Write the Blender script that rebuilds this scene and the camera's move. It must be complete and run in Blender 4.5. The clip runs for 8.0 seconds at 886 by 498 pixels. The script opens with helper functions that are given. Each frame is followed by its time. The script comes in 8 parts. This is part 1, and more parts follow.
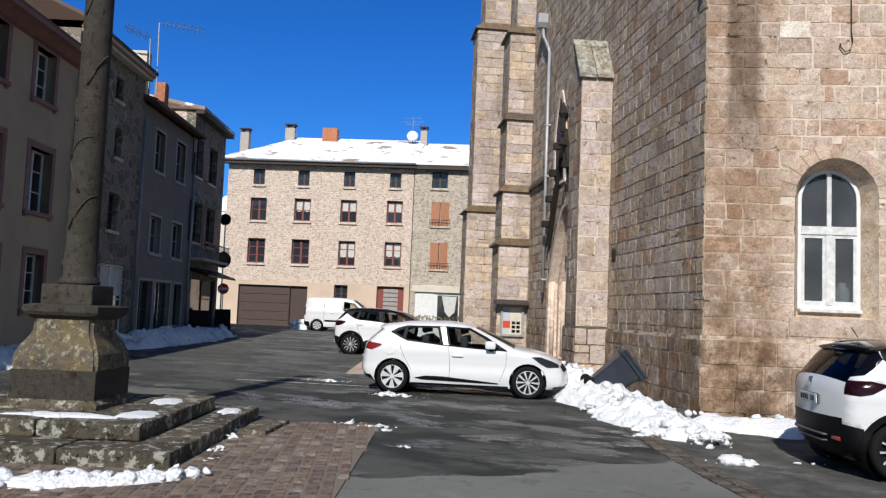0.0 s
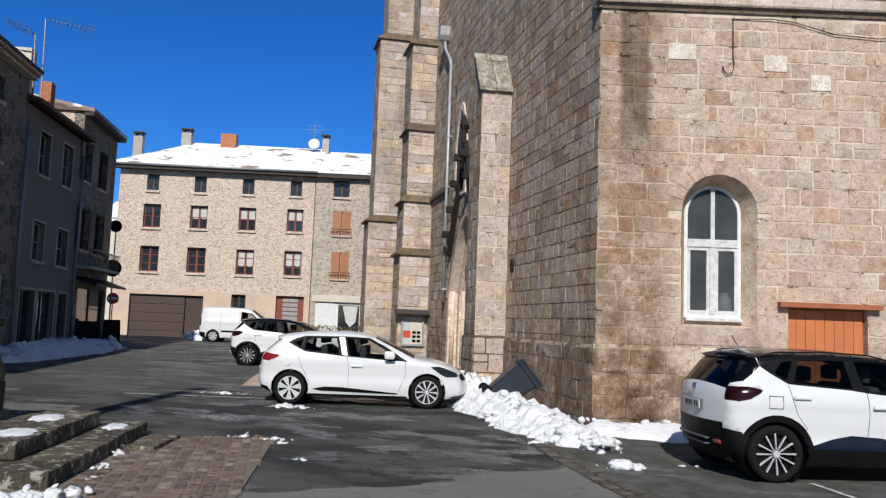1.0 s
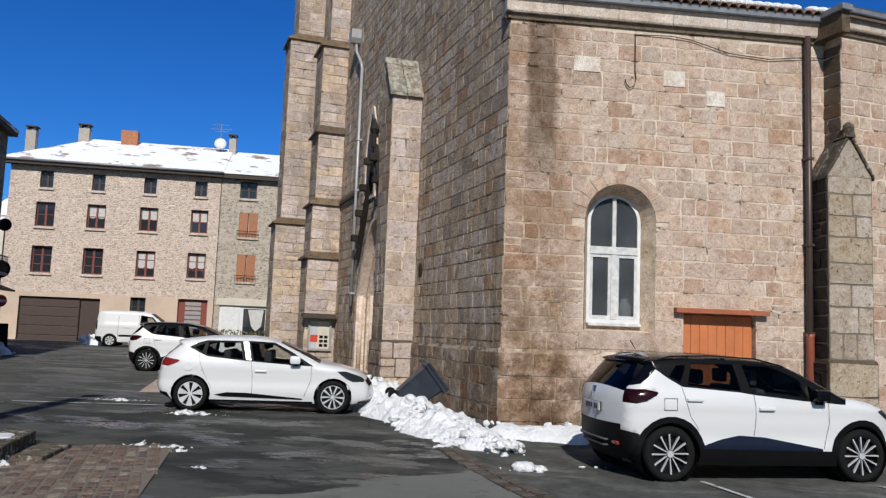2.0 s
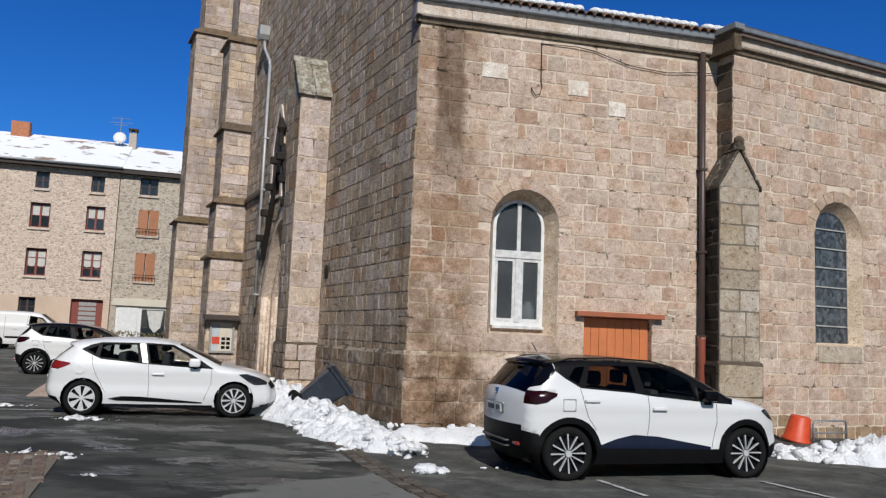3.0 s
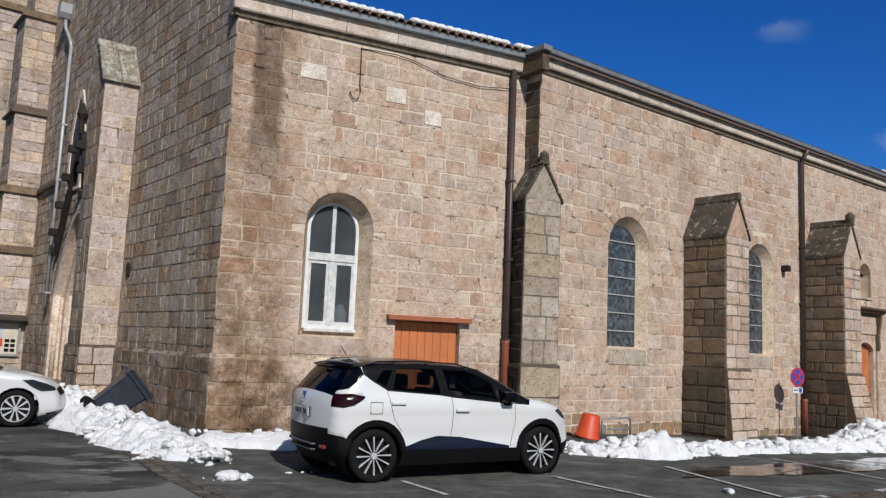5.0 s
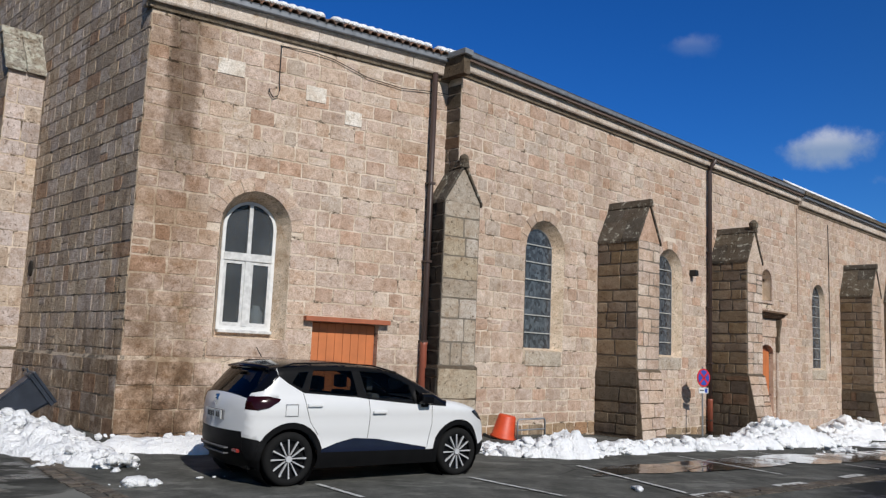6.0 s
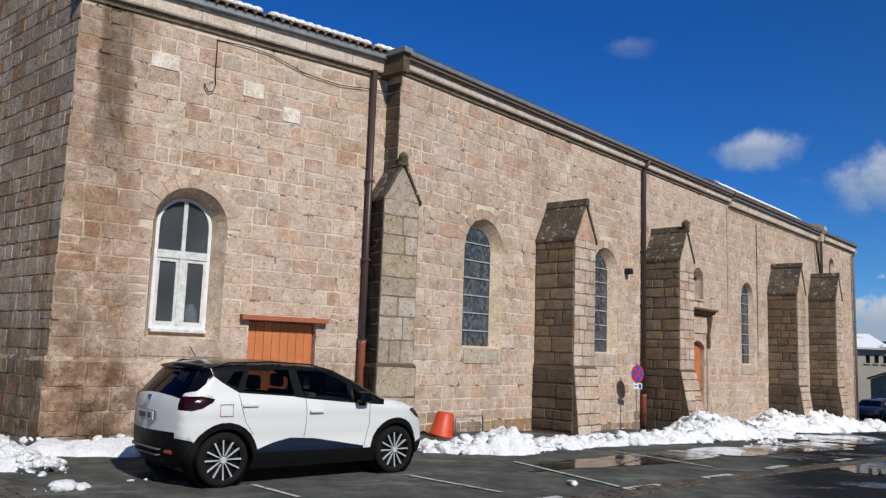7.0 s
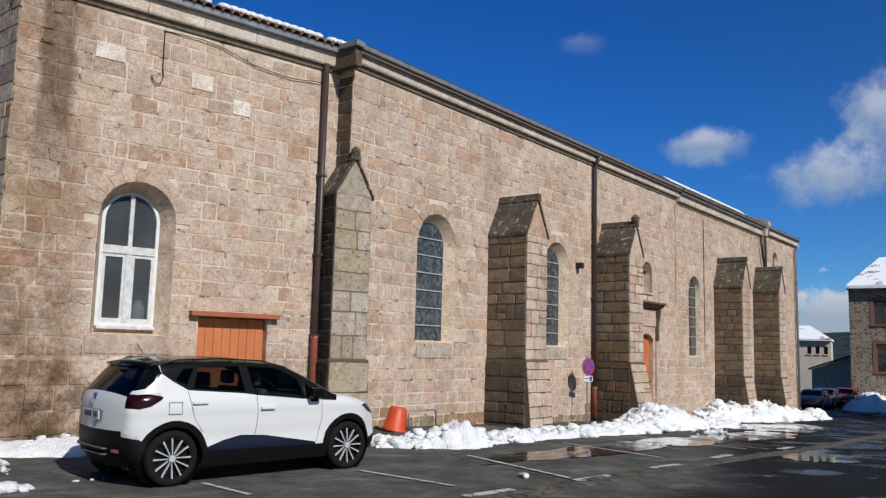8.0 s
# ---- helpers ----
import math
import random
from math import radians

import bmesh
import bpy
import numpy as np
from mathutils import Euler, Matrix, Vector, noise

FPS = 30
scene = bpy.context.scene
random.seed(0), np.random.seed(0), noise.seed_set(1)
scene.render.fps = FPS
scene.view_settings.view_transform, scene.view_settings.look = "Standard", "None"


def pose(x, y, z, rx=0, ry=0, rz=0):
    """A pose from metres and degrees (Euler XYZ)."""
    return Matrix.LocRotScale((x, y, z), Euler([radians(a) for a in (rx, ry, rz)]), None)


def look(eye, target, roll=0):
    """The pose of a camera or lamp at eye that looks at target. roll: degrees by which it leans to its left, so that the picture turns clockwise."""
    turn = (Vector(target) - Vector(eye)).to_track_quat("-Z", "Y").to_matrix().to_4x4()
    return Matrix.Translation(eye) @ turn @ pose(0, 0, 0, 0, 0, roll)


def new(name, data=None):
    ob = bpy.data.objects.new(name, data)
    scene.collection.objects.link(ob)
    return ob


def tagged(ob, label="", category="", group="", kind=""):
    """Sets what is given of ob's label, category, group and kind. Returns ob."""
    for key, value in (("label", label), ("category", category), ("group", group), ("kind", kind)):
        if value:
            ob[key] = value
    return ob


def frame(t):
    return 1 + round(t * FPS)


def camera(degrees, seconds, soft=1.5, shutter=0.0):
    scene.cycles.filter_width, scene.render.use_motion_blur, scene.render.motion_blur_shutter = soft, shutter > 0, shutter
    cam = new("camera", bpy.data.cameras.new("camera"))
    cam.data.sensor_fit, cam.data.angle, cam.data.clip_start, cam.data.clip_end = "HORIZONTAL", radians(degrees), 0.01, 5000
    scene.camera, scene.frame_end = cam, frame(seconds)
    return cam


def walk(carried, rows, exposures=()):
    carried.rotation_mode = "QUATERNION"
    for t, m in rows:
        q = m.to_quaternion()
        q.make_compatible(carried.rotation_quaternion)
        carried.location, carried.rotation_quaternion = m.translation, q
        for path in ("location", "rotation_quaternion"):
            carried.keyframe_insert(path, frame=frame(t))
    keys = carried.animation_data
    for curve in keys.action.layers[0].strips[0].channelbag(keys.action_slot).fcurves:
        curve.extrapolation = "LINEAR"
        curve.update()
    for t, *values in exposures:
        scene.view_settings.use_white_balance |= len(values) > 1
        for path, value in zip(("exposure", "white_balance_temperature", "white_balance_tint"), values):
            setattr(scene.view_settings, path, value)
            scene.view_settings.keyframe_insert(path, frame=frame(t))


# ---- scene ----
cam = camera(57.9, 8.0, soft=1.3)
PATH = [
    (0, (-0.132, 0.13, 1.686), (-1.046, 1.902, 1.839), 2.3),
    (0.5, (-0.109, 0.137, 1.691), (-0.917, 1.958, 1.863), 2.1),
    (1, (-0.09, 0.142, 1.693), (-0.781, 2.009, 1.879), 2.1),
    (1.5, (-0.076, 0.139, 1.694), (-0.655, 2.043, 1.891), 2.1),
    (3, (-0.024, 0.13, 1.701), (-0.276, 2.102, 1.92), 2.3),
    (3.5, (0.0, 0.102, 1.706), (-0.125, 2.085, 1.932), 2.2),
    (4, (0.017, 0.09, 1.709), (-0.019, 2.076, 1.94), 2.2),
    (4.5, (0.045, 0.079, 1.721), (0.127, 2.064, 1.957), 2.3),
    (6, (0.064, 0.074, 1.716), (0.46, 2.017, 1.972), 2.4),
    (6.5, (0.084, 0.066, 1.719), (0.562, 1.991, 1.976), 2.2),
    (7, (0.093, 0.046, 1.716), (0.633, 1.954, 1.973), 2.0),
    (7.5, (0.07, 0.005, 1.716), (0.674, 1.895, 1.968), 1.8),
    (8, (0.1, 0.037, 1.721), (0.752, 1.911, 1.968), 1.5),
]
walk(cam, [(t, look(eye, target, roll)) for t, eye, target, roll in PATH], [(0.0, 0.02), (1.5, -0.20), (4.0, -0.32), (8.0, -0.27)])

# ---- sky, sun ----
SUN_AZ, SUN_EL = radians(-73.0), radians(37.0)   # direction towards the sun, in the plan and above it
TO_SUN = Vector((math.cos(SUN_AZ) * math.cos(SUN_EL), math.sin(SUN_AZ) * math.cos(SUN_EL), math.sin(SUN_EL)))
CLOUDS = [((0.594, 0.766, 0.246), 0.040, 0.016, 0.70), ((0.702, 0.682, 0.205), 0.060, 0.028, 0.85), ((0.735, 0.630, 0.262), 0.035, 0.04, 0.75),
          ((0.699, 0.713, 0.055), 0.10, 0.048, 1.0), ((0.452, 0.815, 0.363), 0.022, 0.010, 0.14)]
world = bpy.data.worlds.new("sky")
scene.world = world
world.use_nodes = True
wn = world.node_tree
wn.nodes.clear()
sky = wn.nodes.new("ShaderNodeTexSky")
sky.sky_type = "NISHITA"
sky.sun_disc = False
sky.sun_elevation = SUN_EL
sky.sun_rotation = radians(90) - SUN_AZ
sky.altitude, sky.air_density, sky.dust_density, sky.ozone_density = 900, 1.0, 0.15, 3.0
bg = wn.nodes.new("ShaderNodeBackground")
bg.inputs["Strength"].default_value = 0.085
wout = wn.nodes.new("ShaderNodeOutputWorld")
rich = wn.nodes.new("ShaderNodeHueSaturation")
rich.inputs["Saturation"].default_value = 1.30
wn.links.new(sky.outputs[0], rich.inputs["Color"])
tint = wn.nodes.new("ShaderNodeMix")
tint.data_type, tint.blend_type = "RGBA", "MULTIPLY"
tint.inputs[0].default_value = 1.0
wn.links.new(rich.outputs[0], tint.inputs[6])
way = wn.nodes.new("ShaderNodeTexCoord").outputs["Generated"]
# the sky is deepest opposite the sun and pales towards it
away = wn.nodes.new("ShaderNodeVectorMath")
away.operation = "DOT_PRODUCT"
away.inputs[1].default_value = (-math.cos(SUN_AZ), -math.sin(SUN_AZ), 0.0)
wn.links.new(way, away.inputs[0])
deep = wn.nodes.new("ShaderNodeMapRange")
deep.interpolation_type = "SMOOTHSTEP"
deep.inputs[1].default_value, deep.inputs[2].default_value = -0.2, 0.72
wn.links.new(away.outputs["Value"], deep.inputs[0])
hue = wn.nodes.new("ShaderNodeMix")
hue.data_type = "RGBA"
hue.inputs[6].default_value, hue.inputs[7].default_value = (0.98, 0.98, 1.0, 1), (0.42, 0.90, 1.48, 1)
wn.links.new(deep.outputs[0], hue.inputs[0])
wn.links.new(hue.outputs[2], tint.inputs[7])
puff = wn.nodes.new("ShaderNodeTexNoise")
puff.inputs["Scale"].default_value, puff.inputs["Detail"].default_value, puff.inputs["Roughness"].default_value = 16.0, 7.0, 0.62
wn.links.new(way, puff.inputs["Vector"])
tone = tint.outputs[2]
# fair-weather clouds: middle of each as a direction, half width, half height, thickness
for (cx, cy, cz), wide, high, thick in CLOUDS:
    off = wn.nodes.new("ShaderNodeVectorMath")
    off.operation = "SUBTRACT"
    wn.links.new(way, off.inputs[0])
    off.inputs[1].default_value = (cx, cy, cz)
    scl = wn.nodes.new("ShaderNodeVectorMath")
    scl.operation = "MULTIPLY"
    wn.links.new(off.outputs[0], scl.inputs[0])
    scl.inputs[1].default_value = (1 / wide, 1 / wide, 1 / high)
    far = wn.nodes.new("ShaderNodeVectorMath")
    far.operation = "LENGTH"
    wn.links.new(scl.outputs[0], far.inputs[0])
    rag = wn.nodes.new("ShaderNodeMath")
    rag.operation = "MULTIPLY_ADD"
    wn.links.new(puff.outputs["Fac"], rag.inputs[0])
    rag.inputs[1].default_value = -3.2
    wn.links.new(far.outputs["Value"], rag.inputs[2])
    edge = wn.nodes.new("ShaderNodeMapRange")
    edge.interpolation_type = "SMOOTHSTEP"
    wn.links.new(rag.outputs[0], edge.inputs[0])
    edge.inputs[1].default_value, edge.inputs[2].default_value, edge.inputs[3].default_value, edge.inputs[4].default_value = -1.45, -0.05, thick, 0.0
    if thick == 1.0:
        edge.inputs[1].default_value, edge.inputs[2].default_value = -1.10, -0.70
    mixc = wn.nodes.new("ShaderNodeMix")
    mixc.data_type = "RGBA"
    wn.links.new(edge.outputs[0], mixc.inputs[0])
    wn.links.new(tone, mixc.inputs[6])
    lift = wn.nodes.new("ShaderNodeSeparateXYZ")
    wn.links.new(scl.outputs[0], lift.inputs[0])
    belly = wn.nodes.new("ShaderNodeMapRange")
    belly.interpolation_type = "SMOOTHSTEP"
    belly.inputs[1].default_value, belly.inputs[2].default_value = -0.3, 1.0
    wn.links.new(lift.outputs[2], belly.inputs[0])
    shade = wn.nodes.new("ShaderNodeMix")
    shade.data_type = "RGBA"
    shade.inputs[6].default_value, shade.inputs[7].default_value = (4.6, 5.8, 7.4, 1), (10.2, 10.4, 10.8, 1)
    wn.links.new(belly.outputs[0], shade.inputs[0])
    wn.links.new(shade.outputs[2], mixc.inputs[7])
    tone = mixc.outputs[2]
wn.links.new(tone, bg.inputs["Color"])
wn.links.new(bg.outputs[0], wout.inputs["Surface"])
sun = new("sun", bpy.data.lights.new("sun", "SUN"))
sun.data.energy, sun.data.angle, sun.data.color = 5.0, radians(0.53), (1.0, 0.965, 0.91)
sun.matrix_world = look(TO_SUN * 60, (0, 0, 0))

# ---- mesh helpers ----
from mathutils import geometry


def mesh_of(name, bm, smooth=False):
    me = bpy.data.meshes.new(name)
    bmesh.ops.recalc_face_normals(bm, faces=bm.faces)
    bm.to_mesh(me)
    bm.free()
    if smooth:
        for p in me.polygons:
            p.use_smooth = True
    return me


def part(name, bm, material, parent=None, label="", m=None, smooth=False, kind=""):
    """Links a bmesh as one mesh object under a thing or a part."""
    me = mesh_of(name, bm, smooth)
    for one in (material if isinstance(material, (list, tuple)) else [material]):
        me.materials.append(one)
    ob = new(name, me)
    if parent is not None:
        ob.parent = parent
    if m is not None:
        ob.matrix_basis = m
    return tagged(ob, label=label, kind=kind)


def thing(name, label, category, m=None, group="", kind=""):
    ob = new(name)
    ob.empty_display_size = 0.2
    if m is not None:
        ob.matrix_basis = m
    return tagged(ob, label, category, group, kind)


def add_box(bm, x0, x1, y0, y1, z0, z1, bevel=0.0):
    c = [bm.verts.new((x, y, z)) for z in (z0, z1) for y in (y0, y1) for x in (x0, x1)]
    fs = [bm.faces.new([c[i] for i in q]) for q in ((0, 2, 3, 1), (4, 5, 7, 6), (0, 1, 5, 4), (2, 6, 7, 3), (0, 4, 6, 2), (1, 3, 7, 5))]
    if bevel:
        bmesh.ops.bevel(bm, geom=list({e for f in fs for e in f.edges}), offset=bevel, segments=2, profile=0.6, affect="EDGES")
    return fs


def box_bm(*a, **k):
    bm = bmesh.new()
    add_box(bm, *a, **k)
    return bm


def add_prism(bm, outline, lo, hi, axis="y"):
    """A straight prism over a 2D outline; axis is the way along which it is drawn out."""
    def at(a, b, c):
        return {"y": (a, c, b), "x": (c, a, b), "z": (a, b, c)}[axis]
    n = len(outline)
    v0 = [bm.verts.new(at(a, b, lo)) for a, b in outline]
    v1 = [bm.verts.new(at(a, b, hi)) for a, b in outline]
    bm.faces.new(v0)
    bm.faces.new(v1[::-1])
    for i in range(n):
        bm.faces.new((v0[i], v1[i], v1[(i + 1) % n], v0[(i + 1) % n]))


def prism_bm(*a, **k):
    bm = bmesh.new()
    add_prism(bm, *a, **k)
    return bm


def add_tube(bm, path, r, n=8, caps=True):
    """A round bar along a path of points; r is one radius or one for each point."""
    path = [Vector(p) for p in path]
    rings = []
    for i, p in enumerate(path):
        way = (path[min(i + 1, len(path) - 1)] - path[max(i - 1, 0)]).normalized()
        side = way.cross(Vector((0, 0, 1)) if abs(way.z) < 0.9 else Vector((1, 0, 0))).normalized()
        up = side.cross(way)
        ri = r[i] if isinstance(r, (list, tuple)) else r
        rings.append([bm.verts.new(p + ri * (math.cos(2 * math.pi * k / n) * side + math.sin(2 * math.pi * k / n) * up)) for k in range(n)])
    for a, b in zip(rings, rings[1:]):
        for k in range(n):
            bm.faces.new((a[k], a[(k + 1) % n], b[(k + 1) % n], b[k]))
    if caps:
        bm.faces.new(rings[0][::-1])
        bm.faces.new(rings[-1])


def tube_bm(*a, **k):
    bm = bmesh.new()
    add_tube(bm, *a, **k)
    return bm


def add_lathe(bm, profile, n=16, centre=(0, 0), square=False, turn=0.0):
    """A body of revolution over (radius, height) pairs; square=True gives four-sided mouldings."""
    n = 4 if square else n
    k0 = math.sqrt(2) if square else 1.0
    a0 = radians(45) + turn if square else turn
    rings = [[bm.verts.new((centre[0] + k0 * r * math.cos(a0 + 2 * math.pi * k / n), centre[1] + k0 * r * math.sin(a0 + 2 * math.pi * k / n), z)) for k in range(n)] for r, z in profile]
    for a, b in zip(rings, rings[1:]):
        for k in range(n):
            bm.faces.new((a[k], a[(k + 1) % n], b[(k + 1) % n], b[k]))
    bm.faces.new(rings[0][::-1])
    bm.faces.new(rings[-1])


def arch(cx, half, z0, spring, n=14, rise=None):
    """Outline of an opening with a round head (rise: lower head), counter-clockwise from its foot."""
    rise = half if rise is None else rise
    return [(cx - half, z0), (cx + half, z0)] + [(cx + half * math.cos(math.pi * k / n), spring + rise * math.sin(math.pi * k / n)) for k in range(n + 1)]


def pointed(cx, half, z0, spring, apex, n=8):
    """Opening with a pointed head."""
    left = [(cx - half + half * (k / n), spring + (apex - spring) * math.sin(math.pi / 2 * k / n)) for k in range(n)]
    right = [(cx + half - half * (k / n), spring + (apex - spring) * math.sin(math.pi / 2 * k / n)) for k in range(n)]
    return [(cx - half, z0), (cx + half, z0)] + right + [(cx, apex)] + left[::-1]


def rect(x0, x1, z0, z1):
    return [(x0, z0), (x1, z0), (x1, z1), (x0, z1)]


def wall_bm(outline, holes, y0, y1):
    """A wall between the planes y0 (front) and y1, with openings right through it."""
    bm = bmesh.new()
    loops = [outline] + list(holes)
    flat = [p for lo in loops for p in lo]
    tris = geometry.tessellate_polygon([[Vector((a, b, 0)) for a, b in lo] for lo in loops])
    va = [bm.verts.new((a, y0, b)) for a, b in flat]
    vb = [bm.verts.new((a, y1, b)) for a, b in flat]
    for i, j, k in tris:
        if len({i, j, k}) == 3:
            bm.faces.new((va[i], va[j], va[k]))
            bm.faces.new((vb[k], vb[j], vb[i]))
    at = 0
    for lo in loops:
        n = len(lo)
        for i in range(n):
            a, b = at + i, at + (i + 1) % n
            bm.faces.new((va[a], va[b], vb[b], vb[a]))
        at += n
    return bm


def ramp01(x, a, b):
    t = min(1.0, max(0.0, (x - a) / (b - a)))
    return t * t * (3 - 2 * t)


def frame_of(x, y, degrees, z=0.0):
    """A facade's own axes: x along it to the right, y into it, z up."""
    return pose(x, y, z, 0, 0, degrees)


# ---- node helpers ----
class Nodes:
    def __init__(self, name):
        self.mat = bpy.data.materials.new(name)
        self.mat.use_nodes = True
        self.t = self.mat.node_tree
        self.t.nodes.clear()
        self.out = self.add("ShaderNodeOutputMaterial")
        self.bsdf = self.add("ShaderNodeBsdfPrincipled")
        self.link(self.bsdf.outputs[0], self.out.inputs[0])
        self._co = None

    def add(self, kind, **sets):
        n = self.t.nodes.new(kind)
        if sets.get("operation"):
            n.operation = sets["operation"]
        if sets.get("data_type"):
            n.data_type = sets["data_type"]
        if sets.get("blend_type"):
            n.blend_type = sets["blend_type"]
        return n

    def link(self, a, b):
        self.t.links.new(a, b)

    def put(self, socket, value):
        if isinstance(value, bpy.types.NodeSocket):
            self.link(value, socket)
        else:
            socket.default_value = value

    def co(self, scale=(1, 1, 1), world=True):
        if world:
            src = self.add("ShaderNodeNewGeometry").outputs["Position"]
        else:
            src = self.add("ShaderNodeTexCoord").outputs["Object"]
        if scale == (1, 1, 1):
            return src
        m = self.add("ShaderNodeMapping")
        m.inputs["Scale"].default_value = scale
        self.link(src, m.inputs[0])
        return m.outputs[0]

    def noise(self, scale, detail=4, rough=0.55, co=None, distort=0.0):
        n = self.add("ShaderNodeTexNoise")
        n.inputs["Scale"].default_value, n.inputs["Detail"].default_value = scale, detail
        n.inputs["Roughness"].default_value, n.inputs["Distortion"].default_value = rough, distort
        self.link(co if co is not None else self.co(), n.inputs["Vector"])
        return n.outputs["Fac"]

    def voronoi(self, scale, feature="F1", co=None, out="Distance", rnd=1.0):
        n = self.add("ShaderNodeTexVoronoi")
        n.feature = feature
        n.inputs["Scale"].default_value = scale
        n.inputs["Randomness"].default_value = rnd
        self.link(co if co is not None else self.co(), n.inputs["Vector"])
        return n.outputs[out]

    def math(self, op, a, b=0.0, clamp=False):
        n = self.add("ShaderNodeMath", operation=op)
        n.use_clamp = clamp
        self.put(n.inputs[0], a)
        self.put(n.inputs[1], b)
        return n.outputs[0]

    def step(self, value, lo, hi):
        n = self.add("ShaderNodeMapRange")
        n.interpolation_type = "SMOOTHSTEP"
        self.put(n.inputs[0], value)
        n.inputs[1].default_value, n.inputs[2].default_value = lo, hi
        return n.outputs[0]

    def ramp(self, value, stops, hard=False):
        n = self.add("ShaderNodeValToRGB")
        n.color_ramp.interpolation = "CONSTANT" if hard else "LINEAR"
        while len(n.color_ramp.elements) < len(stops):
            n.color_ramp.elements.new(0.5)
        for e, (p, c) in zip(n.color_ramp.elements, stops):
            e.position, e.color = p, (*c, 1)
        self.put(n.inputs[0], value)
        return n.outputs[0]

    def mix(self, fac, a, b, mode="MIX"):
        n = self.add("ShaderNodeMix", data_type="RGBA", blend_type=mode)
        self.put(n.inputs[0], fac)
        for s, v in ((n.inputs[6], a), (n.inputs[7], b)):
            self.put(s, (*v, 1) if isinstance(v, tuple) and len(v) == 3 else v)
        return n.outputs[2]

    def chance(self):
        """A random number for each piece, whether it is an object or an island of a joined mesh."""
        a = self.add("ShaderNodeObjectInfo").outputs["Random"]
        b = self.add("ShaderNodeNewGeometry").outputs["Random Per Island"]
        return self.math("FRACT", self.math("ADD", a, b))

    def bump(self, height, strength=0.4, distance=0.01):
        n = self.add("ShaderNodeBump")
        n.inputs["Strength"].default_value, n.inputs["Distance"].default_value = strength, distance
        self.link(height, n.inputs["Height"])
        self.link(n.outputs[0], self.bsdf.inputs["Normal"])

    def done(self, color, rough=0.8, metal=0.0, spec=0.5):
        self.put(self.bsdf.inputs["Base Color"], (*color, 1) if isinstance(color, tuple) and len(color) == 3 else color)
        self.put(self.bsdf.inputs["Roughness"], rough)
        self.bsdf.inputs["Metallic"].default_value = metal
        self.put(self.bsdf.inputs["Specular IOR Level"], spec)
        return self.mat


def plain(name, color, rough=0.5, metal=0.0, spot=0.12, scale=6.0, bump=0.15, spec=0.5):
    """Paint, metal or plastic with slight uneven tone and relief."""
    s = Nodes(name)
    n = s.noise(scale, 5)
    dark = tuple(c * (1 - spot) for c in color)
    light = tuple(min(1, c * (1 + spot)) for c in color)
    fine = s.noise(scale * 14, 3)
    s.bump(fine, bump, 0.002)
    return s.done(s.ramp(n, [(0.3, dark), (0.7, light)]), s.step(n, -0.8, 2.2) if rough is None else rough, metal, spec)


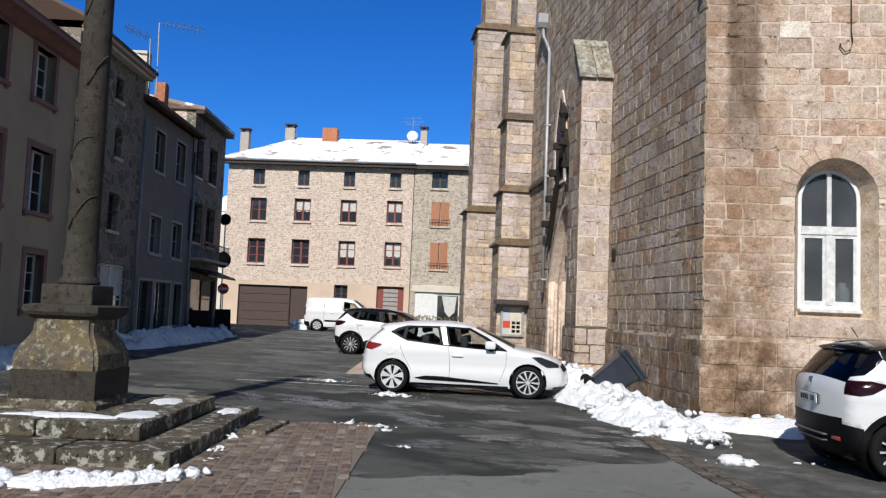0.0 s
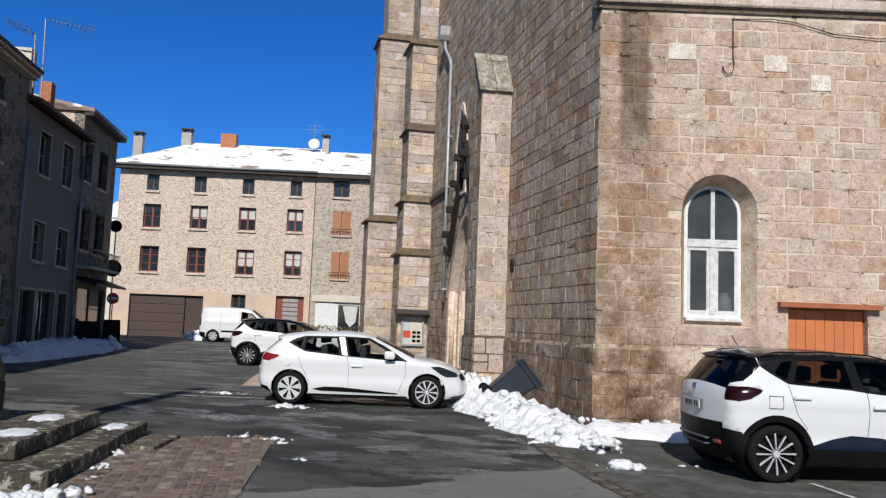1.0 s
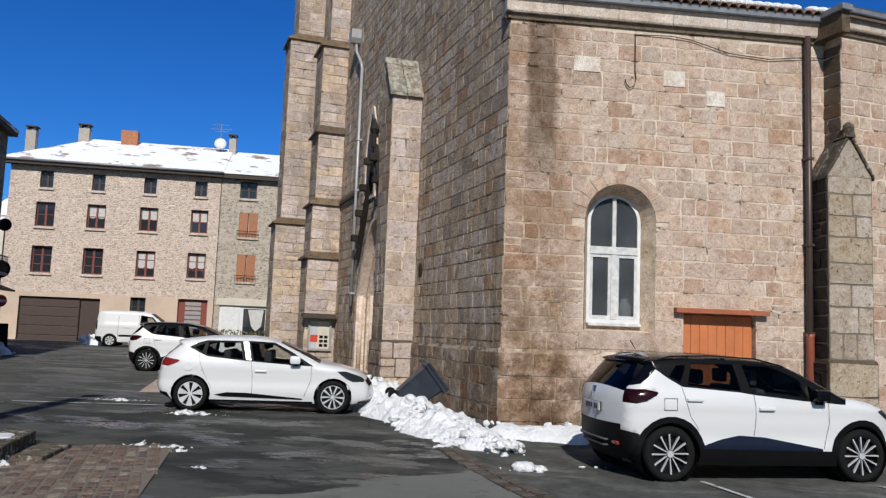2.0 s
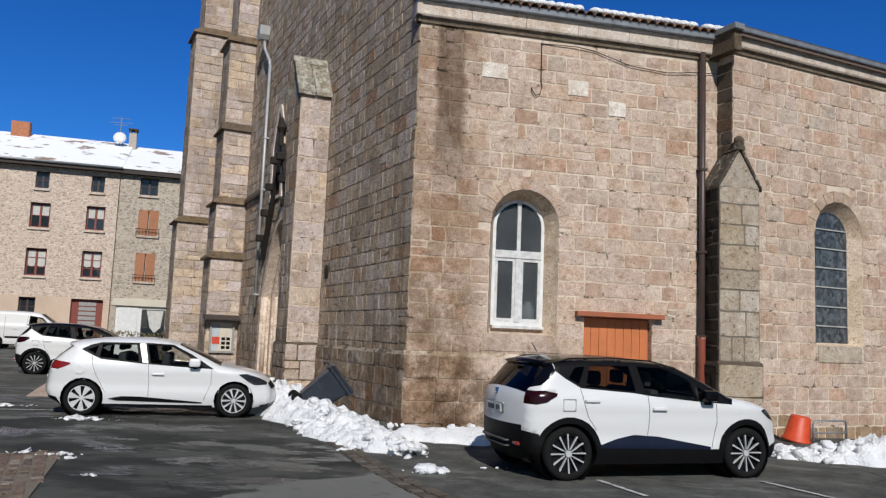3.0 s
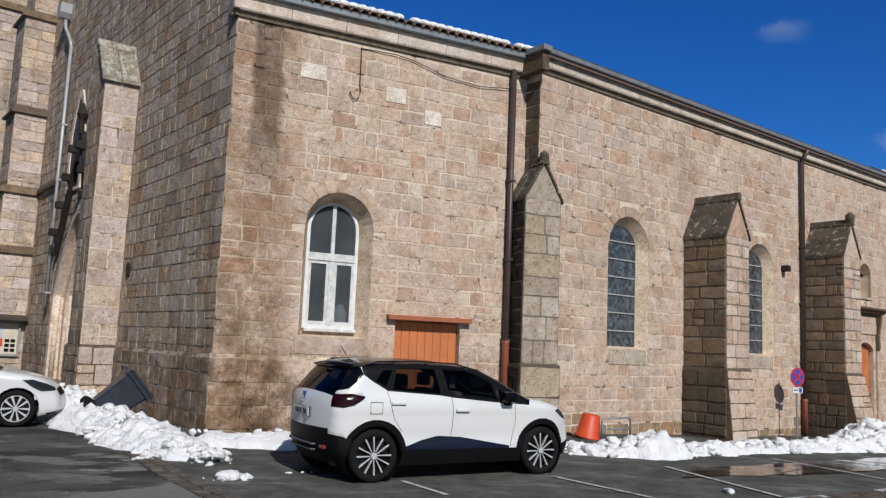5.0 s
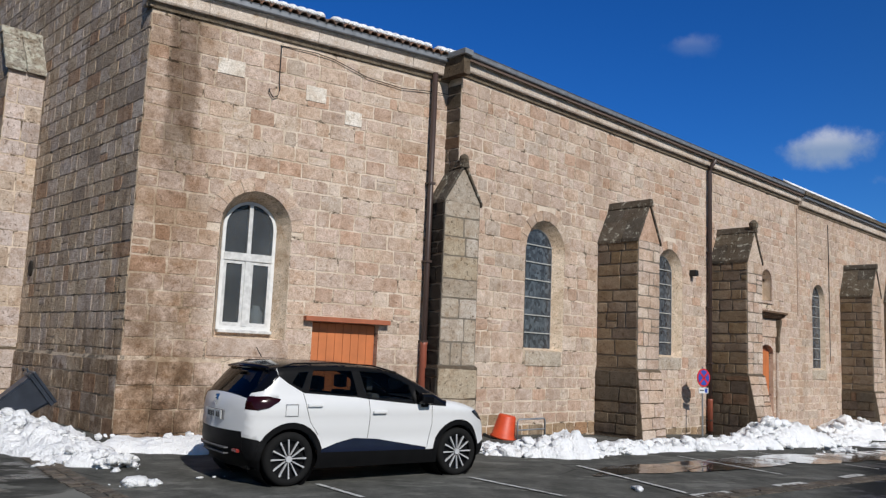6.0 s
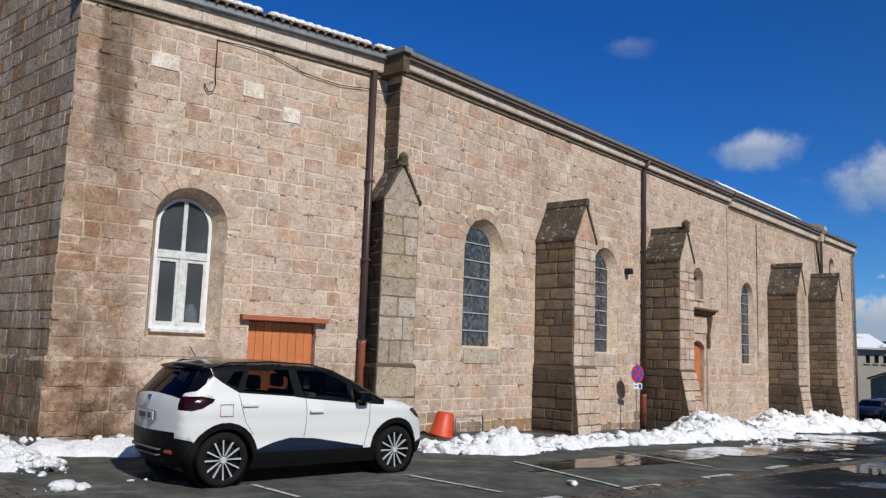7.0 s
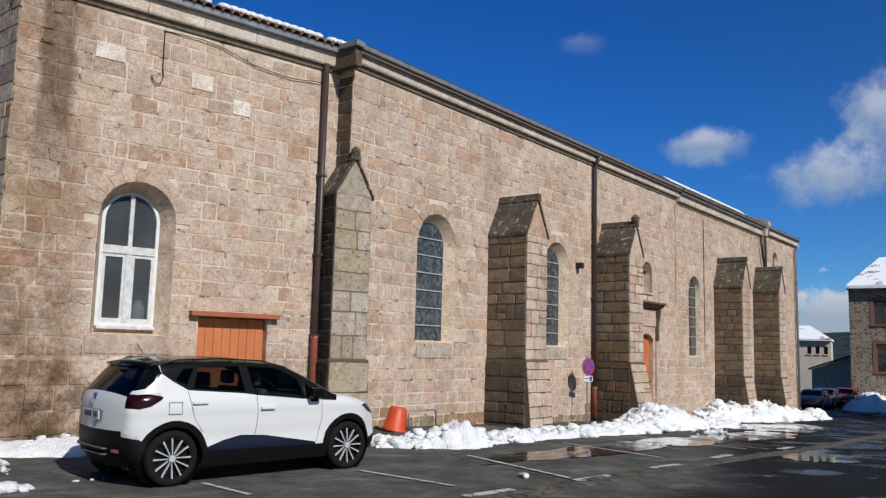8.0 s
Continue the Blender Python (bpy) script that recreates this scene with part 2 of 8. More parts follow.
def granite(name, palette, stain=(0.07, 0.06, 0.045), stain_amount=0.35, lichen=0.0, bump=0.5, mark=None, pock=1.0, tall=1.0, patch=0.53):
    """Cut granite: each block its own tone, grain, pocks, weathering streaks, lichen. tall < 1 draws the pocks out upright."""
    s = Nodes(name)
    k = len(palette)
    rnd = s.chance()
    base = s.ramp(rnd, [(i / k, c) for i, c in enumerate(palette)], hard=True)
    wide = s.noise(0.45, 5, 0.6)
    base = s.mix(s.math("MULTIPLY", s.step(wide, 0.40, 0.66), 0.6), base, s.mix(1.0, base, (0.84, 0.80, 0.74), "MULTIPLY"))
    cloud = s.noise(2.6, 6, 0.70)
    base = s.mix(s.math("MULTIPLY", s.step(cloud, 0.44, 0.66), 0.60), base, s.mix(1.0, base, (0.70, 0.62, 0.54), "MULTIPLY"))
    pale = s.noise(6.5, 8, 0.78, s.co((1, 1, 1.2)))
    base = s.mix(s.math("MULTIPLY", s.step(pale, 0.48, 0.62), 0.85), base, s.mix(1.0, base, (1.24, 1.26, 1.30), "MULTIPLY"))
    brown = s.noise(4.4, 8, 0.78, s.co((1, 1, 1.3)))
    base = s.mix(s.math("MULTIPLY", s.step(brown, 0.50, 0.64), 0.75), base, s.mix(1.0, base, (0.76, 0.66, 0.56), "MULTIPLY"))
    grain = s.noise(42, 5, 0.80)
    base = s.mix(s.math("MULTIPLY", s.step(grain, 0.46, 0.58), 0.55), base, s.mix(1.0, base, (0.50, 0.46, 0.42), "MULTIPLY"))
    fleck = s.noise(80, 3, 0.7)
    base = s.mix(s.math("MULTIPLY", s.step(fleck, 0.56, 0.66), 0.25), base, s.mix(1.0, base, (1.6, 1.6, 1.6), "MULTIPLY"))
    pit = s.math("SUBTRACT", 1.0, s.step(s.noise(15, 7, 0.82, s.co((1, 1, tall))), 0.555, 0.625))
    base = s.mix(s.math("MULTIPLY", s.math("SUBTRACT", 1.0, pit), pock), base, s.mix(1.0, base, (0.30, 0.26, 0.225), "MULTIPLY"))
    streak = s.noise(1.1, 6, 0.65, s.co((1, 1, 0.22)))
    base = s.mix(s.math("MULTIPLY", s.step(streak, 0.50, 0.74), stain_amount), base, stain)
    if mark:
        base = mark(s, base)
    if lichen:
        li = s.noise(7, 7, 0.74)
        base = s.mix(s.math("MULTIPLY", s.step(li, patch, patch + 0.05), lichen), base, (0.44, 0.43, 0.36))
    rough = s.noise(28, 6, 0.75)
    s.bump(s.math("ADD", s.math("ADD", s.math("MULTIPLY", rough, 0.8), s.math("MULTIPLY", pit, 0.7)), s.math("MULTIPLY", cloud, 0.8)), bump, 0.025)
    return s.done(base, 0.88, 0, 0.25)

# ---- materials ----
TAN = [(0.538, 0.427, 0.356), (0.551, 0.437, 0.364), (0.53, 0.417, 0.343), (0.61, 0.47, 0.372), (0.584, 0.46, 0.383), (0.567, 0.446, 0.371), (0.532, 0.423, 0.352), (0.554, 0.426, 0.333), (0.603, 0.465, 0.366), (0.586, 0.463, 0.385), (0.556, 0.43, 0.348), (0.595, 0.458, 0.36), (0.589, 0.467, 0.389), (0.581, 0.45, 0.361), (0.515, 0.372, 0.287), (0.641, 0.533, 0.444), (0.559, 0.391, 0.294), (0.508, 0.422, 0.351), (0.628, 0.52, 0.433), (0.604, 0.478, 0.398), (0.579, 0.472, 0.393)]
GREY = [(0.393, 0.317, 0.226), (0.393, 0.317, 0.223), (0.359, 0.292, 0.212), (0.368, 0.296, 0.207), (0.382, 0.33, 0.283), (0.318, 0.272, 0.227), (0.401, 0.336, 0.267), (0.366, 0.31, 0.254), (0.357, 0.301, 0.242), (0.349, 0.288, 0.221), (0.38, 0.307, 0.217), (0.391, 0.314, 0.221)]
FRONT = [(0.547, 0.437, 0.322), (0.469, 0.395, 0.342), (0.407, 0.33, 0.255), (0.49, 0.393, 0.295), (0.474, 0.381, 0.284), (0.458, 0.367, 0.272), (0.515, 0.428, 0.355), (0.497, 0.403, 0.31), (0.435, 0.356, 0.284), (0.52, 0.439, 0.378), (0.542, 0.439, 0.336), (0.53, 0.444, 0.376), (0.428, 0.342, 0.254), (0.424, 0.286, 0.193), (0.551, 0.472, 0.402), (0.35, 0.286, 0.232)]
TOWER = [(0.646, 0.554, 0.514), (0.542, 0.465, 0.43), (0.585, 0.498, 0.453), (0.557, 0.457, 0.371), (0.542, 0.451, 0.383), (0.625, 0.54, 0.511), (0.481, 0.411, 0.378), (0.627, 0.519, 0.435), (0.517, 0.438, 0.393), (0.512, 0.429, 0.373), (0.496, 0.408, 0.335), (0.669, 0.539, 0.414)]
# weathered flank stone, coloured darker still for the side away from the sun
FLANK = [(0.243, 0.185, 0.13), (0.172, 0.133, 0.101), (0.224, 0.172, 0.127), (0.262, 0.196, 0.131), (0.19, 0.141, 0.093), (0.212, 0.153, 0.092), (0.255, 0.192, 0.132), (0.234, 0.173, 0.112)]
LEAD = [(0.461, 0.401, 0.33), (0.433, 0.364, 0.271), (0.405, 0.349, 0.28), (0.507, 0.45, 0.392), (0.481, 0.411, 0.322), (0.406, 0.353, 0.29), (0.495, 0.428, 0.347), (0.488, 0.431, 0.369)]
# dark stone; on flank feet and the nave return it paints their shade
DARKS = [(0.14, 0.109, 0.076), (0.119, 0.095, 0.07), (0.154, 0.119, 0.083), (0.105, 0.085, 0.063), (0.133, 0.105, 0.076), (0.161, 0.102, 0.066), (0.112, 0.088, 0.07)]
M_tan = granite("granite_warm", TAN, stain_amount=0.20, pock=0.55)


def bay_marks(s, base):
    """Old water marks on the bay: a dark run under the corner gutter, rust below it, soot over the plinth courses."""
    sep = s.add("ShaderNodeSeparateXYZ")
    s.link(s.co(), sep.inputs[0])
    wav = s.noise(1.3, 6, 0.7)
    u = s.math("ADD", s.math("MULTIPLY", s.math("ADD", sep.outputs[0], 2.5), 0.9336), s.math("MULTIPLY", s.math("SUBTRACT", sep.outputs[1], 14.75), 0.3584))
    u = s.math("ADD", u, s.math("MULTIPLY", s.math("SUBTRACT", wav, 0.5), 0.35))
    run = s.math("MULTIPLY", s.step(u, 0.30, 0.42), s.math("SUBTRACT", 1.0, s.step(u, 0.86, 1.02)))
    hi = s.step(s.math("ADD", sep.outputs[2], s.math("MULTIPLY", wav, 2.2)), 5.2, 6.6)
    base = s.mix(s.math("MULTIPLY", s.math("MULTIPLY", run, hi), 0.80), base, s.mix(1.0, base, (0.36, 0.33, 0.30), "MULTIPLY"))
    edge = s.math("SUBTRACT", 1.0, s.step(u, 0.95, 1.55))
    blot = s.math("ADD", 0.35, s.math("MULTIPLY", s.step(s.noise(1.4, 7, 0.74), 0.42, 0.56), 0.65))
    base = s.mix(s.math("MULTIPLY", s.math("MULTIPLY", edge, blot), 0.85), base, s.mix(1.0, base, (0.58, 0.505, 0.42), "MULTIPLY"))
    low = s.math("SUBTRACT", 1.0, s.step(s.math("ADD", sep.outputs[2], s.math("MULTIPLY", wav, 1.5)), 1.6, 2.6))
    soot = s.step(s.noise(1.8, 6, 0.72), 0.44, 0.58)
    tall = s.math("SUBTRACT", 1.0, s.step(s.math("ADD", sep.outputs[2], s.math("MULTIPLY", wav, 1.6)), 2.7, 4.2))
    tall = s.math("MULTIPLY", tall, s.math("SUBTRACT", 1.0, s.step(u, 0.9, 1.5)))
    grime = s.step(s.noise(2.3, 8, 0.78), 0.40, 0.54)
    base = s.mix(s.math("MULTIPLY", s.math("MULTIPLY", tall, grime), 0.65), base, s.mix(1.0, base, (0.42, 0.37, 0.31), "MULTIPLY"))
    return s.mix(s.math("MULTIPLY", s.math("MULTIPLY", low, soot), 0.80), base, s.mix(1.0, base, (0.38, 0.345, 0.30), "MULTIPLY"))


def front_marks(s, base):
    """Old damp on the front: grimy foot, dark runs below the eaves."""
    sep = s.add("ShaderNodeSeparateXYZ")
    s.link(s.co(), sep.inputs[0])
    wav = s.noise(1.3, 6, 0.7)
    low = s.math("SUBTRACT", 1.0, s.step(s.math("ADD", sep.outputs[2], s.math("MULTIPLY", wav, 1.6)), 1.7, 3.2))
    grime = s.step(s.noise(2.3, 8, 0.78), 0.40, 0.54)
    base = s.mix(s.math("MULTIPLY", s.math("MULTIPLY", low, grime), 0.75), base, s.mix(1.0, base, (0.45, 0.38, 0.32), "MULTIPLY"))
    runs = s.step(s.noise(1.6, 6, 0.7, s.co((1.4, 1.4, 0.10))), 0.50, 0.64)
    return s.mix(s.math("MULTIPLY", runs, 0.55), base, s.mix(1.0, base, (0.56, 0.52, 0.47), "MULTIPLY"))


M_bay = granite("granite_bay", TAN, stain_amount=0.15, mark=bay_marks, pock=0.5)
M_rust = granite("granite_rusty", [(0.38, 0.27, 0.17), (0.34, 0.24, 0.155), (0.30, 0.23, 0.16), (0.42, 0.30, 0.19), (0.36, 0.22, 0.13), (0.28, 0.21, 0.15), (0.44, 0.36, 0.26)], stain_amount=0.6)
M_grey = granite("granite_weathered", GREY, stain_amount=0.40)
M_front = granite("granite_front", FRONT, stain=(0.12, 0.10, 0.078), stain_amount=0.30, bump=1.0, tall=0.45, mark=front_marks)
M_tower = granite("granite_tower", TOWER, stain=(0.12, 0.10, 0.078), stain_amount=0.35)
M_jamb = granite("jamb_stone", [(0.72, 0.59, 0.455)], stain_amount=0.10)
M_portal = granite("portal_stone", [(0.74, 0.62, 0.52), (0.78, 0.66, 0.55)], stain_amount=0.2, bump=0.3)
# near-black stone; on the corner buttress flank it stands in for shadow
M_nearblack = granite("granite_sooted", [(0.030, 0.026, 0.022), (0.036, 0.031, 0.026)], stain=(0.02, 0.018, 0.015), stain_amount=0.4)
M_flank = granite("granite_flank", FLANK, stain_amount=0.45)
M_lead = granite("granite_lead_grey", LEAD, stain=(0.10, 0.09, 0.075), stain_amount=0.30)
M_bedshade = granite("granite_streaked", [(0.235, 0.19, 0.14), (0.255, 0.205, 0.15), (0.22, 0.18, 0.14), (0.28, 0.225, 0.165)], stain_amount=0.45)
M_pale = granite("pale_new_stone", [(0.78, 0.72, 0.64), (0.75, 0.69, 0.61)], stain_amount=0.04, pock=0.2)
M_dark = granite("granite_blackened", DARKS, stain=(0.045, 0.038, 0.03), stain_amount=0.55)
M_lich = granite("granite_lichened", [(0.12, 0.10, 0.078), (0.145, 0.12, 0.09), (0.10, 0.086, 0.07)], stain=(0.035, 0.032, 0.026), stain_amount=0.5, lichen=0.7, bump=0.9, patch=0.565)
M_lichpale = granite("slab_pale_with_lichen", [(0.30, 0.28, 0.24), (0.36, 0.33, 0.28)], stain=(0.10, 0.09, 0.07), stain_amount=0.3, lichen=0.9, bump=0.9, patch=0.50)
M_cornice = granite("cornice_stone", [(0.66, 0.57, 0.49), (0.62, 0.54, 0.47), (0.69, 0.60, 0.52)], stain_amount=0.12, pock=0.3, bump=0.2)
M_base = granite("dark_lava_stone", [(0.050, 0.044, 0.037), (0.057, 0.050, 0.041)], stain=(0.03, 0.028, 0.022), stain_amount=0.4, lichen=0.0)
M_step = granite("mossy_step_stone", [(0.095, 0.083, 0.062), (0.12, 0.10, 0.075), (0.08, 0.07, 0.055), (0.14, 0.12, 0.085)], stain=(0.035, 0.034, 0.022), stain_amount=0.6, lichen=0.75, bump=0.9)


def mortar(name, color):
    s = Nodes(name)
    n = s.noise(9, 6, 0.7)
    s.bump(s.noise(60, 4, 0.7), 0.5, 0.004)
    return s.done(s.ramp(n, [(0.25, tuple(c * 0.72 for c in color)), (0.75, color)]), 0.95, 0, 0.2)


def pointing(name, pale, stone, open_joint, lo, hi, mark=None):
    """Mortar that is whole in places, the colour of the stone in others, washed out in the rest."""
    s = Nodes(name)
    a = s.noise(1.5, 6, 0.72)
    b = s.noise(2.3, 7, 0.75, s.co((1, 1, 1.4)))
    base = s.mix(s.step(a, 0.42, 0.56), stone, pale)
    base = s.mix(s.step(b, lo, hi), base, open_joint)
    fine = s.noise(40, 4, 0.75)
    base = s.mix(s.math("MULTIPLY", s.step(fine, 0.45, 0.65), 0.5), base, s.mix(1.0, base, (0.66, 0.62, 0.58), "MULTIPLY"))
    if mark:
        base = mark(s, base)
    s.bump(fine, 0.5, 0.006)
    return s.done(base, 0.95, 0, 0.2)


M_joint = pointing("pale_mortar", (0.66, 0.555, 0.45), (0.52, 0.42, 0.32), (0.13, 0.10, 0.072), 0.54, 0.61)
M_jbay = pointing("pale_bay_mortar", (0.66, 0.555, 0.45), (0.52, 0.42, 0.32), (0.13, 0.10, 0.072), 0.55, 0.62, bay_marks)
M_jfront = pointing("eroded_front_mortar", (0.40, 0.33, 0.255), (0.33, 0.27, 0.21), (0.12, 0.10, 0.078), 0.49, 0.58)
M_jdark = mortar("dirty_mortar", (0.20, 0.17, 0.135))


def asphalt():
    """Old patched asphalt: a dry pale field by the paving, a wet dark sheet beyond its ragged edge, a half-dry road
    behind, mottled bays right of the drain, and wet ground along the nave, coloured darker still in place of the dark
    sky it mirrors."""
    s = Nodes("asphalt")
    grit = s.noise(120, 3, 0.75)
    wear = s.noise(0.55, 7, 0.65)
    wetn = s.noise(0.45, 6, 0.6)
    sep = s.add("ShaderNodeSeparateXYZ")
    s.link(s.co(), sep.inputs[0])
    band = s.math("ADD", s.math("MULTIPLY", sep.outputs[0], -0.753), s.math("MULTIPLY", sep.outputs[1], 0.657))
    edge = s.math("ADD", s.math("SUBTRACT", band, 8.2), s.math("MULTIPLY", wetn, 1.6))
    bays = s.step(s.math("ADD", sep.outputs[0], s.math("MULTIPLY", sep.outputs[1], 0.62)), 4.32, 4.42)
    field = s.math("SUBTRACT", 1.0, bays)
    flow = s.add("ShaderNodeMapping")
    flow.inputs["Rotation"].default_value = (0, 0, -0.55)
    flow.inputs["Scale"].default_value = (0.55, 1.05, 1)
    s.link(s.co(), flow.inputs[0])
    tone = s.math("ADD", s.math("MULTIPLY", grit, 0.5), s.math("MULTIPLY", wear, 0.5))
    dry = s.ramp(tone, [(0.32, (0.115, 0.117, 0.106)), (0.68, (0.215, 0.213, 0.192))])
    mottle = s.noise(1.6, 8, 0.76)
    bay = s.ramp(s.math("ADD", s.math("MULTIPLY", grit, 0.35), s.math("MULTIPLY", mottle, 0.65)), [(0.36, (0.040, 0.041, 0.037)), (0.50, (0.085, 0.085, 0.077)), (0.66, (0.165, 0.162, 0.148))])
    base = s.mix(bays, dry, bay)
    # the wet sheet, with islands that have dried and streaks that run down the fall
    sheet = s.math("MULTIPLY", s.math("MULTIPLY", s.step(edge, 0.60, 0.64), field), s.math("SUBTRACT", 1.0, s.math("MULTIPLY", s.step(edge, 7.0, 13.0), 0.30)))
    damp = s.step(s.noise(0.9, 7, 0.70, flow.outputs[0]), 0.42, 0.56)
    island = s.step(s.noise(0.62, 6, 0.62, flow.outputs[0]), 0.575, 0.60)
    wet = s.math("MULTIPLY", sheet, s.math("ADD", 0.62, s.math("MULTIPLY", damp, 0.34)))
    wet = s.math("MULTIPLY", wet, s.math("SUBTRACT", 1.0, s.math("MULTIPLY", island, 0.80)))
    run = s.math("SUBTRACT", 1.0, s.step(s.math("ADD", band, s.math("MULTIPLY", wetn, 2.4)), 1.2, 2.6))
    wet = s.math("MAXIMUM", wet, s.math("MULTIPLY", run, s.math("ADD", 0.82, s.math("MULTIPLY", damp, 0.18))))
    pale = s.noise(1.3, 7, 0.74, flow.outputs[0])
    base = s.mix(s.math("MULTIPLY", s.step(pale, 0.55, 0.63), 0.45), base, (0.23, 0.225, 0.205))
    tar = s.noise(2.2, 6, 0.74)
    base = s.mix(s.math("MULTIPLY", s.step(tar, 0.56, 0.64), 0.40), base, (0.055, 0.055, 0.050))
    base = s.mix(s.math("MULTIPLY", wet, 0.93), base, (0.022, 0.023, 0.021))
    # colour darkened past wetness, for the dark sky this ground would mirror
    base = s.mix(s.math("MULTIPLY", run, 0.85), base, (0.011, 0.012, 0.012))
    warp = s.add("ShaderNodeVectorMath", operation="ADD")
    nz = s.add("ShaderNodeTexNoise")
    nz.inputs["Scale"].default_value = 1.1
    s.link(s.co(), warp.inputs[0])
    s.link(nz.outputs["Color"], warp.inputs[1])
    crack = s.step(s.voronoi(0.42, "DISTANCE_TO_EDGE", warp.outputs[0]), 0.0, 0.010)
    some = s.step(s.noise(0.25, 3), 0.48, 0.56)
    base = s.mix(s.math("MULTIPLY", s.math("SUBTRACT", 1.0, crack), s.math("MULTIPLY", some, 0.75)), base, (0.015, 0.014, 0.013))
    s.bump(s.math("ADD", s.math("MULTIPLY", grit, 0.6), s.math("MULTIPLY", wear, 0.5)), 0.5, 0.012)
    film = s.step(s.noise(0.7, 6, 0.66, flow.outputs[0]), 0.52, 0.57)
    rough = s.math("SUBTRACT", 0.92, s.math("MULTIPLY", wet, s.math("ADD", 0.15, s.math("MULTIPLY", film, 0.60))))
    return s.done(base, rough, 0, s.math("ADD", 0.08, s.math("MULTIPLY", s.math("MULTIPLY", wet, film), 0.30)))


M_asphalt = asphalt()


def snow():
    s = Nodes("old_snow")
    n = s.noise(3.2, 6, 0.6)
    fine = s.noise(30, 6, 0.75)
    dirt = s.noise(7.0, 6, 0.72)
    base = s.ramp(n, [(0.3, (0.84, 0.85, 0.865)), (0.7, (0.91, 0.91, 0.91))])
    base = s.mix(s.math("MULTIPLY", s.step(dirt, 0.58, 0.80), 0.35), base, (0.42, 0.40, 0.37))
    crumb = s.math("SUBTRACT", 1.0, s.voronoi(26, "F1"))
    s.bump(s.math("ADD", s.math("ADD", s.math("MULTIPLY", fine, 1.0), s.math("MULTIPLY", dirt, 0.9)), s.math("MULTIPLY", crumb, 0.7)), 0.85, 0.035)
    return s.done(base, 0.65, 0, 0.4)


M_snow = snow()


def glass(name, tint=(0.02, 0.025, 0.03), rough=0.03):
    """Window pane in front of a dark room: glossy with a deep tone."""
    s = Nodes(name)
    n = s.noise(2.0, 3)
    s.bump(s.noise(1.3, 3), 0.08, 0.05)
    return s.done(s.ramp(n, [(0.3, tint), (0.7, tuple(c * 1.3 for c in tint))]), rough, 0, 0.7)


M_glass = glass("window_glass")
M_white = plain("white_paint", (0.66, 0.66, 0.65), 0.5, spot=0.10)
M_oldwhite = plain("weathered_white_paint", (0.55, 0.55, 0.54), 0.6, spot=0.22, scale=9)
M_metalg = plain("zinc_gutter", (0.26, 0.27, 0.28), 0.5, 0.4, 0.15)
M_gutterz = plain("dull_zinc", (0.23, 0.24, 0.26), 0.5, 0.3, 0.2)
M_brownpipe = plain("brown_pipe", (0.055, 0.035, 0.03), 0.45)
M_redpipe = plain("rust_red_pipe", (0.26, 0.075, 0.045), 0.5)
M_orange = plain("orange_brown_paint", (0.50, 0.155, 0.05), 0.6, spot=0.12, scale=3)
M_orangefr = plain("red_brown_paint", (0.33, 0.10, 0.045), 0.6)
M_iron = plain("black_iron", (0.02, 0.02, 0.021), 0.5, 0.3)


def rooftile():
    s = Nodes("roof_tile")
    n = s.noise(3, 5)
    s.bump(s.noise(30, 4), 0.4, 0.006)
    return s.done(s.ramp(s.chance(), [(0.0, (0.13, 0.075, 0.05)), (0.5, (0.20, 0.11, 0.07)), (1.0, (0.09, 0.07, 0.06))]), 0.85, 0, 0.3)


M_tile = rooftile()

# ---- ground ----
C_DIR = (math.cos(radians(32.5)), math.sin(radians(32.5)))


def gz(x, y):
    """Height of the ground: level in the square, falling along the nave, rising a little towards the far house."""
    s = (x - 3.72) * C_DIR[0] + (y - 16.69) * C_DIR[1]
    s = min(s, 48)
    drop = 0.0 if s < -2 else (s - 1 if s > 4 else (s + 2) ** 2 / 12)
    q = -0.64 * x + 0.77 * y
    return -0.041 * drop + 0.085 * ramp01(q, 11, 15.5) + 0.215 * ramp01(q, 18, 46)


def steps_between(lo, hi, step):
    n = max(1, round((hi - lo) / step))
    return [lo + (hi - lo) * i / n for i in range(n)]


def ground_sheet():
    xs = [-2500, -900, -400, -200, -110, -70] + steps_between(-50, 55, 0.75) + [55, 75, 110, 200, 400, 900, 2500]
    ys = [-2500, -900, -300, -100, -40, -15] + steps_between(-4, 60, 0.75) + [60, 80, 120, 200, 400, 900, 2500]
    vs = [(x, y, gz(x, y) + 0.012 * noise.noise((x * 0.35, y * 0.35, 0))) for y in ys for x in xs]
    nx = len(xs)
    fs = [(j * nx + i, j * nx + i + 1, (j + 1) * nx + i + 1, (j + 1) * nx + i) for j in range(len(ys) - 1) for i in range(nx - 1)]
    me = bpy.data.meshes.new("ground")
    me.from_pydata(vs, [], fs)
    for p in me.polygons:
        p.use_smooth = True
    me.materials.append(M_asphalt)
    return tagged(new("ground", me), "worn dark asphalt of the square, damp and patched", "ground", kind="structure")


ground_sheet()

# ---- stone facing ----
BLOCKS = {}


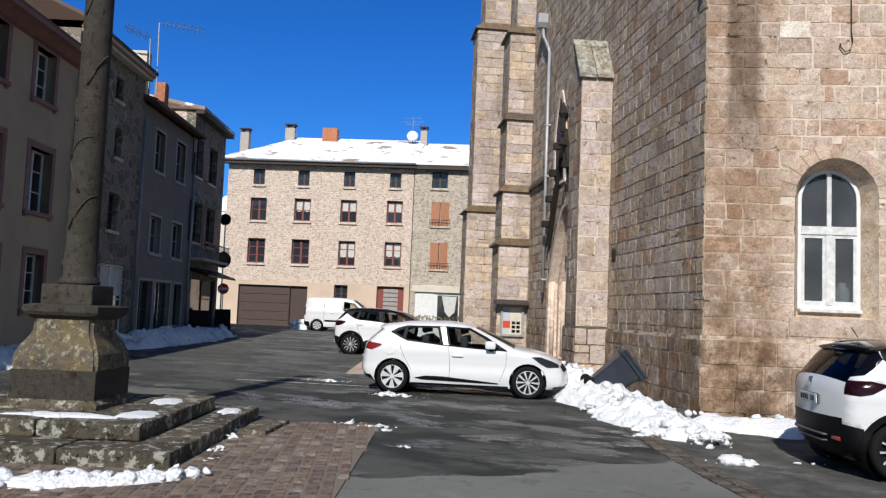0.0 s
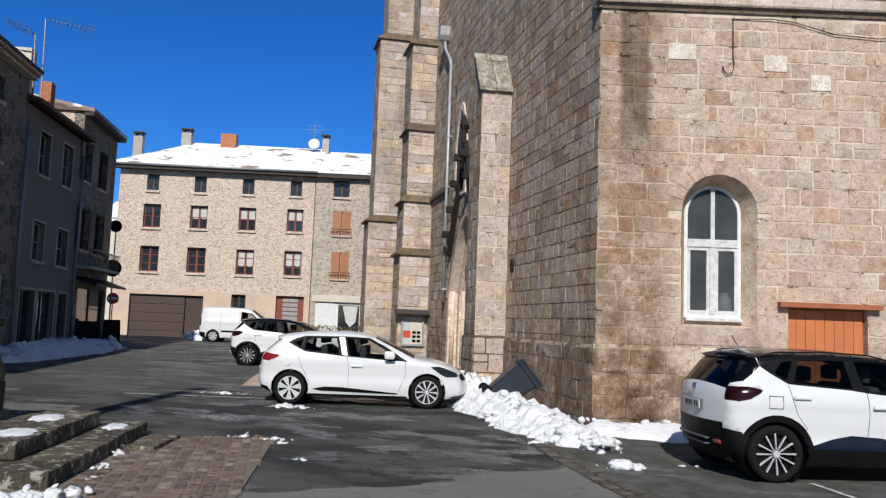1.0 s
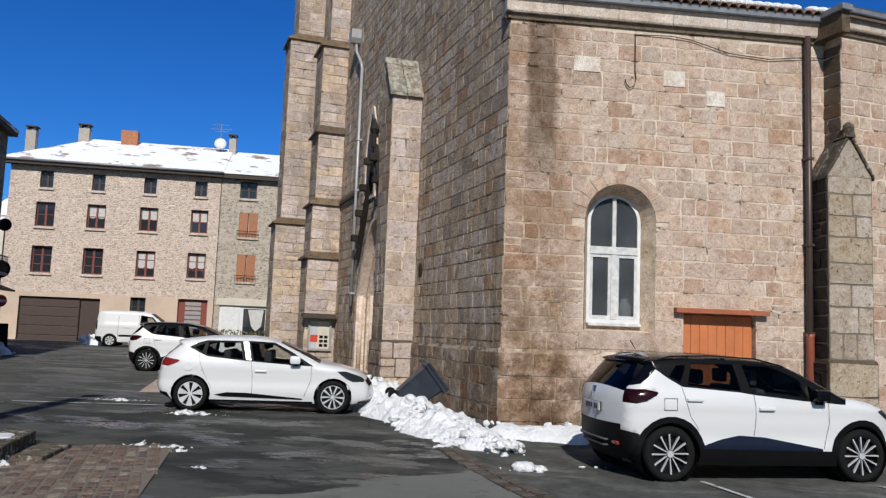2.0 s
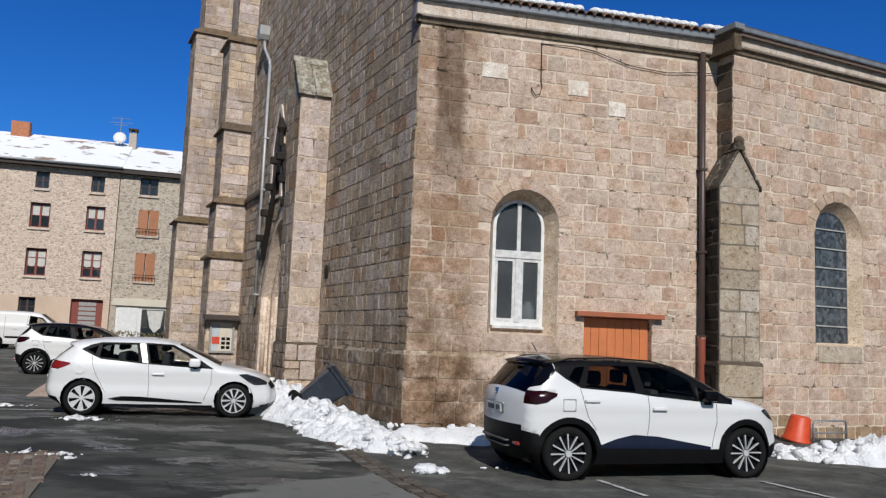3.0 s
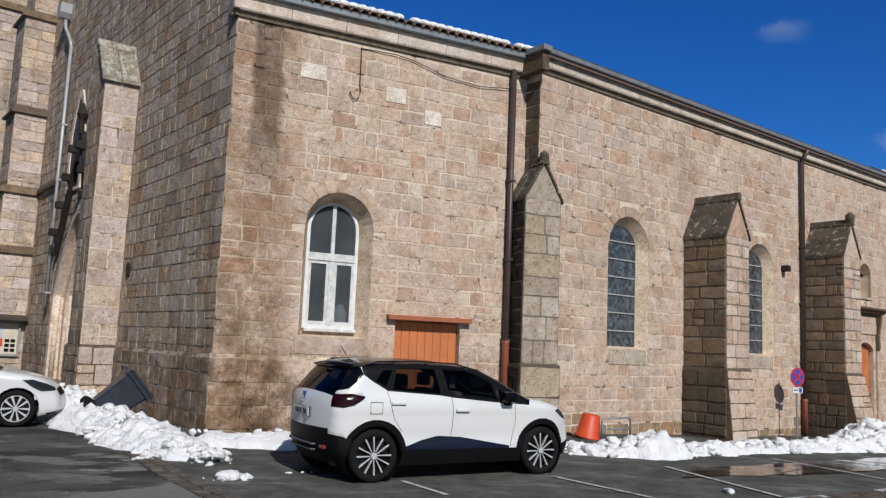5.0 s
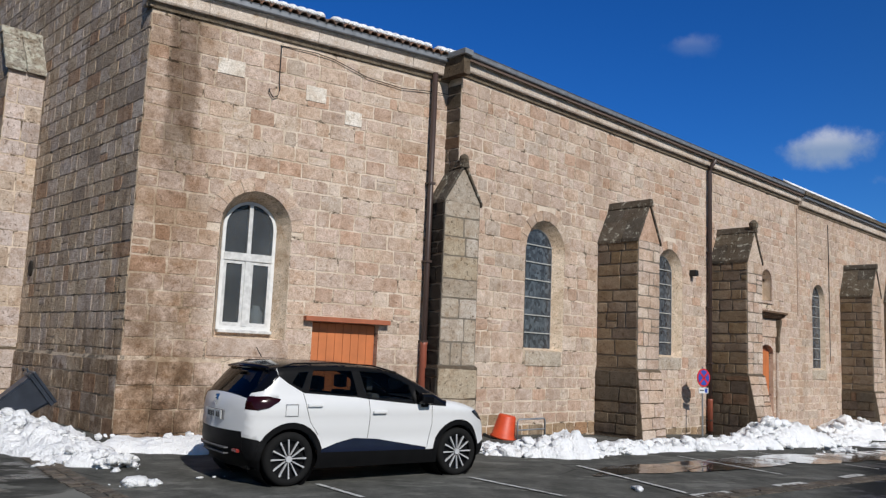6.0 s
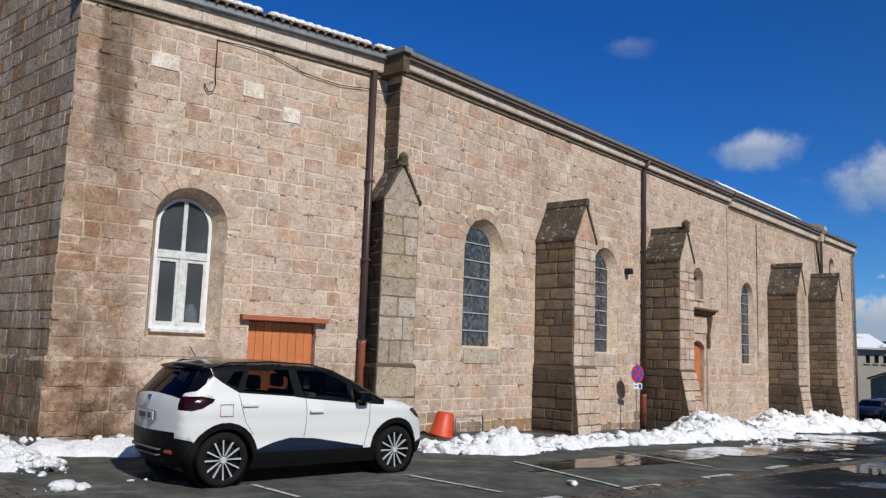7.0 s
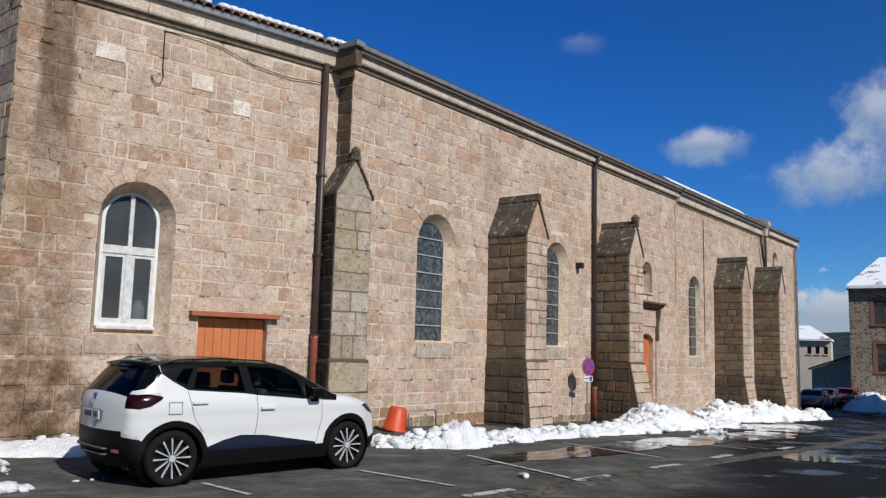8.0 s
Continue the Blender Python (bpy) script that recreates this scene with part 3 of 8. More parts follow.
def block_faces(x0, x1, z0, z1, proud, cham, vs, fs, wob=0.0, swell=0.5):
    """One hewn block: a wavering outline, a worn arris and a slightly swollen face."""
    ring = []
    corner = [(x0, z0), (x1, z0), (x1, z1), (x0, z1)]
    for (ax, az), (bx, bz) in zip(corner, corner[1:] + corner[:1]):
        n = 3 if abs(bx - ax) + abs(bz - az) > 0.3 else 2
        for k in range(n):
            f = k / n
            ring.append((ax + (bx - ax) * f + random.uniform(-wob, wob), az + (bz - az) * f + random.uniform(-wob, wob)))
            if k == 0 and wob:
                pull = random.uniform(0.0, 0.014)
                ring[-1] = (ring[-1][0] + (pull if ax == x0 else -pull), ring[-1][1] + (pull if az == z0 else -pull))
    cx, cz = (x0 + x1) / 2, (z0 + z1) / 2
    k, n = len(vs), len(ring)
    vs += [(x, 0.012, z) for x, z in ring]
    for x, z in ring:
        c = cham * random.uniform(0.6, 1.8)
        vs.append((x + c * (1 if x < cx else -1), -proud + random.uniform(-0.3, 0.3) * proud, z + c * (1 if z < cz else -1)))
    vs.append((cx, -proud * random.uniform(1.0, 1.0 + swell), cz))
    for a in range(n):
        b = (a + 1) % n
        fs.append((k + a, k + b, k + n + b, k + n + a))
        fs.append((k + n + a, k + n + b, k + 2 * n))


def block_mesh(w, h, proud, cham, material):
    key = (round(w / 0.05), round(h / 0.04), proud, material.name, random.randrange(3))
    if key not in BLOCKS:
        vs, fs = [], []
        qw, qh = max(key[0], 1) * 0.05, max(key[1], 1) * 0.04
        block_faces(-qw / 2, qw / 2, -qh / 2, qh / 2, proud, cham, vs, fs, 0.008)
        me = bpy.data.meshes.new("stone_block")
        me.from_pydata(vs, [], fs)
        me.materials.append(material)
        BLOCKS[key] = (me, qw, qh)
    return BLOCKS[key]


def stones(parent, u0, u1, z0, z1, material, m=None, course=(0.25, 0.35), width=(0.28, 0.70), gap=0.012, proud=0.013, cham=0.007,
           holes=(), parts=300, focus=(0.0, 1.5), seed=1, other=None, slope=None, third=None):
    """Courses of cut blocks on the plane y = 0 of a wall. holes: (middle, half width, foot, spring, ring, rise). The blocks nearest to
    focus become pieces of their own, the rest one joined mesh. other: a second material and a rule for where it is used.
    slope(u): highest z at u."""
    random.seed(seed)
    m = m or Matrix()
    todo = []
    z = z0
    while z < z1 - 0.05:
        h = random.uniform(*course)
        if z1 - (z + h) < course[0] * 0.6:
            h = z1 - z
        za, zb = z + gap / 2, z + h - gap / 2
        mid = z + h / 2
        cuts = []
        for cx, half, foot, spring, ring, rise in holes:
            if zb <= foot or za >= spring + (rise + ring):
                continue
            if mid <= spring:
                w = half
            else:
                q = 1 - ((mid - spring) / (rise + ring)) ** 2
                w = (half + ring) * math.sqrt(max(q, 0.0)) - 0.03
            if w > 0.02:
                cuts.append((cx - w, cx + w))
        spans, at = [], u0
        for a, b in sorted(cuts):
            spans.append((at, a))
            at = b
        spans.append((at, u1))
        for a, b in spans:
            u = a
            while u < b - 0.04:
                w = random.uniform(*width)
                if random.random() < 0.16:
                    w *= 0.55
                if b - (u + w) < width[0] * 0.6:
                    w = b - u
                top = zb
                if slope:
                    top = min(zb, slope(u + w / 2))
                if top - za > 0.06:
                    if top - za > 0.25 and w < 0.5 and random.random() < 0.08:
                        cut = za + (top - za) * random.uniform(0.38, 0.62)
                        todo.append((u + gap / 2, u + w - gap / 2, za, cut - gap / 2))
                        todo.append((u + gap / 2, u + w - gap / 2, cut + gap / 2, top))
                    else:
                        todo.append((u + gap / 2, u + w - gap / 2, za, top))
                u += w
        z += h
    todo.sort(key=lambda b: ((b[0] + b[1]) / 2 - focus[0]) ** 2 + ((b[2] + b[3]) / 2 - focus[1]) ** 2)
    rest = {}
    for i, (a, b, c, d) in enumerate(todo):
        mt = other[0] if other and other[1]((a + b) / 2, (c + d) / 2) else material
        if third and third[1]((a + b) / 2, (c + d) / 2):
            mt = third[0]
        jut = proud + random.uniform(-0.3, 0.45) * proud
        if i < parts:
            me, qw, qh = block_mesh(b - a, d - c, proud, cham, mt)
            ob = new("stone_block", me)
            ob.parent = parent
            ob.matrix_basis = m @ Matrix.LocRotScale(((a + b) / 2, proud - jut, (c + d) / 2), None, ((b - a) / qw, 1, (d - c) / qh))
        else:
            vs, fs = rest.setdefault(mt.name, ([], [], mt))[:2]
            block_faces(a, b, c, d, jut, cham, vs, fs, 0.008)
    for vs, fs, mt in rest.values():
        me = bpy.data.meshes.new("stone_coursework")
        me.from_pydata([m @ Vector(v) for v in vs], [], fs)
        me.materials.append(mt)
        ob = new("stone_coursework", me)
        ob.parent = parent
        tagged(ob, kind="stuff")


def voussoirs(parent, cx, half, spring, ring, material, n=11, proud=0.014, rise=None):
    """The wedge stones round an arched head."""
    rise = half if rise is None else rise
    for k in range(n):
        a0, a1 = math.pi * (k + 0.03) / n, math.pi * (k + 0.97) / n
        pts = [(cx + half * math.cos(a0), spring + rise * math.sin(a0)), (cx + (half + ring) * math.cos(a0), spring + (rise + ring) * math.sin(a0)),
               (cx + (half + ring) * math.cos(a1), spring + (rise + ring) * math.sin(a1)), (cx + half * math.cos(a1), spring + rise * math.sin(a1))]
        part("voussoir", prism_bm(pts, -proud, 0.3), material, parent)


church = thing("church", "old granite parish church with buttresses and arched windows", "church")
F_B = frame_of(-2.5, 14.75, 21.0)
F_C = frame_of(3.72, 16.69, 32.5)
F_A = frame_of(-2.5, 14.75, -57.0)
LOW = -2.0

# gable bay with the casement window
W1 = (2.24, 0.70, 1.80, 3.92)
bay_wall = part("bay_wall", wall_bm(rect(0.0, 6.75, LOW, 7.9), [arch(*W1), rect(3.50, 4.96, 0.2, 2.22)], 0.0, 0.75), M_jbay, church, "sunlit granite bay wall with pale mortar", F_B)
stones(bay_wall, 0.0, 6.75, 0.0, 7.62, M_bay, holes=[(*W1, 0.26, 0.70), (4.23, 0.73, 0.2, 2.22, 0.0, 0.001)], focus=(2.5, 2.5), seed=11, width=(0.30, 0.66), course=(0.24, 0.33), gap=0.017, proud=0.007, cham=0.006)
voussoirs(bay_wall, W1[0], W1[1], W1[3], 0.26, M_bay)
for u, z, w, h in ((1.52, 6.92, 0.52, 0.30), (3.27, 6.76, 0.44, 0.31), (4.12, 6.42, 0.38, 0.30)):
    part("replaced_block", box_bm(u - w / 2, u + w / 2, -0.024, 0.05, z - h / 2, z + h / 2, bevel=0.006), M_pale, bay_wall, "pale replaced block")

for a, b in ((-0.05, 3.38),):
    bp = part("bay_plinth", prism_bm([(-0.05, LOW), (-0.05, 1.34), (0.0, 1.44), (0.05, 1.44), (0.05, LOW)], a, b, "x"), M_jbay, church, "", F_B)
    stones(bp, a, b, -0.25, 1.37, M_bay, Matrix.Translation((0, -0.05, 0)), seed=17, parts=60, focus=(0.5, 0.8), course=(0.30, 0.42), width=(0.4, 0.85))

# nave wall
C_HOLES = [(3.07, 0.74, 1.85, 4.24), (8.82, 0.72, 1.85, 4.26), (19.85, 0.62, 1.65, 4.30), (31.2, 0.45, 4.9, 6.7)]
DOOR = (15.22, 0.54, -0.25, 2.15)
NICHE = (15.2, 0.43, 3.93, 4.62)
nave_wall = part("nave_wall", wall_bm(rect(0.0, 34.9, LOW - 1.5, 8.0), [arch(*h) for h in C_HOLES] + [arch(*DOOR, rise=0.3), arch(*NICHE)], 0.0, 0.8), M_joint, church, "long sunlit granite nave wall", F_C)
stones(nave_wall, 0.0, 34.9, -1.7, 7.72, M_tan, holes=[(*h, 0.24, h[1]) for h in C_HOLES] + [(*DOOR, 0.2, 0.3), (*NICHE, 0.10, 0.43)], focus=(3.5, 2.2), seed=12, width=(0.30, 0.68), gap=0.018, proud=0.008, cham=0.006,
       other=(M_rust, lambda u, z: z < 0.3 + 0.5 * noise.noise((u * 0.5, 0, 3)) - 0.04 * u))


def splay(parent, cx, half, foot, spring, inner, depth, material):
    """Dressed jambs and arch that narrow towards the glass."""
    bm = bmesh.new()
    a = [bm.verts.new((x, -0.006, z)) for x, z in arch(cx, half, foot, spring)]
    b = [bm.verts.new((x, depth, z)) for x, z in arch(cx, inner, foot + 0.06, spring)]
    n = len(a)
    for k in range(n):
        bm.faces.new((a[k], a[(k + 1) % n], b[(k + 1) % n], b[k]))
    bmesh.ops.recalc_face_normals(bm, faces=bm.faces)
    part("jamb_lining", bm, material, parent, "dressed stone window jamb")


def reveal(cx):
    """Splay and depth of a nave window's jambs: the two beside the first buttress are the wider ones."""
    return (0.20, 0.24) if cx < 12 else (0.07, 0.17)


for cx, half, foot, spring in C_HOLES:
    splay(nave_wall, cx, half - 0.005, foot, spring, half - reveal(cx)[0], reveal(cx)[1], M_jamb)
splay(bay_wall, W1[0], W1[1] - 0.005, W1[2], W1[3], 0.535, 0.40, M_jamb)
for h in C_HOLES:
    voussoirs(nave_wall, h[0], h[1], h[3], 0.24, M_tan, 9)

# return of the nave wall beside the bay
# dark blocks put the shade of this side face into the colour
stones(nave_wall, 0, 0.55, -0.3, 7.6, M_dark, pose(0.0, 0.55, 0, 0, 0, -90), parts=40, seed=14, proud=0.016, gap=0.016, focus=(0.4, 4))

# west front
PX, PH = -9.75, 2.15
front_wall = part("front_wall", wall_bm(rect(-15.2, 0.0, LOW, 16.5), [pointed(PX, PH, -0.4, 2.7, 5.2)], 0.0, 0.8), M_jfront, church, "weathered grey granite front wall with eroded joints", F_A)
stones(front_wall, -15.2, 0.0, -0.2, 16.4, M_front, proud=0.010, cham=0.006, gap=0.011, focus=(-2.0, 2.5), seed=13, course=(0.25, 0.38),
       holes=[(PX, PH, -0.4, 2.7, 0.0, 2.5)])


fp = part("front_plinth", prism_bm([(-0.05, LOW), (-0.05, 1.34), (0.0, 1.44), (0.05, 1.44), (0.05, LOW)], -5.5, 0.05, "x"), M_jfront, church, "", F_A)
stones(fp, -5.5, 0.05, -0.25, 1.37, M_front, Matrix.Translation((0, -0.05, 0)), seed=18, parts=80, focus=(-1, 0.8), course=(0.30, 0.42), width=(0.35, 0.8), proud=0.008, cham=0.005, gap=0.015)


def gable_cap(b, u0, u1, y0, y1, z, apex, over, material, thick=0.10):
    """A steep saddle roof of stone slabs on a buttress, its ridge square to the wall: two courses of slabs a side and a ridge stone."""
    mid, sag = (u0 + u1) / 2, z - 0.06
    random.seed(int(abs(u0) * 10) + 3)
    for side in (-1, 1):
        e = u0 - over if side < 0 else u1 + over
        for row in range(2):
            f0, f1 = (0.0, 0.54) if row == 0 else (0.50, 1.0)
            lift = 0.0 if row == 0 else 0.028
            a, c = e + (mid - e) * f0, e + (mid - e) * f1
            za, zc = sag + (apex - sag) * f0 + lift, sag + (apex - sag) * f1 + lift
            cut = random.uniform(0.38, 0.62)
            ends = [y0 - over, y0 - over + (y1 - y0 + over) * cut, y1]
            for q0, q1 in zip(ends, ends[1:]):
                up = random.uniform(-0.008, 0.010)
                pts = [(a, za + up), (c, zc + up), (c, zc + thick * 1.3 + up), (a, za + thick + up)]
                bm = prism_bm(pts if side > 0 else pts[::-1], q0 + 0.006, q1 - 0.006)
                bmesh.ops.bevel(bm, geom=list(bm.edges), offset=0.012, segments=1, affect="EDGES")
                part("cap_slab", bm, material, b)
    part("ridge_stone", prism_bm([(mid - 0.10, apex + 0.02), (mid + 0.10, apex + 0.02), (mid + 0.05, apex + 0.20), (mid - 0.05, apex + 0.20)], y0 - over - 0.02, y1), material, b)


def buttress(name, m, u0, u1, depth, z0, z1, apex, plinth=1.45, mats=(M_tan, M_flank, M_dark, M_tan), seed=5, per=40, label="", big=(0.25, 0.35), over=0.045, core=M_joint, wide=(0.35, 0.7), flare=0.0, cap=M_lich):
    b = part(name, box_bm(u0, u1, -depth, 0.3, z0, z1), core, church, label, m)
    part("core_gable", prism_bm([(u0, z1), (u1, z1), ((u0 + u1) / 2, apex)], -depth, 0.1), mats[0], b)
    w = u1 - u0
    pd = 0.045
    foot = plinth - 0.05
    splayed = flare * (foot - z0) / 1.5
    part("plinth", prism_bm([(0.05, z0), (-depth - pd - splayed, z0), (-depth - pd, foot), (-depth, plinth), (0.05, plinth)], u0 - pd, u1 + pd, "x"), M_dark, b)
    lean = math.degrees(math.atan2(flare, 1.5))
    for kk, (a, c, out) in enumerate(((z0, foot, pd), (plinth, z1, 0.0))):
        face = Matrix.Translation((u0 - out, -depth - out, 0)) if kk or not flare else pose(u0 - out, -depth - out - 0.004, foot, -lean) @ Matrix.Translation((0, 0, -foot))
        stones(b, 0, w + 2 * out, a, c, mats[0], face, seed=seed + kk, parts=per, focus=(0.5, 2), width=wide, course=big, proud=0.009, gap=0.016)
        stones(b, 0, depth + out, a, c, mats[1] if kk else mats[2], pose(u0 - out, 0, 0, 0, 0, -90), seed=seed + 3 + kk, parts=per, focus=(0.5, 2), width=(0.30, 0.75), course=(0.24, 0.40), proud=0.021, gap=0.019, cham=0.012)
        stones(b, 0, depth + out, a, c, mats[3], pose(u1 + out, -depth - out, 0, 0, 0, 90), seed=seed + 6 + kk, parts=per, focus=(0.5, 2), width=(0.35, 0.75), course=big, proud=0.009, gap=0.016)
    gable_cap(b, u0, u1, -depth, 0.05, z1, apex, over, cap)
    return b


# the near-black left flank paints the shadow beside the drainpipe
buttress("corner_buttress", F_B, 6.08, 6.98, 0.60, LOW, 4.92, 5.66, 1.45, (M_lead, M_nearblack, M_nearblack, M_lead), 21, label="grey granite buttress beside the drainpipe", big=(0.26, 0.50), core=M_jdark, wide=(0.42, 0.95))
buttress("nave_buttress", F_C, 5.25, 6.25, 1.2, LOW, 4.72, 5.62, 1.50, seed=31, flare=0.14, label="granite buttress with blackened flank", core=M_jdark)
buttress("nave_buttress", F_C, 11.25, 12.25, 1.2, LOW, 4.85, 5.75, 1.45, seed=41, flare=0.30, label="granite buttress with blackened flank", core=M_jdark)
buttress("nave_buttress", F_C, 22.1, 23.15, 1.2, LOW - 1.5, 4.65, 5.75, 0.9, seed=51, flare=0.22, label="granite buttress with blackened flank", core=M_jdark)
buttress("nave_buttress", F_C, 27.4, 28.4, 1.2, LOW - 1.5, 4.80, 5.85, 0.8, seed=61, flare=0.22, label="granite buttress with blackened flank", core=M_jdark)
buttress("front_buttress", F_A, -6.5, -5.45, 0.78, LOW, 7.62, 8.50, 1.45, (M_front, M_front, M_front, M_tower), 71, label="granite buttress beside the porch", cap=M_lichpale, over=0.10, big=(0.34, 0.48))
# tower
tower = part("tower", box_bm(-21.0, -15.1, 0.15, 7, LOW, 26), M_jdark, church, "square granite bell tower", F_A)


def tower_buttress(u0, u1, stages, seed):
    """stages: (foot, top, projection); a sloped drip ledge closes each."""
    b = part("tower_buttress", box_bm(u0, u1, -stages[-1][2], 0.2, LOW, stages[-1][1]), M_joint, church, "stepped granite tower buttress with drip ledges", F_A)
    for i, (a, c, d) in enumerate(stages):
        if i < len(stages) - 1:
            part("stage", box_bm(u0, u1, -d, 0.0, a, c), M_joint, b)
        for mm, w in ((Matrix.Translation((u0, -d, 0)), u1 - u0), (pose(u1, -d, 0, 0, 0, 90), d)):
            stones(b, 0, w, a, c, M_front if w == u1 - u0 else M_tower, mm, seed=seed + i, parts=24, focus=(0.5, 3), width=(0.35, 0.8), course=(0.30, 0.42))
        if i < len(stages) - 1:
            nd = stages[i + 1][2]
            part("ledge", prism_bm([(-d - 0.13, c - 0.02), (-d - 0.13, c + 0.045), (-nd - 0.012, c + 0.22), (0.0, c + 0.22), (0.0, c - 0.02)], u0 - 0.10, u1 + 0.11, "x"), M_flank, b)
    return b


tower_buttress(-16.3, -14.9, [(LOW, 4.15, 1.10), (4.15, 6.1, 1.03), (6.1, 8.75, 0.95), (8.75, 12.0, 0.93), (12.0, 24, 0.70)], 81)
tower_buttress(-19.4, -18.0, [(LOW, 5.7, 1.90), (5.7, 13.2, 1.72), (13.2, 24, 1.45)], 91)
# string course that carries the buttress ledge on along the front
part("string_course", prism_bm([(0.05, 6.12), (-0.10, 6.12), (-0.10, 6.22), (-0.01, 6.40), (0.05, 6.40)], -14.78, -12.3, "x"), M_dark, church, "", F_A)

# walls that close the church behind
part("back_wall", box_bm(-0.2, 34.9, 14.0, 14.6, LOW - 1.5, 8.0), M_jdark, church, "", F_C)
part("end_wall", box_bm(34.3, 34.9, 0.8, 14.0, LOW - 1.5, 8.0), M_jdark, church, "", F_C)

part("apex_knob", tube_bm([(6.53, -0.58, 5.78), (6.53, -0.58, 5.86), (6.53, -0.58, 5.92), (6.53, -0.58, 5.98)], [0.09, 0.11, 0.10, 0.03], 10), M_lich, church, "", F_B)
part("apex_knob", tube_bm([(11.75, -1.18, 5.85), (11.75, -1.18, 5.95), (11.75, -1.18, 6.06), (11.75, -1.18, 6.16)], [0.09, 0.13, 0.14, 0.04], 10), M_lich, church, "", F_C)

# ---- church details ----
def profile_run(name, prof, u0, u1, material, parent, m, label=""):
    """A moulding: a profile of (y, z) drawn out along the wall."""
    return part(name, prism_bm(prof, u0, u1, "x"), material, parent, label, m)


def cornice(m, u0, u1, z, drop=0.0):
    n = max(1, round((u1 - u0) / 1.1))
    # moulding coloured dark to paint the shadow line under the cornice
    profile_run("bed_moulding", [(0.05, z - 0.10), (-0.04, z - 0.10), (-0.055, z - 0.06), (-0.085, z - 0.02), (-0.09, z), (0.05, z)], u0, u1, M_bedshade, church, m, "darkened bed moulding")
    for k in range(n):
        a, b = u0 + (u1 - u0) * k / n, u0 + (u1 - u0) * (k + 1) / n
        profile_run("cornice_stone", [(0.05, z), (-0.13, z), (-0.15, z + 0.03), (-0.165, z + 0.20), (-0.20, z + 0.24), (-0.20, z + 0.27), (0.05, z + 0.27)], a + 0.004, b - 0.004, M_cornice, church, m)
    g = z + 0.272
    profile_run("gutter", [(-0.12, g), (-0.26, g), (-0.28, g + 0.02), (-0.29, g + 0.10), (-0.305, g + 0.12), (-0.27, g + 0.12), (-0.26, g + 0.035), (-0.12, g + 0.03)], u0, u1, M_gutterz, church, m, "dark grey zinc gutter")


cornice(F_B, -0.12, 6.50, 7.79)
cornice(F_C, -0.05, 18.0, 7.86)
part("cornice_return", box_bm(-0.25, -0.055, -0.29, 1.0, 7.72, 8.12), M_dark, church, "", F_C)
part("gutter_end", box_bm(-0.31, -0.055, -0.38, 1.0, 8.125, 8.245, bevel=0.01), M_metalg, church, "", F_C)
cornice(F_C, 18.02, 28.7, 7.72)
cornice(F_C, 29.0, 35.1, 7.90)
part("cornice_return", box_bm(-0.11, 0.0, -0.19, 0.35, 7.79, 8.06, bevel=0.012), M_cornice, church, "", F_B)
part("bed_return", box_bm(-0.06, 0.0, -0.09, 0.30, 7.69, 7.79), M_bedshade, church, "", F_B)
part("pilaster", box_bm(17.86, 18.02, -0.035, 0.0, 3.6, 7.6), M_tan, church, "", F_C)
part("kneeler_stone", prism_bm([(0.5, 7.7), (-0.30, 7.7), (-0.34, 8.05), (-0.46, 8.20), (-0.46, 8.40), (-0.30, 8.50), (0.5, 8.66)], 28.62, 29.02, "x"), M_cornice, church, "", F_C)
part("old_pipe", tube_bm([(28.45, -0.12, 7.6), (28.6, -0.14, 6.9), (28.85, -0.14, 6.3), (28.9, -0.12, 5.6), (28.9, -0.12, 4.4)], 0.055, 8), M_iron, church, "", F_C, True)
for a, b, sl in ((18.0, 28.7, 0.8),):
    part("roof_edge", prism_bm([(-0.35, 8.22), (0.9, 8.22 + 0.75), (0.9, 8.1), (-0.35, 8.1)], a, b, "x"), M_lich, church, "mossy roof edge", F_C)
    part("roof_snow", prism_bm([(0.55, 8.75), (0.92, 9.04), (0.98, 8.9), (0.98, 8.7)], a + 1, b, "x"), M_snow, church, "", F_C)
# roofs
for m, a, b, z in ((F_B, -0.1, 6.6, 8.12), (F_C, -0.2, 28.7, 8.1), (F_C, 29.1, 34.9, 8.2)):
    part("roof", prism_bm([(-0.25, z), (7.0, z + 2.6), (14.2, z), (14.2, z - 0.2), (7.0, z + 2.4), (-0.25, z - 0.05)], a, b, "x"), M_tile, church, "", m)
random.seed(5)
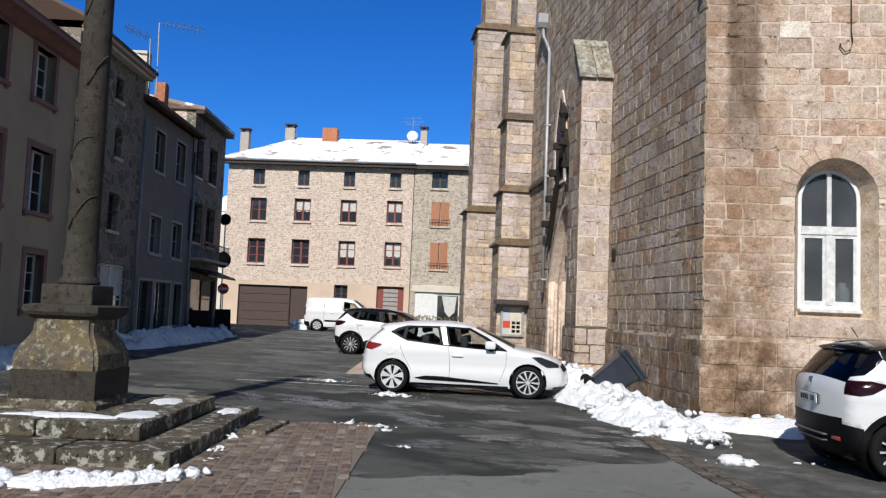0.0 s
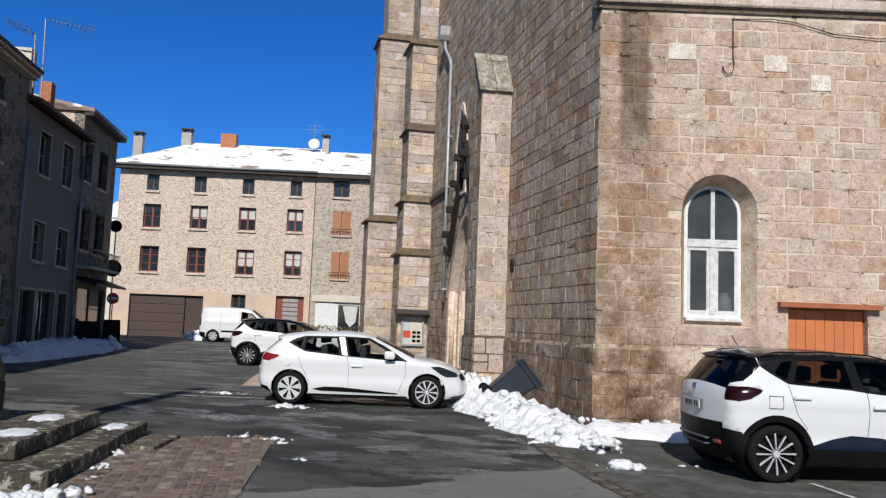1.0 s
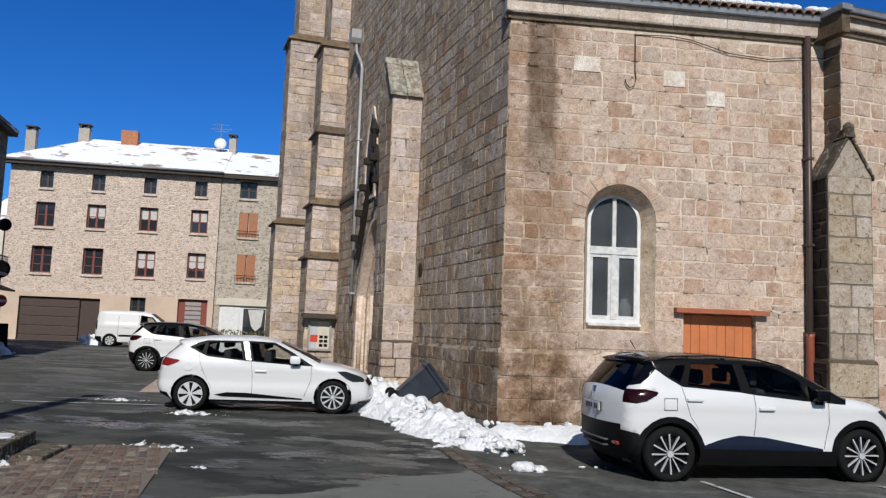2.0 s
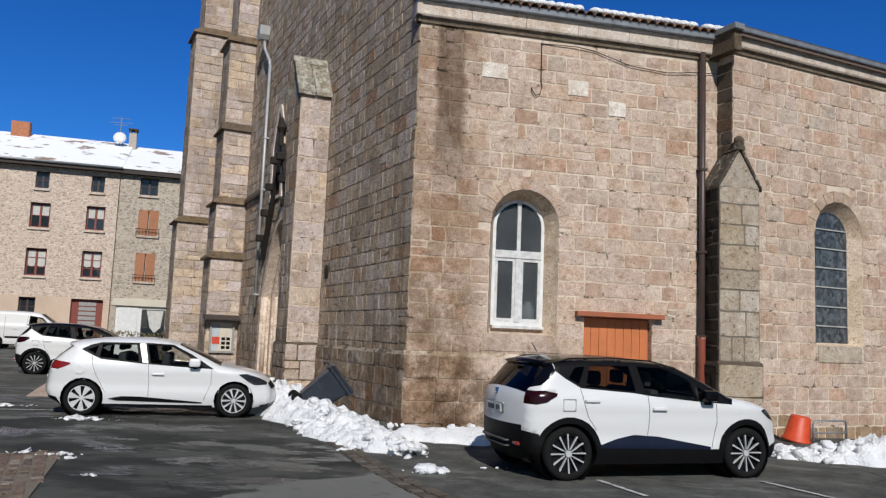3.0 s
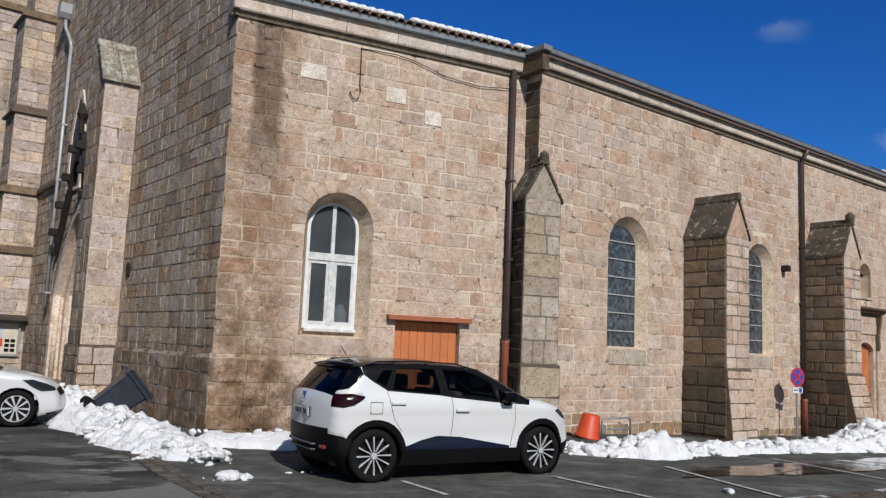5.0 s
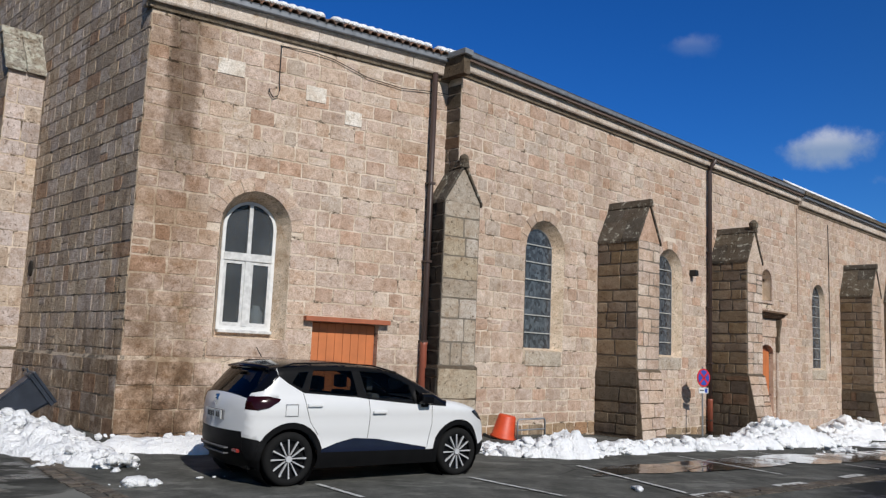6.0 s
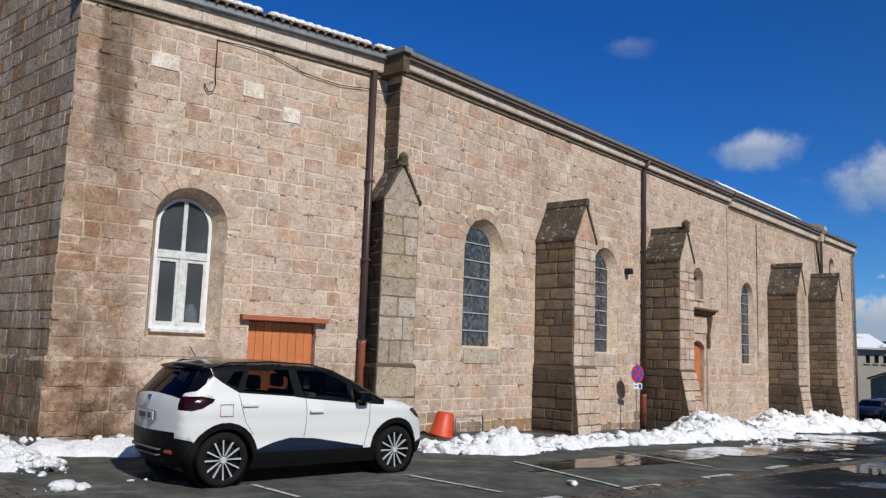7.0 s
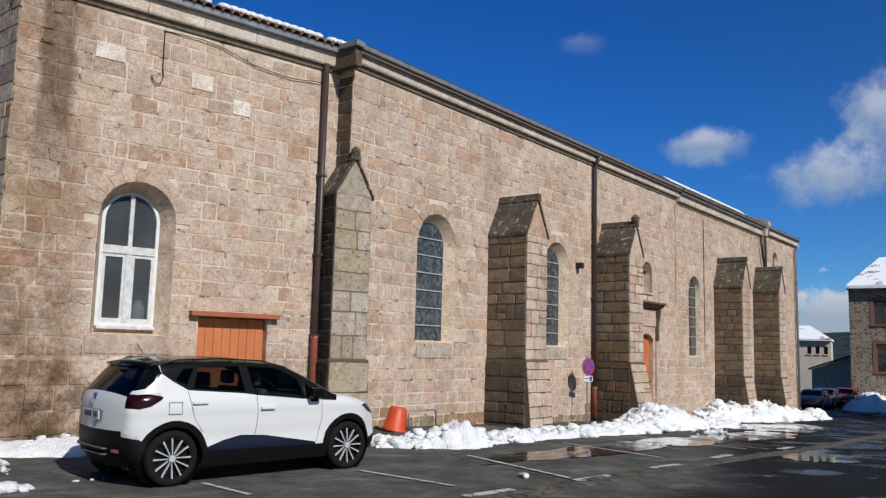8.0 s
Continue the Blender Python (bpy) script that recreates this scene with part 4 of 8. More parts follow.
for k in range(34):
    u = 0.05 + k * 0.195
    bm = bmesh.new()
    pts = [(u + 0.10 * math.cos(math.pi * i / 8), 0.10 * math.sin(math.pi * i / 8)) for i in range(9)]
    pts += [(u + 0.082 * math.cos(math.pi * i / 8), 0.082 * math.sin(math.pi * i / 8)) for i in range(8, -1, -1)]
    lo = [bm.verts.new((a, -0.33, 8.17 + b)) for a, b in pts]
    hi = [bm.verts.new((a, 0.40, 8.42 + b)) for a, b in pts]
    n = len(pts)
    for i in range(n):
        bm.faces.new((lo[i], lo[(i + 1) % n], hi[(i + 1) % n], hi[i]))
    for i in range(8):
        bm.faces.new((lo[i], lo[i + 1], lo[n - 2 - i], lo[n - 1 - i]))
    part("edge_tile", bm, M_tile, church, "", F_B, True)
    if random.random() < 0.94:
        bm = bmesh.new()
        bmesh.ops.create_uvsphere(bm, u_segments=10, v_segments=6, radius=1.0)
        w = random.uniform(0.10, 0.14)
        for v in bm.verts:
            v.co = Vector((u + v.co.x * w, -0.14 + v.co.y * 0.22, 8.355 + max(v.co.z, -0.5) * 0.085 + 0.33 * (v.co.y * 0.22)))
        part("tile_snow", bm, M_snow, church, "", F_B, True)

# casement window of the bay
def greyedglass():
    """Old window glass, greyed in colour to stand for a lighter room and reflections."""
    s = Nodes("dusty_window_glass")
    tr = s.add("ShaderNodeBsdfTransparent")
    tr.inputs[0].default_value = (0.72, 0.75, 0.76, 1)
    s.done(s.ramp(s.noise(1.7, 5, 0.6), [(0.3, (0.10, 0.105, 0.115)), (0.7, (0.20, 0.21, 0.22))]), 0.15, 0, 0.6)
    mx = s.add("ShaderNodeMixShader")
    s.put(mx.inputs[0], s.math("ADD", 0.20, s.math("MULTIPLY", s.noise(1.1, 3), 0.14)))
    s.link(tr.outputs[0], mx.inputs[1])
    s.link(s.bsdf.outputs[0], mx.inputs[2])
    s.link(mx.outputs[0], s.out.inputs[0])
    return s.mat


M_clear = greyedglass()
M_greyin = plain("grey_inner_paint", (0.20, 0.20, 0.19), 0.7)
def leafpane(poly, y, mat, name, parent, m=None, thick=0.006):
    return part(name, prism_bm(poly, y, y + thick), mat, parent, "", m)


part("window_lining", wall_bm(arch(2.24, 0.72, 1.70, 3.92), [arch(2.24, 0.525, 1.99, 3.93)], 0.40, 0.70), M_tan, church, "", F_B)
cw = part("casement_window", wall_bm(arch(2.24, 0.535, 1.97, 3.93), [arch(2.24, 0.47, 2.05, 3.94)], 0.36, 0.44), M_white, church, "white-painted arched casement window", F_B)
part("transom", box_bm(1.76, 2.72, 0.335, 0.42, 3.30, 3.45, bevel=0.012), M_oldwhite, cw)
part("lower_mullion", box_bm(2.185, 2.295, 0.345, 0.42, 2.05, 3.30, bevel=0.01), M_oldwhite, cw)
part("upper_mullion", box_bm(2.20, 2.28, 0.345, 0.42, 3.45, 4.42, bevel=0.01), M_oldwhite, cw)
for a, b in ((1.77, 2.185), (2.295, 2.71)):
    part("casement", wall_bm(rect(a, b, 2.05, 3.30), [rect(a + 0.055, b - 0.055, 2.12, 3.24)], 0.36, 0.41), M_oldwhite, cw)
    leafpane(rect(a + 0.05, b - 0.05, 2.11, 3.25), 0.385, M_clear, "pane", cw)
for s in (-1, 1):
    q = [(2.24 + s * (0.47 * math.cos(t)), 3.94 + 0.47 * math.sin(t)) for t in [math.pi / 2 * k / 8 for k in range(9)]]
    q = [p for p in q if abs(p[0] - 2.24) > 0.045] + [(2.24 + s * 0.04, 4.405), (2.24 + s * 0.04, 3.45), (2.24 + s * 0.47, 3.45)]
    leafpane(q if s > 0 else q[::-1], 0.385, M_clear, "pane", cw)
part("window_sill", box_bm(1.72, 2.78, 0.27, 0.45, 1.92, 1.98, bevel=0.01), M_oldwhite, cw)
part("stone_sill", box_bm(1.46, 3.02, -0.025, 0.5, 1.48, 1.82, bevel=0.015), M_bay, church, "", F_B)
# pale solid added for an unclear bright blur in the lower right pane
jar = tagged(part("glass_jar", (lambda bm: (add_lathe(bm, [(0.09, 0), (0.13, 0.02), (0.135, 0.34), (0.07, 0.42), (0.075, 0.47), (0.02, 0.48)], 14), bm)[1])(bmesh.new()), M_white, None, "", F_B @ pose(2.53, 0.56, 1.992), True), "pale jar standing inside on the window sill", "jar")
part("inner_sill", box_bm(1.70, 2.78, 0.44, 0.78, 1.93, 1.985), M_greyin, cw)

# orange hatch
hatch = part("hatch", box_bm(3.50, 4.96, 0.16, 0.24, 0.2, 2.22), M_orangefr, church, "orange-brown boarded double hatch", F_B)
for k in range(8):
    a = 3.53 + k * 0.176
    part("board", box_bm(a, a + 0.170, 0.125, 0.165, 0.25, 2.19, bevel=0.006), M_orange, hatch)
part("hatch_lintel", box_bm(3.30, 5.16, -0.16, 0.05, 2.22, 2.315, bevel=0.008), M_orangefr, hatch)

# leaded windows
M_palebar = plain("pale_saddle_bar", (0.42, 0.42, 0.40), 0.5, 0.2)


def leaded():
    """Old leaded glass: small quarries of uneven grey-blue tone, each tilted a little its own way."""
    s = Nodes("leaded_glass")
    q = s.co((14.0, 14.0, 11.0))
    n = s.noise(1.0, 4, 0.6)
    v = s.add("ShaderNodeTexVoronoi")
    v.inputs["Scale"].default_value = 1.0
    s.link(q, v.inputs["Vector"])
    sep = s.add("ShaderNodeSeparateColor")
    s.link(v.outputs["Color"], sep.inputs[0])
    base = s.ramp(s.math("ADD", s.math("MULTIPLY", sep.outputs[0], 0.6), s.math("MULTIPLY", n, 0.4)), [(0.2, (0.028, 0.031, 0.036)), (0.5, (0.055, 0.062, 0.072)), (0.8, (0.10, 0.115, 0.13))])
    s.bump(sep.outputs[1], 0.35, 0.02)
    return s.done(base, 0.18, 0, 0.6)


M_leaded = leaded()
for cx, half, foot, spring in C_HOLES:
    half -= reveal(cx)[0] - 0.03
    y = reveal(cx)[1] - 0.01
    lw = part("leaded_window", wall_bm(arch(cx, half + 0.02, foot - 0.02, spring), [arch(cx, half - 0.035, foot + 0.03, spring)], y, y + 0.05), M_metalg, church, "leaded glass window with iron bars", F_C)
    leafpane(arch(cx, half - 0.02, foot, spring), y + 0.02, M_leaded, "pane", lw)
    n = max(3, round((spring + half - foot) / 0.40))
    for k in range(1, n):
        zz = foot + (spring + half - foot) * k / n
        w = half if zz < spring else math.sqrt(max(0.01, half ** 2 - (zz - spring) ** 2))
        part("saddle_bar", box_bm(cx - w, cx + w, y - 0.012, y + 0.015, zz - 0.013, zz + 0.013), M_palebar, lw)
    if foot < 3:
        part("stone_sill", box_bm(cx - half - 0.10, cx + half + 0.10, -0.03, 0.5, foot - 0.36, foot - 0.01, bevel=0.02), M_lead, church, "", F_C)

# side door with pediment and niche
sd = part("side_door", prism_bm(arch(DOOR[0], 0.54, -0.25, 2.15, rise=0.3), 0.17, 0.24), M_orangefr, church, "narrow orange-brown wooden door", F_C)
for k in range(4):
    part("board", box_bm(14.72 + k * 0.252, 14.72 + k * 0.252 + 0.245, 0.135, 0.175, -0.2, 2.22, bevel=0.006), M_orange, sd)
voussoirs(nave_wall, DOOR[0], 0.54, 2.15, 0.22, M_tan, 7, rise=0.3)
part("door_lintel", box_bm(14.40, 16.04, -0.05, 0.05, 2.72, 3.06, bevel=0.015), M_tan, church, "", F_C)
part("door_frieze", box_bm(14.40, 16.04, -0.035, 0.05, 3.07, 3.32, bevel=0.01), M_tan, church, "", F_C)
part("door_pediment", prism_bm([(0.05, 3.33), (-0.07, 3.33), (-0.10, 3.38), (-0.22, 3.43), (-0.24, 3.48), (-0.33, 3.52), (-0.33, 3.58), (0.05, 3.64)], 14.2, 16.25, "x"), M_dark, church, "dark moulded cornice over the side door", F_C)
for u in (14.32, 15.93):
    part("door_pilaster", box_bm(u, u + 0.16, -0.07, 0.05, -0.3, 2.20, bevel=0.02), M_tan, church, "", F_C)
    part("door_console", prism_bm([(0.05, 2.20), (-0.09, 2.20), (-0.12, 2.28), (-0.10, 2.75), (-0.16, 3.05), (-0.20, 3.33), (0.05, 3.33)], u + 0.01, u + 0.15, "x"), M_dark, church, "", F_C)
part("niche_ring", wall_bm(arch(15.2, 0.56, 3.86, 4.62), [arch(15.2, 0.42, 3.94, 4.62)], -0.05, 0.0), M_tan, church, "", F_C)
part("niche_back", prism_bm(arch(15.2, 0.43, 3.93, 4.62), 0.30, 0.34), M_portal, church, "", F_C)
# drainpipes
def drainpipe(m, u, z0, z1, mat, boot=None, elbow=True, y=-0.12, r=0.062):
    p = part("drainpipe", tube_bm([(u, y, z0), (u, y, z1 - 0.35), (u, y - 0.02, z1 - 0.25), (u, y - 0.20, z1)] if elbow else [(u, y, z0), (u, y, z1)], r, 10), mat, church, "", m, True)
    for z in [z0 + 0.4 + 1.7 * k for k in range(int((z1 - z0) / 1.7))]:
        part("pipe_collar", box_bm(u - r - 0.012, u + r + 0.012, y - r - 0.012, 0.0, z, z + 0.05), mat, p)
    if boot:
        part("pipe_boot", tube_bm([(u, y, -0.3), (u, y, boot), (u, y, boot + 0.06)], [r + 0.016, r + 0.016, r + 0.03], 10), M_redpipe, p, "rust-red cast iron pipe foot", None, True)
    return p


drainpipe(F_B, 5.99, -0.2, 7.8, M_brownpipe, 1.85, False, -0.13)
drainpipe(F_C, 11.02, -0.4, 8.05, M_brownpipe, 0.6)
drainpipe(F_C, 29.2, -1.3, 8.0, M_brownpipe)
drainpipe(F_C, 34.7, -1.4, 7.9, M_metalg)
M_palepipe = plain("pale_zinc_pipe", (0.42, 0.42, 0.42), 0.5, 0.3)
drainpipe(F_A, -12.05, 2.4, 10.4, M_palepipe, None, False, -0.12, 0.05)
part("pipe_bend", tube_bm([(-12.05, -0.12, 10.35), (-12.2, -0.12, 10.6), (-12.9, -0.14, 11.2), (-13.05, -0.14, 11.6)], 0.05, 10), M_palepipe, church, "", F_A, True)
part("rain_hopper", prism_bm([(-13.32, 12.0), (-12.80, 12.0), (-12.84, 11.7), (-12.94, 11.55), (-13.16, 11.55), (-13.28, 11.7)], -0.36, -0.02), M_palepipe, church, "", F_A)

# cable, hook, lamps, putlog holes
part("cable", tube_bm([(2.45, -0.02, 7.58), (3.2, -0.05, 7.60), (3.6, -0.04, 7.56), (4.4, -0.05, 7.35), (5.2, -0.05, 7.30), (6.0, -0.05, 7.40), (6.4, -0.04, 7.42)], 0.009, 5), M_iron, church, "", F_B)
part("wall_hook", tube_bm([(2.47, -0.03, 7.58), (2.47, -0.03, 6.85), (2.49, -0.04, 6.70), (2.45, -0.05, 6.55), (2.36, -0.05, 6.50), (2.28, -0.05, 6.60), (2.27, -0.05, 6.66)], 0.011, 6), M_iron, church, "", F_B)
part("wall_lamp", box_bm(9.95, 10.12, -0.22, 0.0, 4.30, 4.48, bevel=0.02), M_iron, church, "", F_C)
part("conduit", tube_bm([(20.9, -0.02, 7.4), (20.9, -0.03, 6.4), (20.92, -0.02, 2.0)], 0.014, 6), M_iron, church, "", F_C)
# raised near-black disc paints the dark inside of a hole
part("vent_hole", prism_bm([(-4.96 + 0.10 * math.cos(k * math.pi / 6), 3.16 + 0.17 * math.sin(k * math.pi / 6)) for k in range(12)], -0.055, -0.01), M_nearblack, church, "", F_A)

# ---- vehicles ----
def paint(name, color, flake=0.0):
    s = Nodes(name)
    dirt = s.noise(4.0, 6, 0.7, s.co(world=False))
    base = s.mix(s.math("MULTIPLY", s.step(dirt, 0.52, 0.85), 0.16), color, tuple(c * 0.6 + 0.03 for c in color))
    s.bsdf.inputs["Coat Weight"].default_value = 0.7
    s.bsdf.inputs["Coat Roughness"].default_value = 0.04
    return s.done(base, s.math("ADD", 0.32, s.math("MULTIPLY", dirt, 0.15)), 0, 0.5)


def carglass(name, tone):
    s = Nodes(name)
    tr = s.add("ShaderNodeBsdfTransparent")
    tr.inputs[0].default_value = (tone * 0.96, tone, tone * 0.97, 1)
    gl = s.add("ShaderNodeBsdfGlossy")
    gl.inputs["Roughness"].default_value = 0.008
    fr = s.add("ShaderNodeFresnel")
    fr.inputs[0].default_value = 1.24
    mx = s.add("ShaderNodeMixShader")
    s.link(fr.outputs[0], mx.inputs[0])
    s.link(tr.outputs[0], mx.inputs[1])
    s.link(gl.outputs[0], mx.inputs[2])
    s.link(mx.outputs[0], s.out.inputs[0])
    return s.mat


M_carwhite = paint("white_car_paint", (0.66, 0.66, 0.66))
M_carblack = plain("black_car_paint", (0.004, 0.004, 0.005), 0.12, spot=0.05, bump=0.0, spec=0.25)
M_carred = paint("red_car_paint", (0.30, 0.012, 0.010))
M_carnavy = paint("dark_blue_car_paint", (0.008, 0.010, 0.018))
M_cargrey = paint("grey_car_paint", (0.07, 0.075, 0.08))
M_cladding = plain("black_plastic", (0.006, 0.006, 0.0065), 0.5, spec=0.10)
M_darkblue = plain("dark_blue_trim", (0.008, 0.012, 0.028), 0.25, spec=0.35)
M_tyre = plain("tyre_rubber", (0.010, 0.010, 0.010), 0.85, scale=12, bump=0.3, spec=0.12)
M_alloy = plain("alloy_rim", (0.60, 0.60, 0.61), 0.3, 0.35)
M_hubcap = plain("silver_hub_cap", (0.62, 0.62, 0.61), 0.4, 0.35)
M_greytrim = plain("satin_grey_trim", (0.16, 0.16, 0.165), 0.4, 0.5)
M_rimdark = plain("dark_rim", (0.006, 0.006, 0.007), 0.5, spec=0.15)
M_redlamp = plain("red_lamp_glass", (0.018, 0.002, 0.003), 0.15, spec=0.3)
M_brightlamp = plain("bright_red_lamp_glass", (0.20, 0.012, 0.014), 0.15, spec=0.4)
M_reflector = plain("red_reflector", (0.22, 0.02, 0.015), 0.3)
M_headlamp = plain("headlamp_glass", (0.018, 0.020, 0.024), 0.08, spec=0.5)
M_chrome = plain("chrome", (0.72, 0.72, 0.72), 0.15, 1.0)
M_plate = plain("number_plate", (0.62, 0.62, 0.60), 0.4)
M_plateink = plain("plate_marks", (0.02, 0.02, 0.02), 0.5)
M_seat = plain("dark_upholstery", (0.022, 0.022, 0.024), 0.8)
M_carglass = carglass("car_glass", 0.80)
M_darkglass = carglass("privacy_car_glass", 0.17)


def inside(poly, x, z):
    hit = False
    for (x0, z0), (x1, z1) in zip(poly, poly[1:] + poly[:1]):
        if (z0 > z) != (z1 > z) and x < x0 + (z - z0) * (x1 - x0) / (z1 - z0):
            hit = not hit
    return hit


def seg_dist(x, z, a, b):
    ex, ez = b[0] - a[0], b[1] - a[1]
    t = max(0.0, min(1.0, ((x - a[0]) * ex + (z - a[1]) * ez) / (ex * ex + ez * ez + 1e-9)))
    return math.hypot(x - a[0] - t * ex, z - a[1] - t * ez)


def wheel(parent, x, y, r, w, style, side):
    """Tyre and rim; side is +1 or -1, the way its outer face looks along y."""
    m = pose(x, y, r)
    bm = bmesh.new()
    rim = r * 0.735
    prof = [(rim, -w / 2 + 0.015), (r * 0.80, -w / 2), (r * 0.93, -w / 2 + 0.006), (r, -w / 2 + 0.035), (r, w / 2 - 0.035), (r * 0.93, w / 2 - 0.006), (r * 0.80, w / 2), (rim, w / 2 - 0.015), (rim - 0.012, w / 2 - 0.03), (rim - 0.012, -w / 2 + 0.03), (rim, -w / 2 + 0.015)]
    n = 40
    rings = [[bm.verts.new((q * math.cos(2 * math.pi * k / n), h, q * math.sin(2 * math.pi * k / n))) for k in range(n)] for q, h in prof]
    for a, b in zip(rings, rings[1:]):
        for k in range(n):
            bm.faces.new((a[k], a[(k + 1) % n], b[(k + 1) % n], b[k]))
    tyre = part("tyre", bm, M_tyre, parent, "black rubber tyre", m, True)
    bm = bmesh.new()
    yo = side * (w / 2 - 0.025)
    for q0, q1, ya in ((0.0, rim - 0.01, yo - side * 0.05),):
        c = bm.verts.new((0, ya, 0))
        ring = [bm.verts.new((q1 * math.cos(2 * math.pi * k / n), ya, q1 * math.sin(2 * math.pi * k / n))) for k in range(n)]
        for k in range(n):
            bm.faces.new((c, ring[k], ring[(k + 1) % n]))
    part("rim_dish", bm, M_rimdark, tyre)
    bm = bmesh.new()

    def plate(pts, y0, y1):
        a = [bm.verts.new((p, y0, q)) for p, q in pts]
        b = [bm.verts.new((p, y1, q)) for p, q in pts]
        bm.faces.new(a)
        bm.faces.new(b[::-1])
        for i in range(len(pts)):
            bm.faces.new((a[i], b[i], b[(i + 1) % len(pts)], a[(i + 1) % len(pts)]))
    bm_spoke, bm = bm, bmesh.new()
    ring_o = [(rim * math.cos(2 * math.pi * k / 32), rim * math.sin(2 * math.pi * k / 32)) for k in range(32)]
    ring_i = [(q[0] * 0.93, q[1] * 0.93) for q in ring_o]
    for k in range(32):
        plate([ring_o[k], ring_o[(k + 1) % 32], ring_i[(k + 1) % 32], ring_i[k]], yo - side * 0.03, yo + side * 0.004)
    part("rim_lip", bm, M_hubcap if style != "spokes" else M_rimdark, tyre)
    bm = bm_spoke
    if style in ("spokes", "twin"):
        pairs = 6 if style == "spokes" else 5
        for k in range(pairs):
            for off in (-1, 1):
                a = 2 * math.pi * (k + 0.20 * off) / pairs + 0.3
                b = 2 * math.pi * (k + 0.27 * off) / pairs + 0.3
                d = 0.0105 if style == "spokes" else 0.020
                plate([(0.05 * math.cos(a) - d * 0.45 * math.sin(a), 0.05 * math.sin(a) + d * 0.45 * math.cos(a)), (0.05 * math.cos(a) + d * 0.45 * math.sin(a), 0.05 * math.sin(a) - d * 0.45 * math.cos(a)),
                       (rim * 0.985 * math.cos(b) + d * math.sin(b), rim * 0.985 * math.sin(b) - d * math.cos(b)), (rim * 0.985 * math.cos(b) - d * math.sin(b), rim * 0.985 * math.sin(b) + d * math.cos(b))], yo - side * 0.02, yo + side * 0.006)
    else:
        for k in range(7):
            a, h = 2 * math.pi * k / 7 + 0.2, 0.27
            plate([(0.04 * math.cos(a - h), 0.04 * math.sin(a - h)), (rim * 0.96 * math.cos(a - h), rim * 0.96 * math.sin(a - h)), (rim * 0.96 * math.cos(a + h), rim * 0.96 * math.sin(a + h)), (0.04 * math.cos(a + h), 0.04 * math.sin(a + h))], yo - side * 0.02, yo + side * 0.006)
    hub = [(0.042 * math.cos(2 * math.pi * k / 14), 0.042 * math.sin(2 * math.pi * k / 14)) for k in range(14)]
    plate(hub, yo - side * 0.02, yo + side * 0.014)
    part("rim", bm, M_hubcap if style == "cap" else M_alloy, tyre, "silver hub cap" if style == "cap" else "spoked two-tone alloy rim")


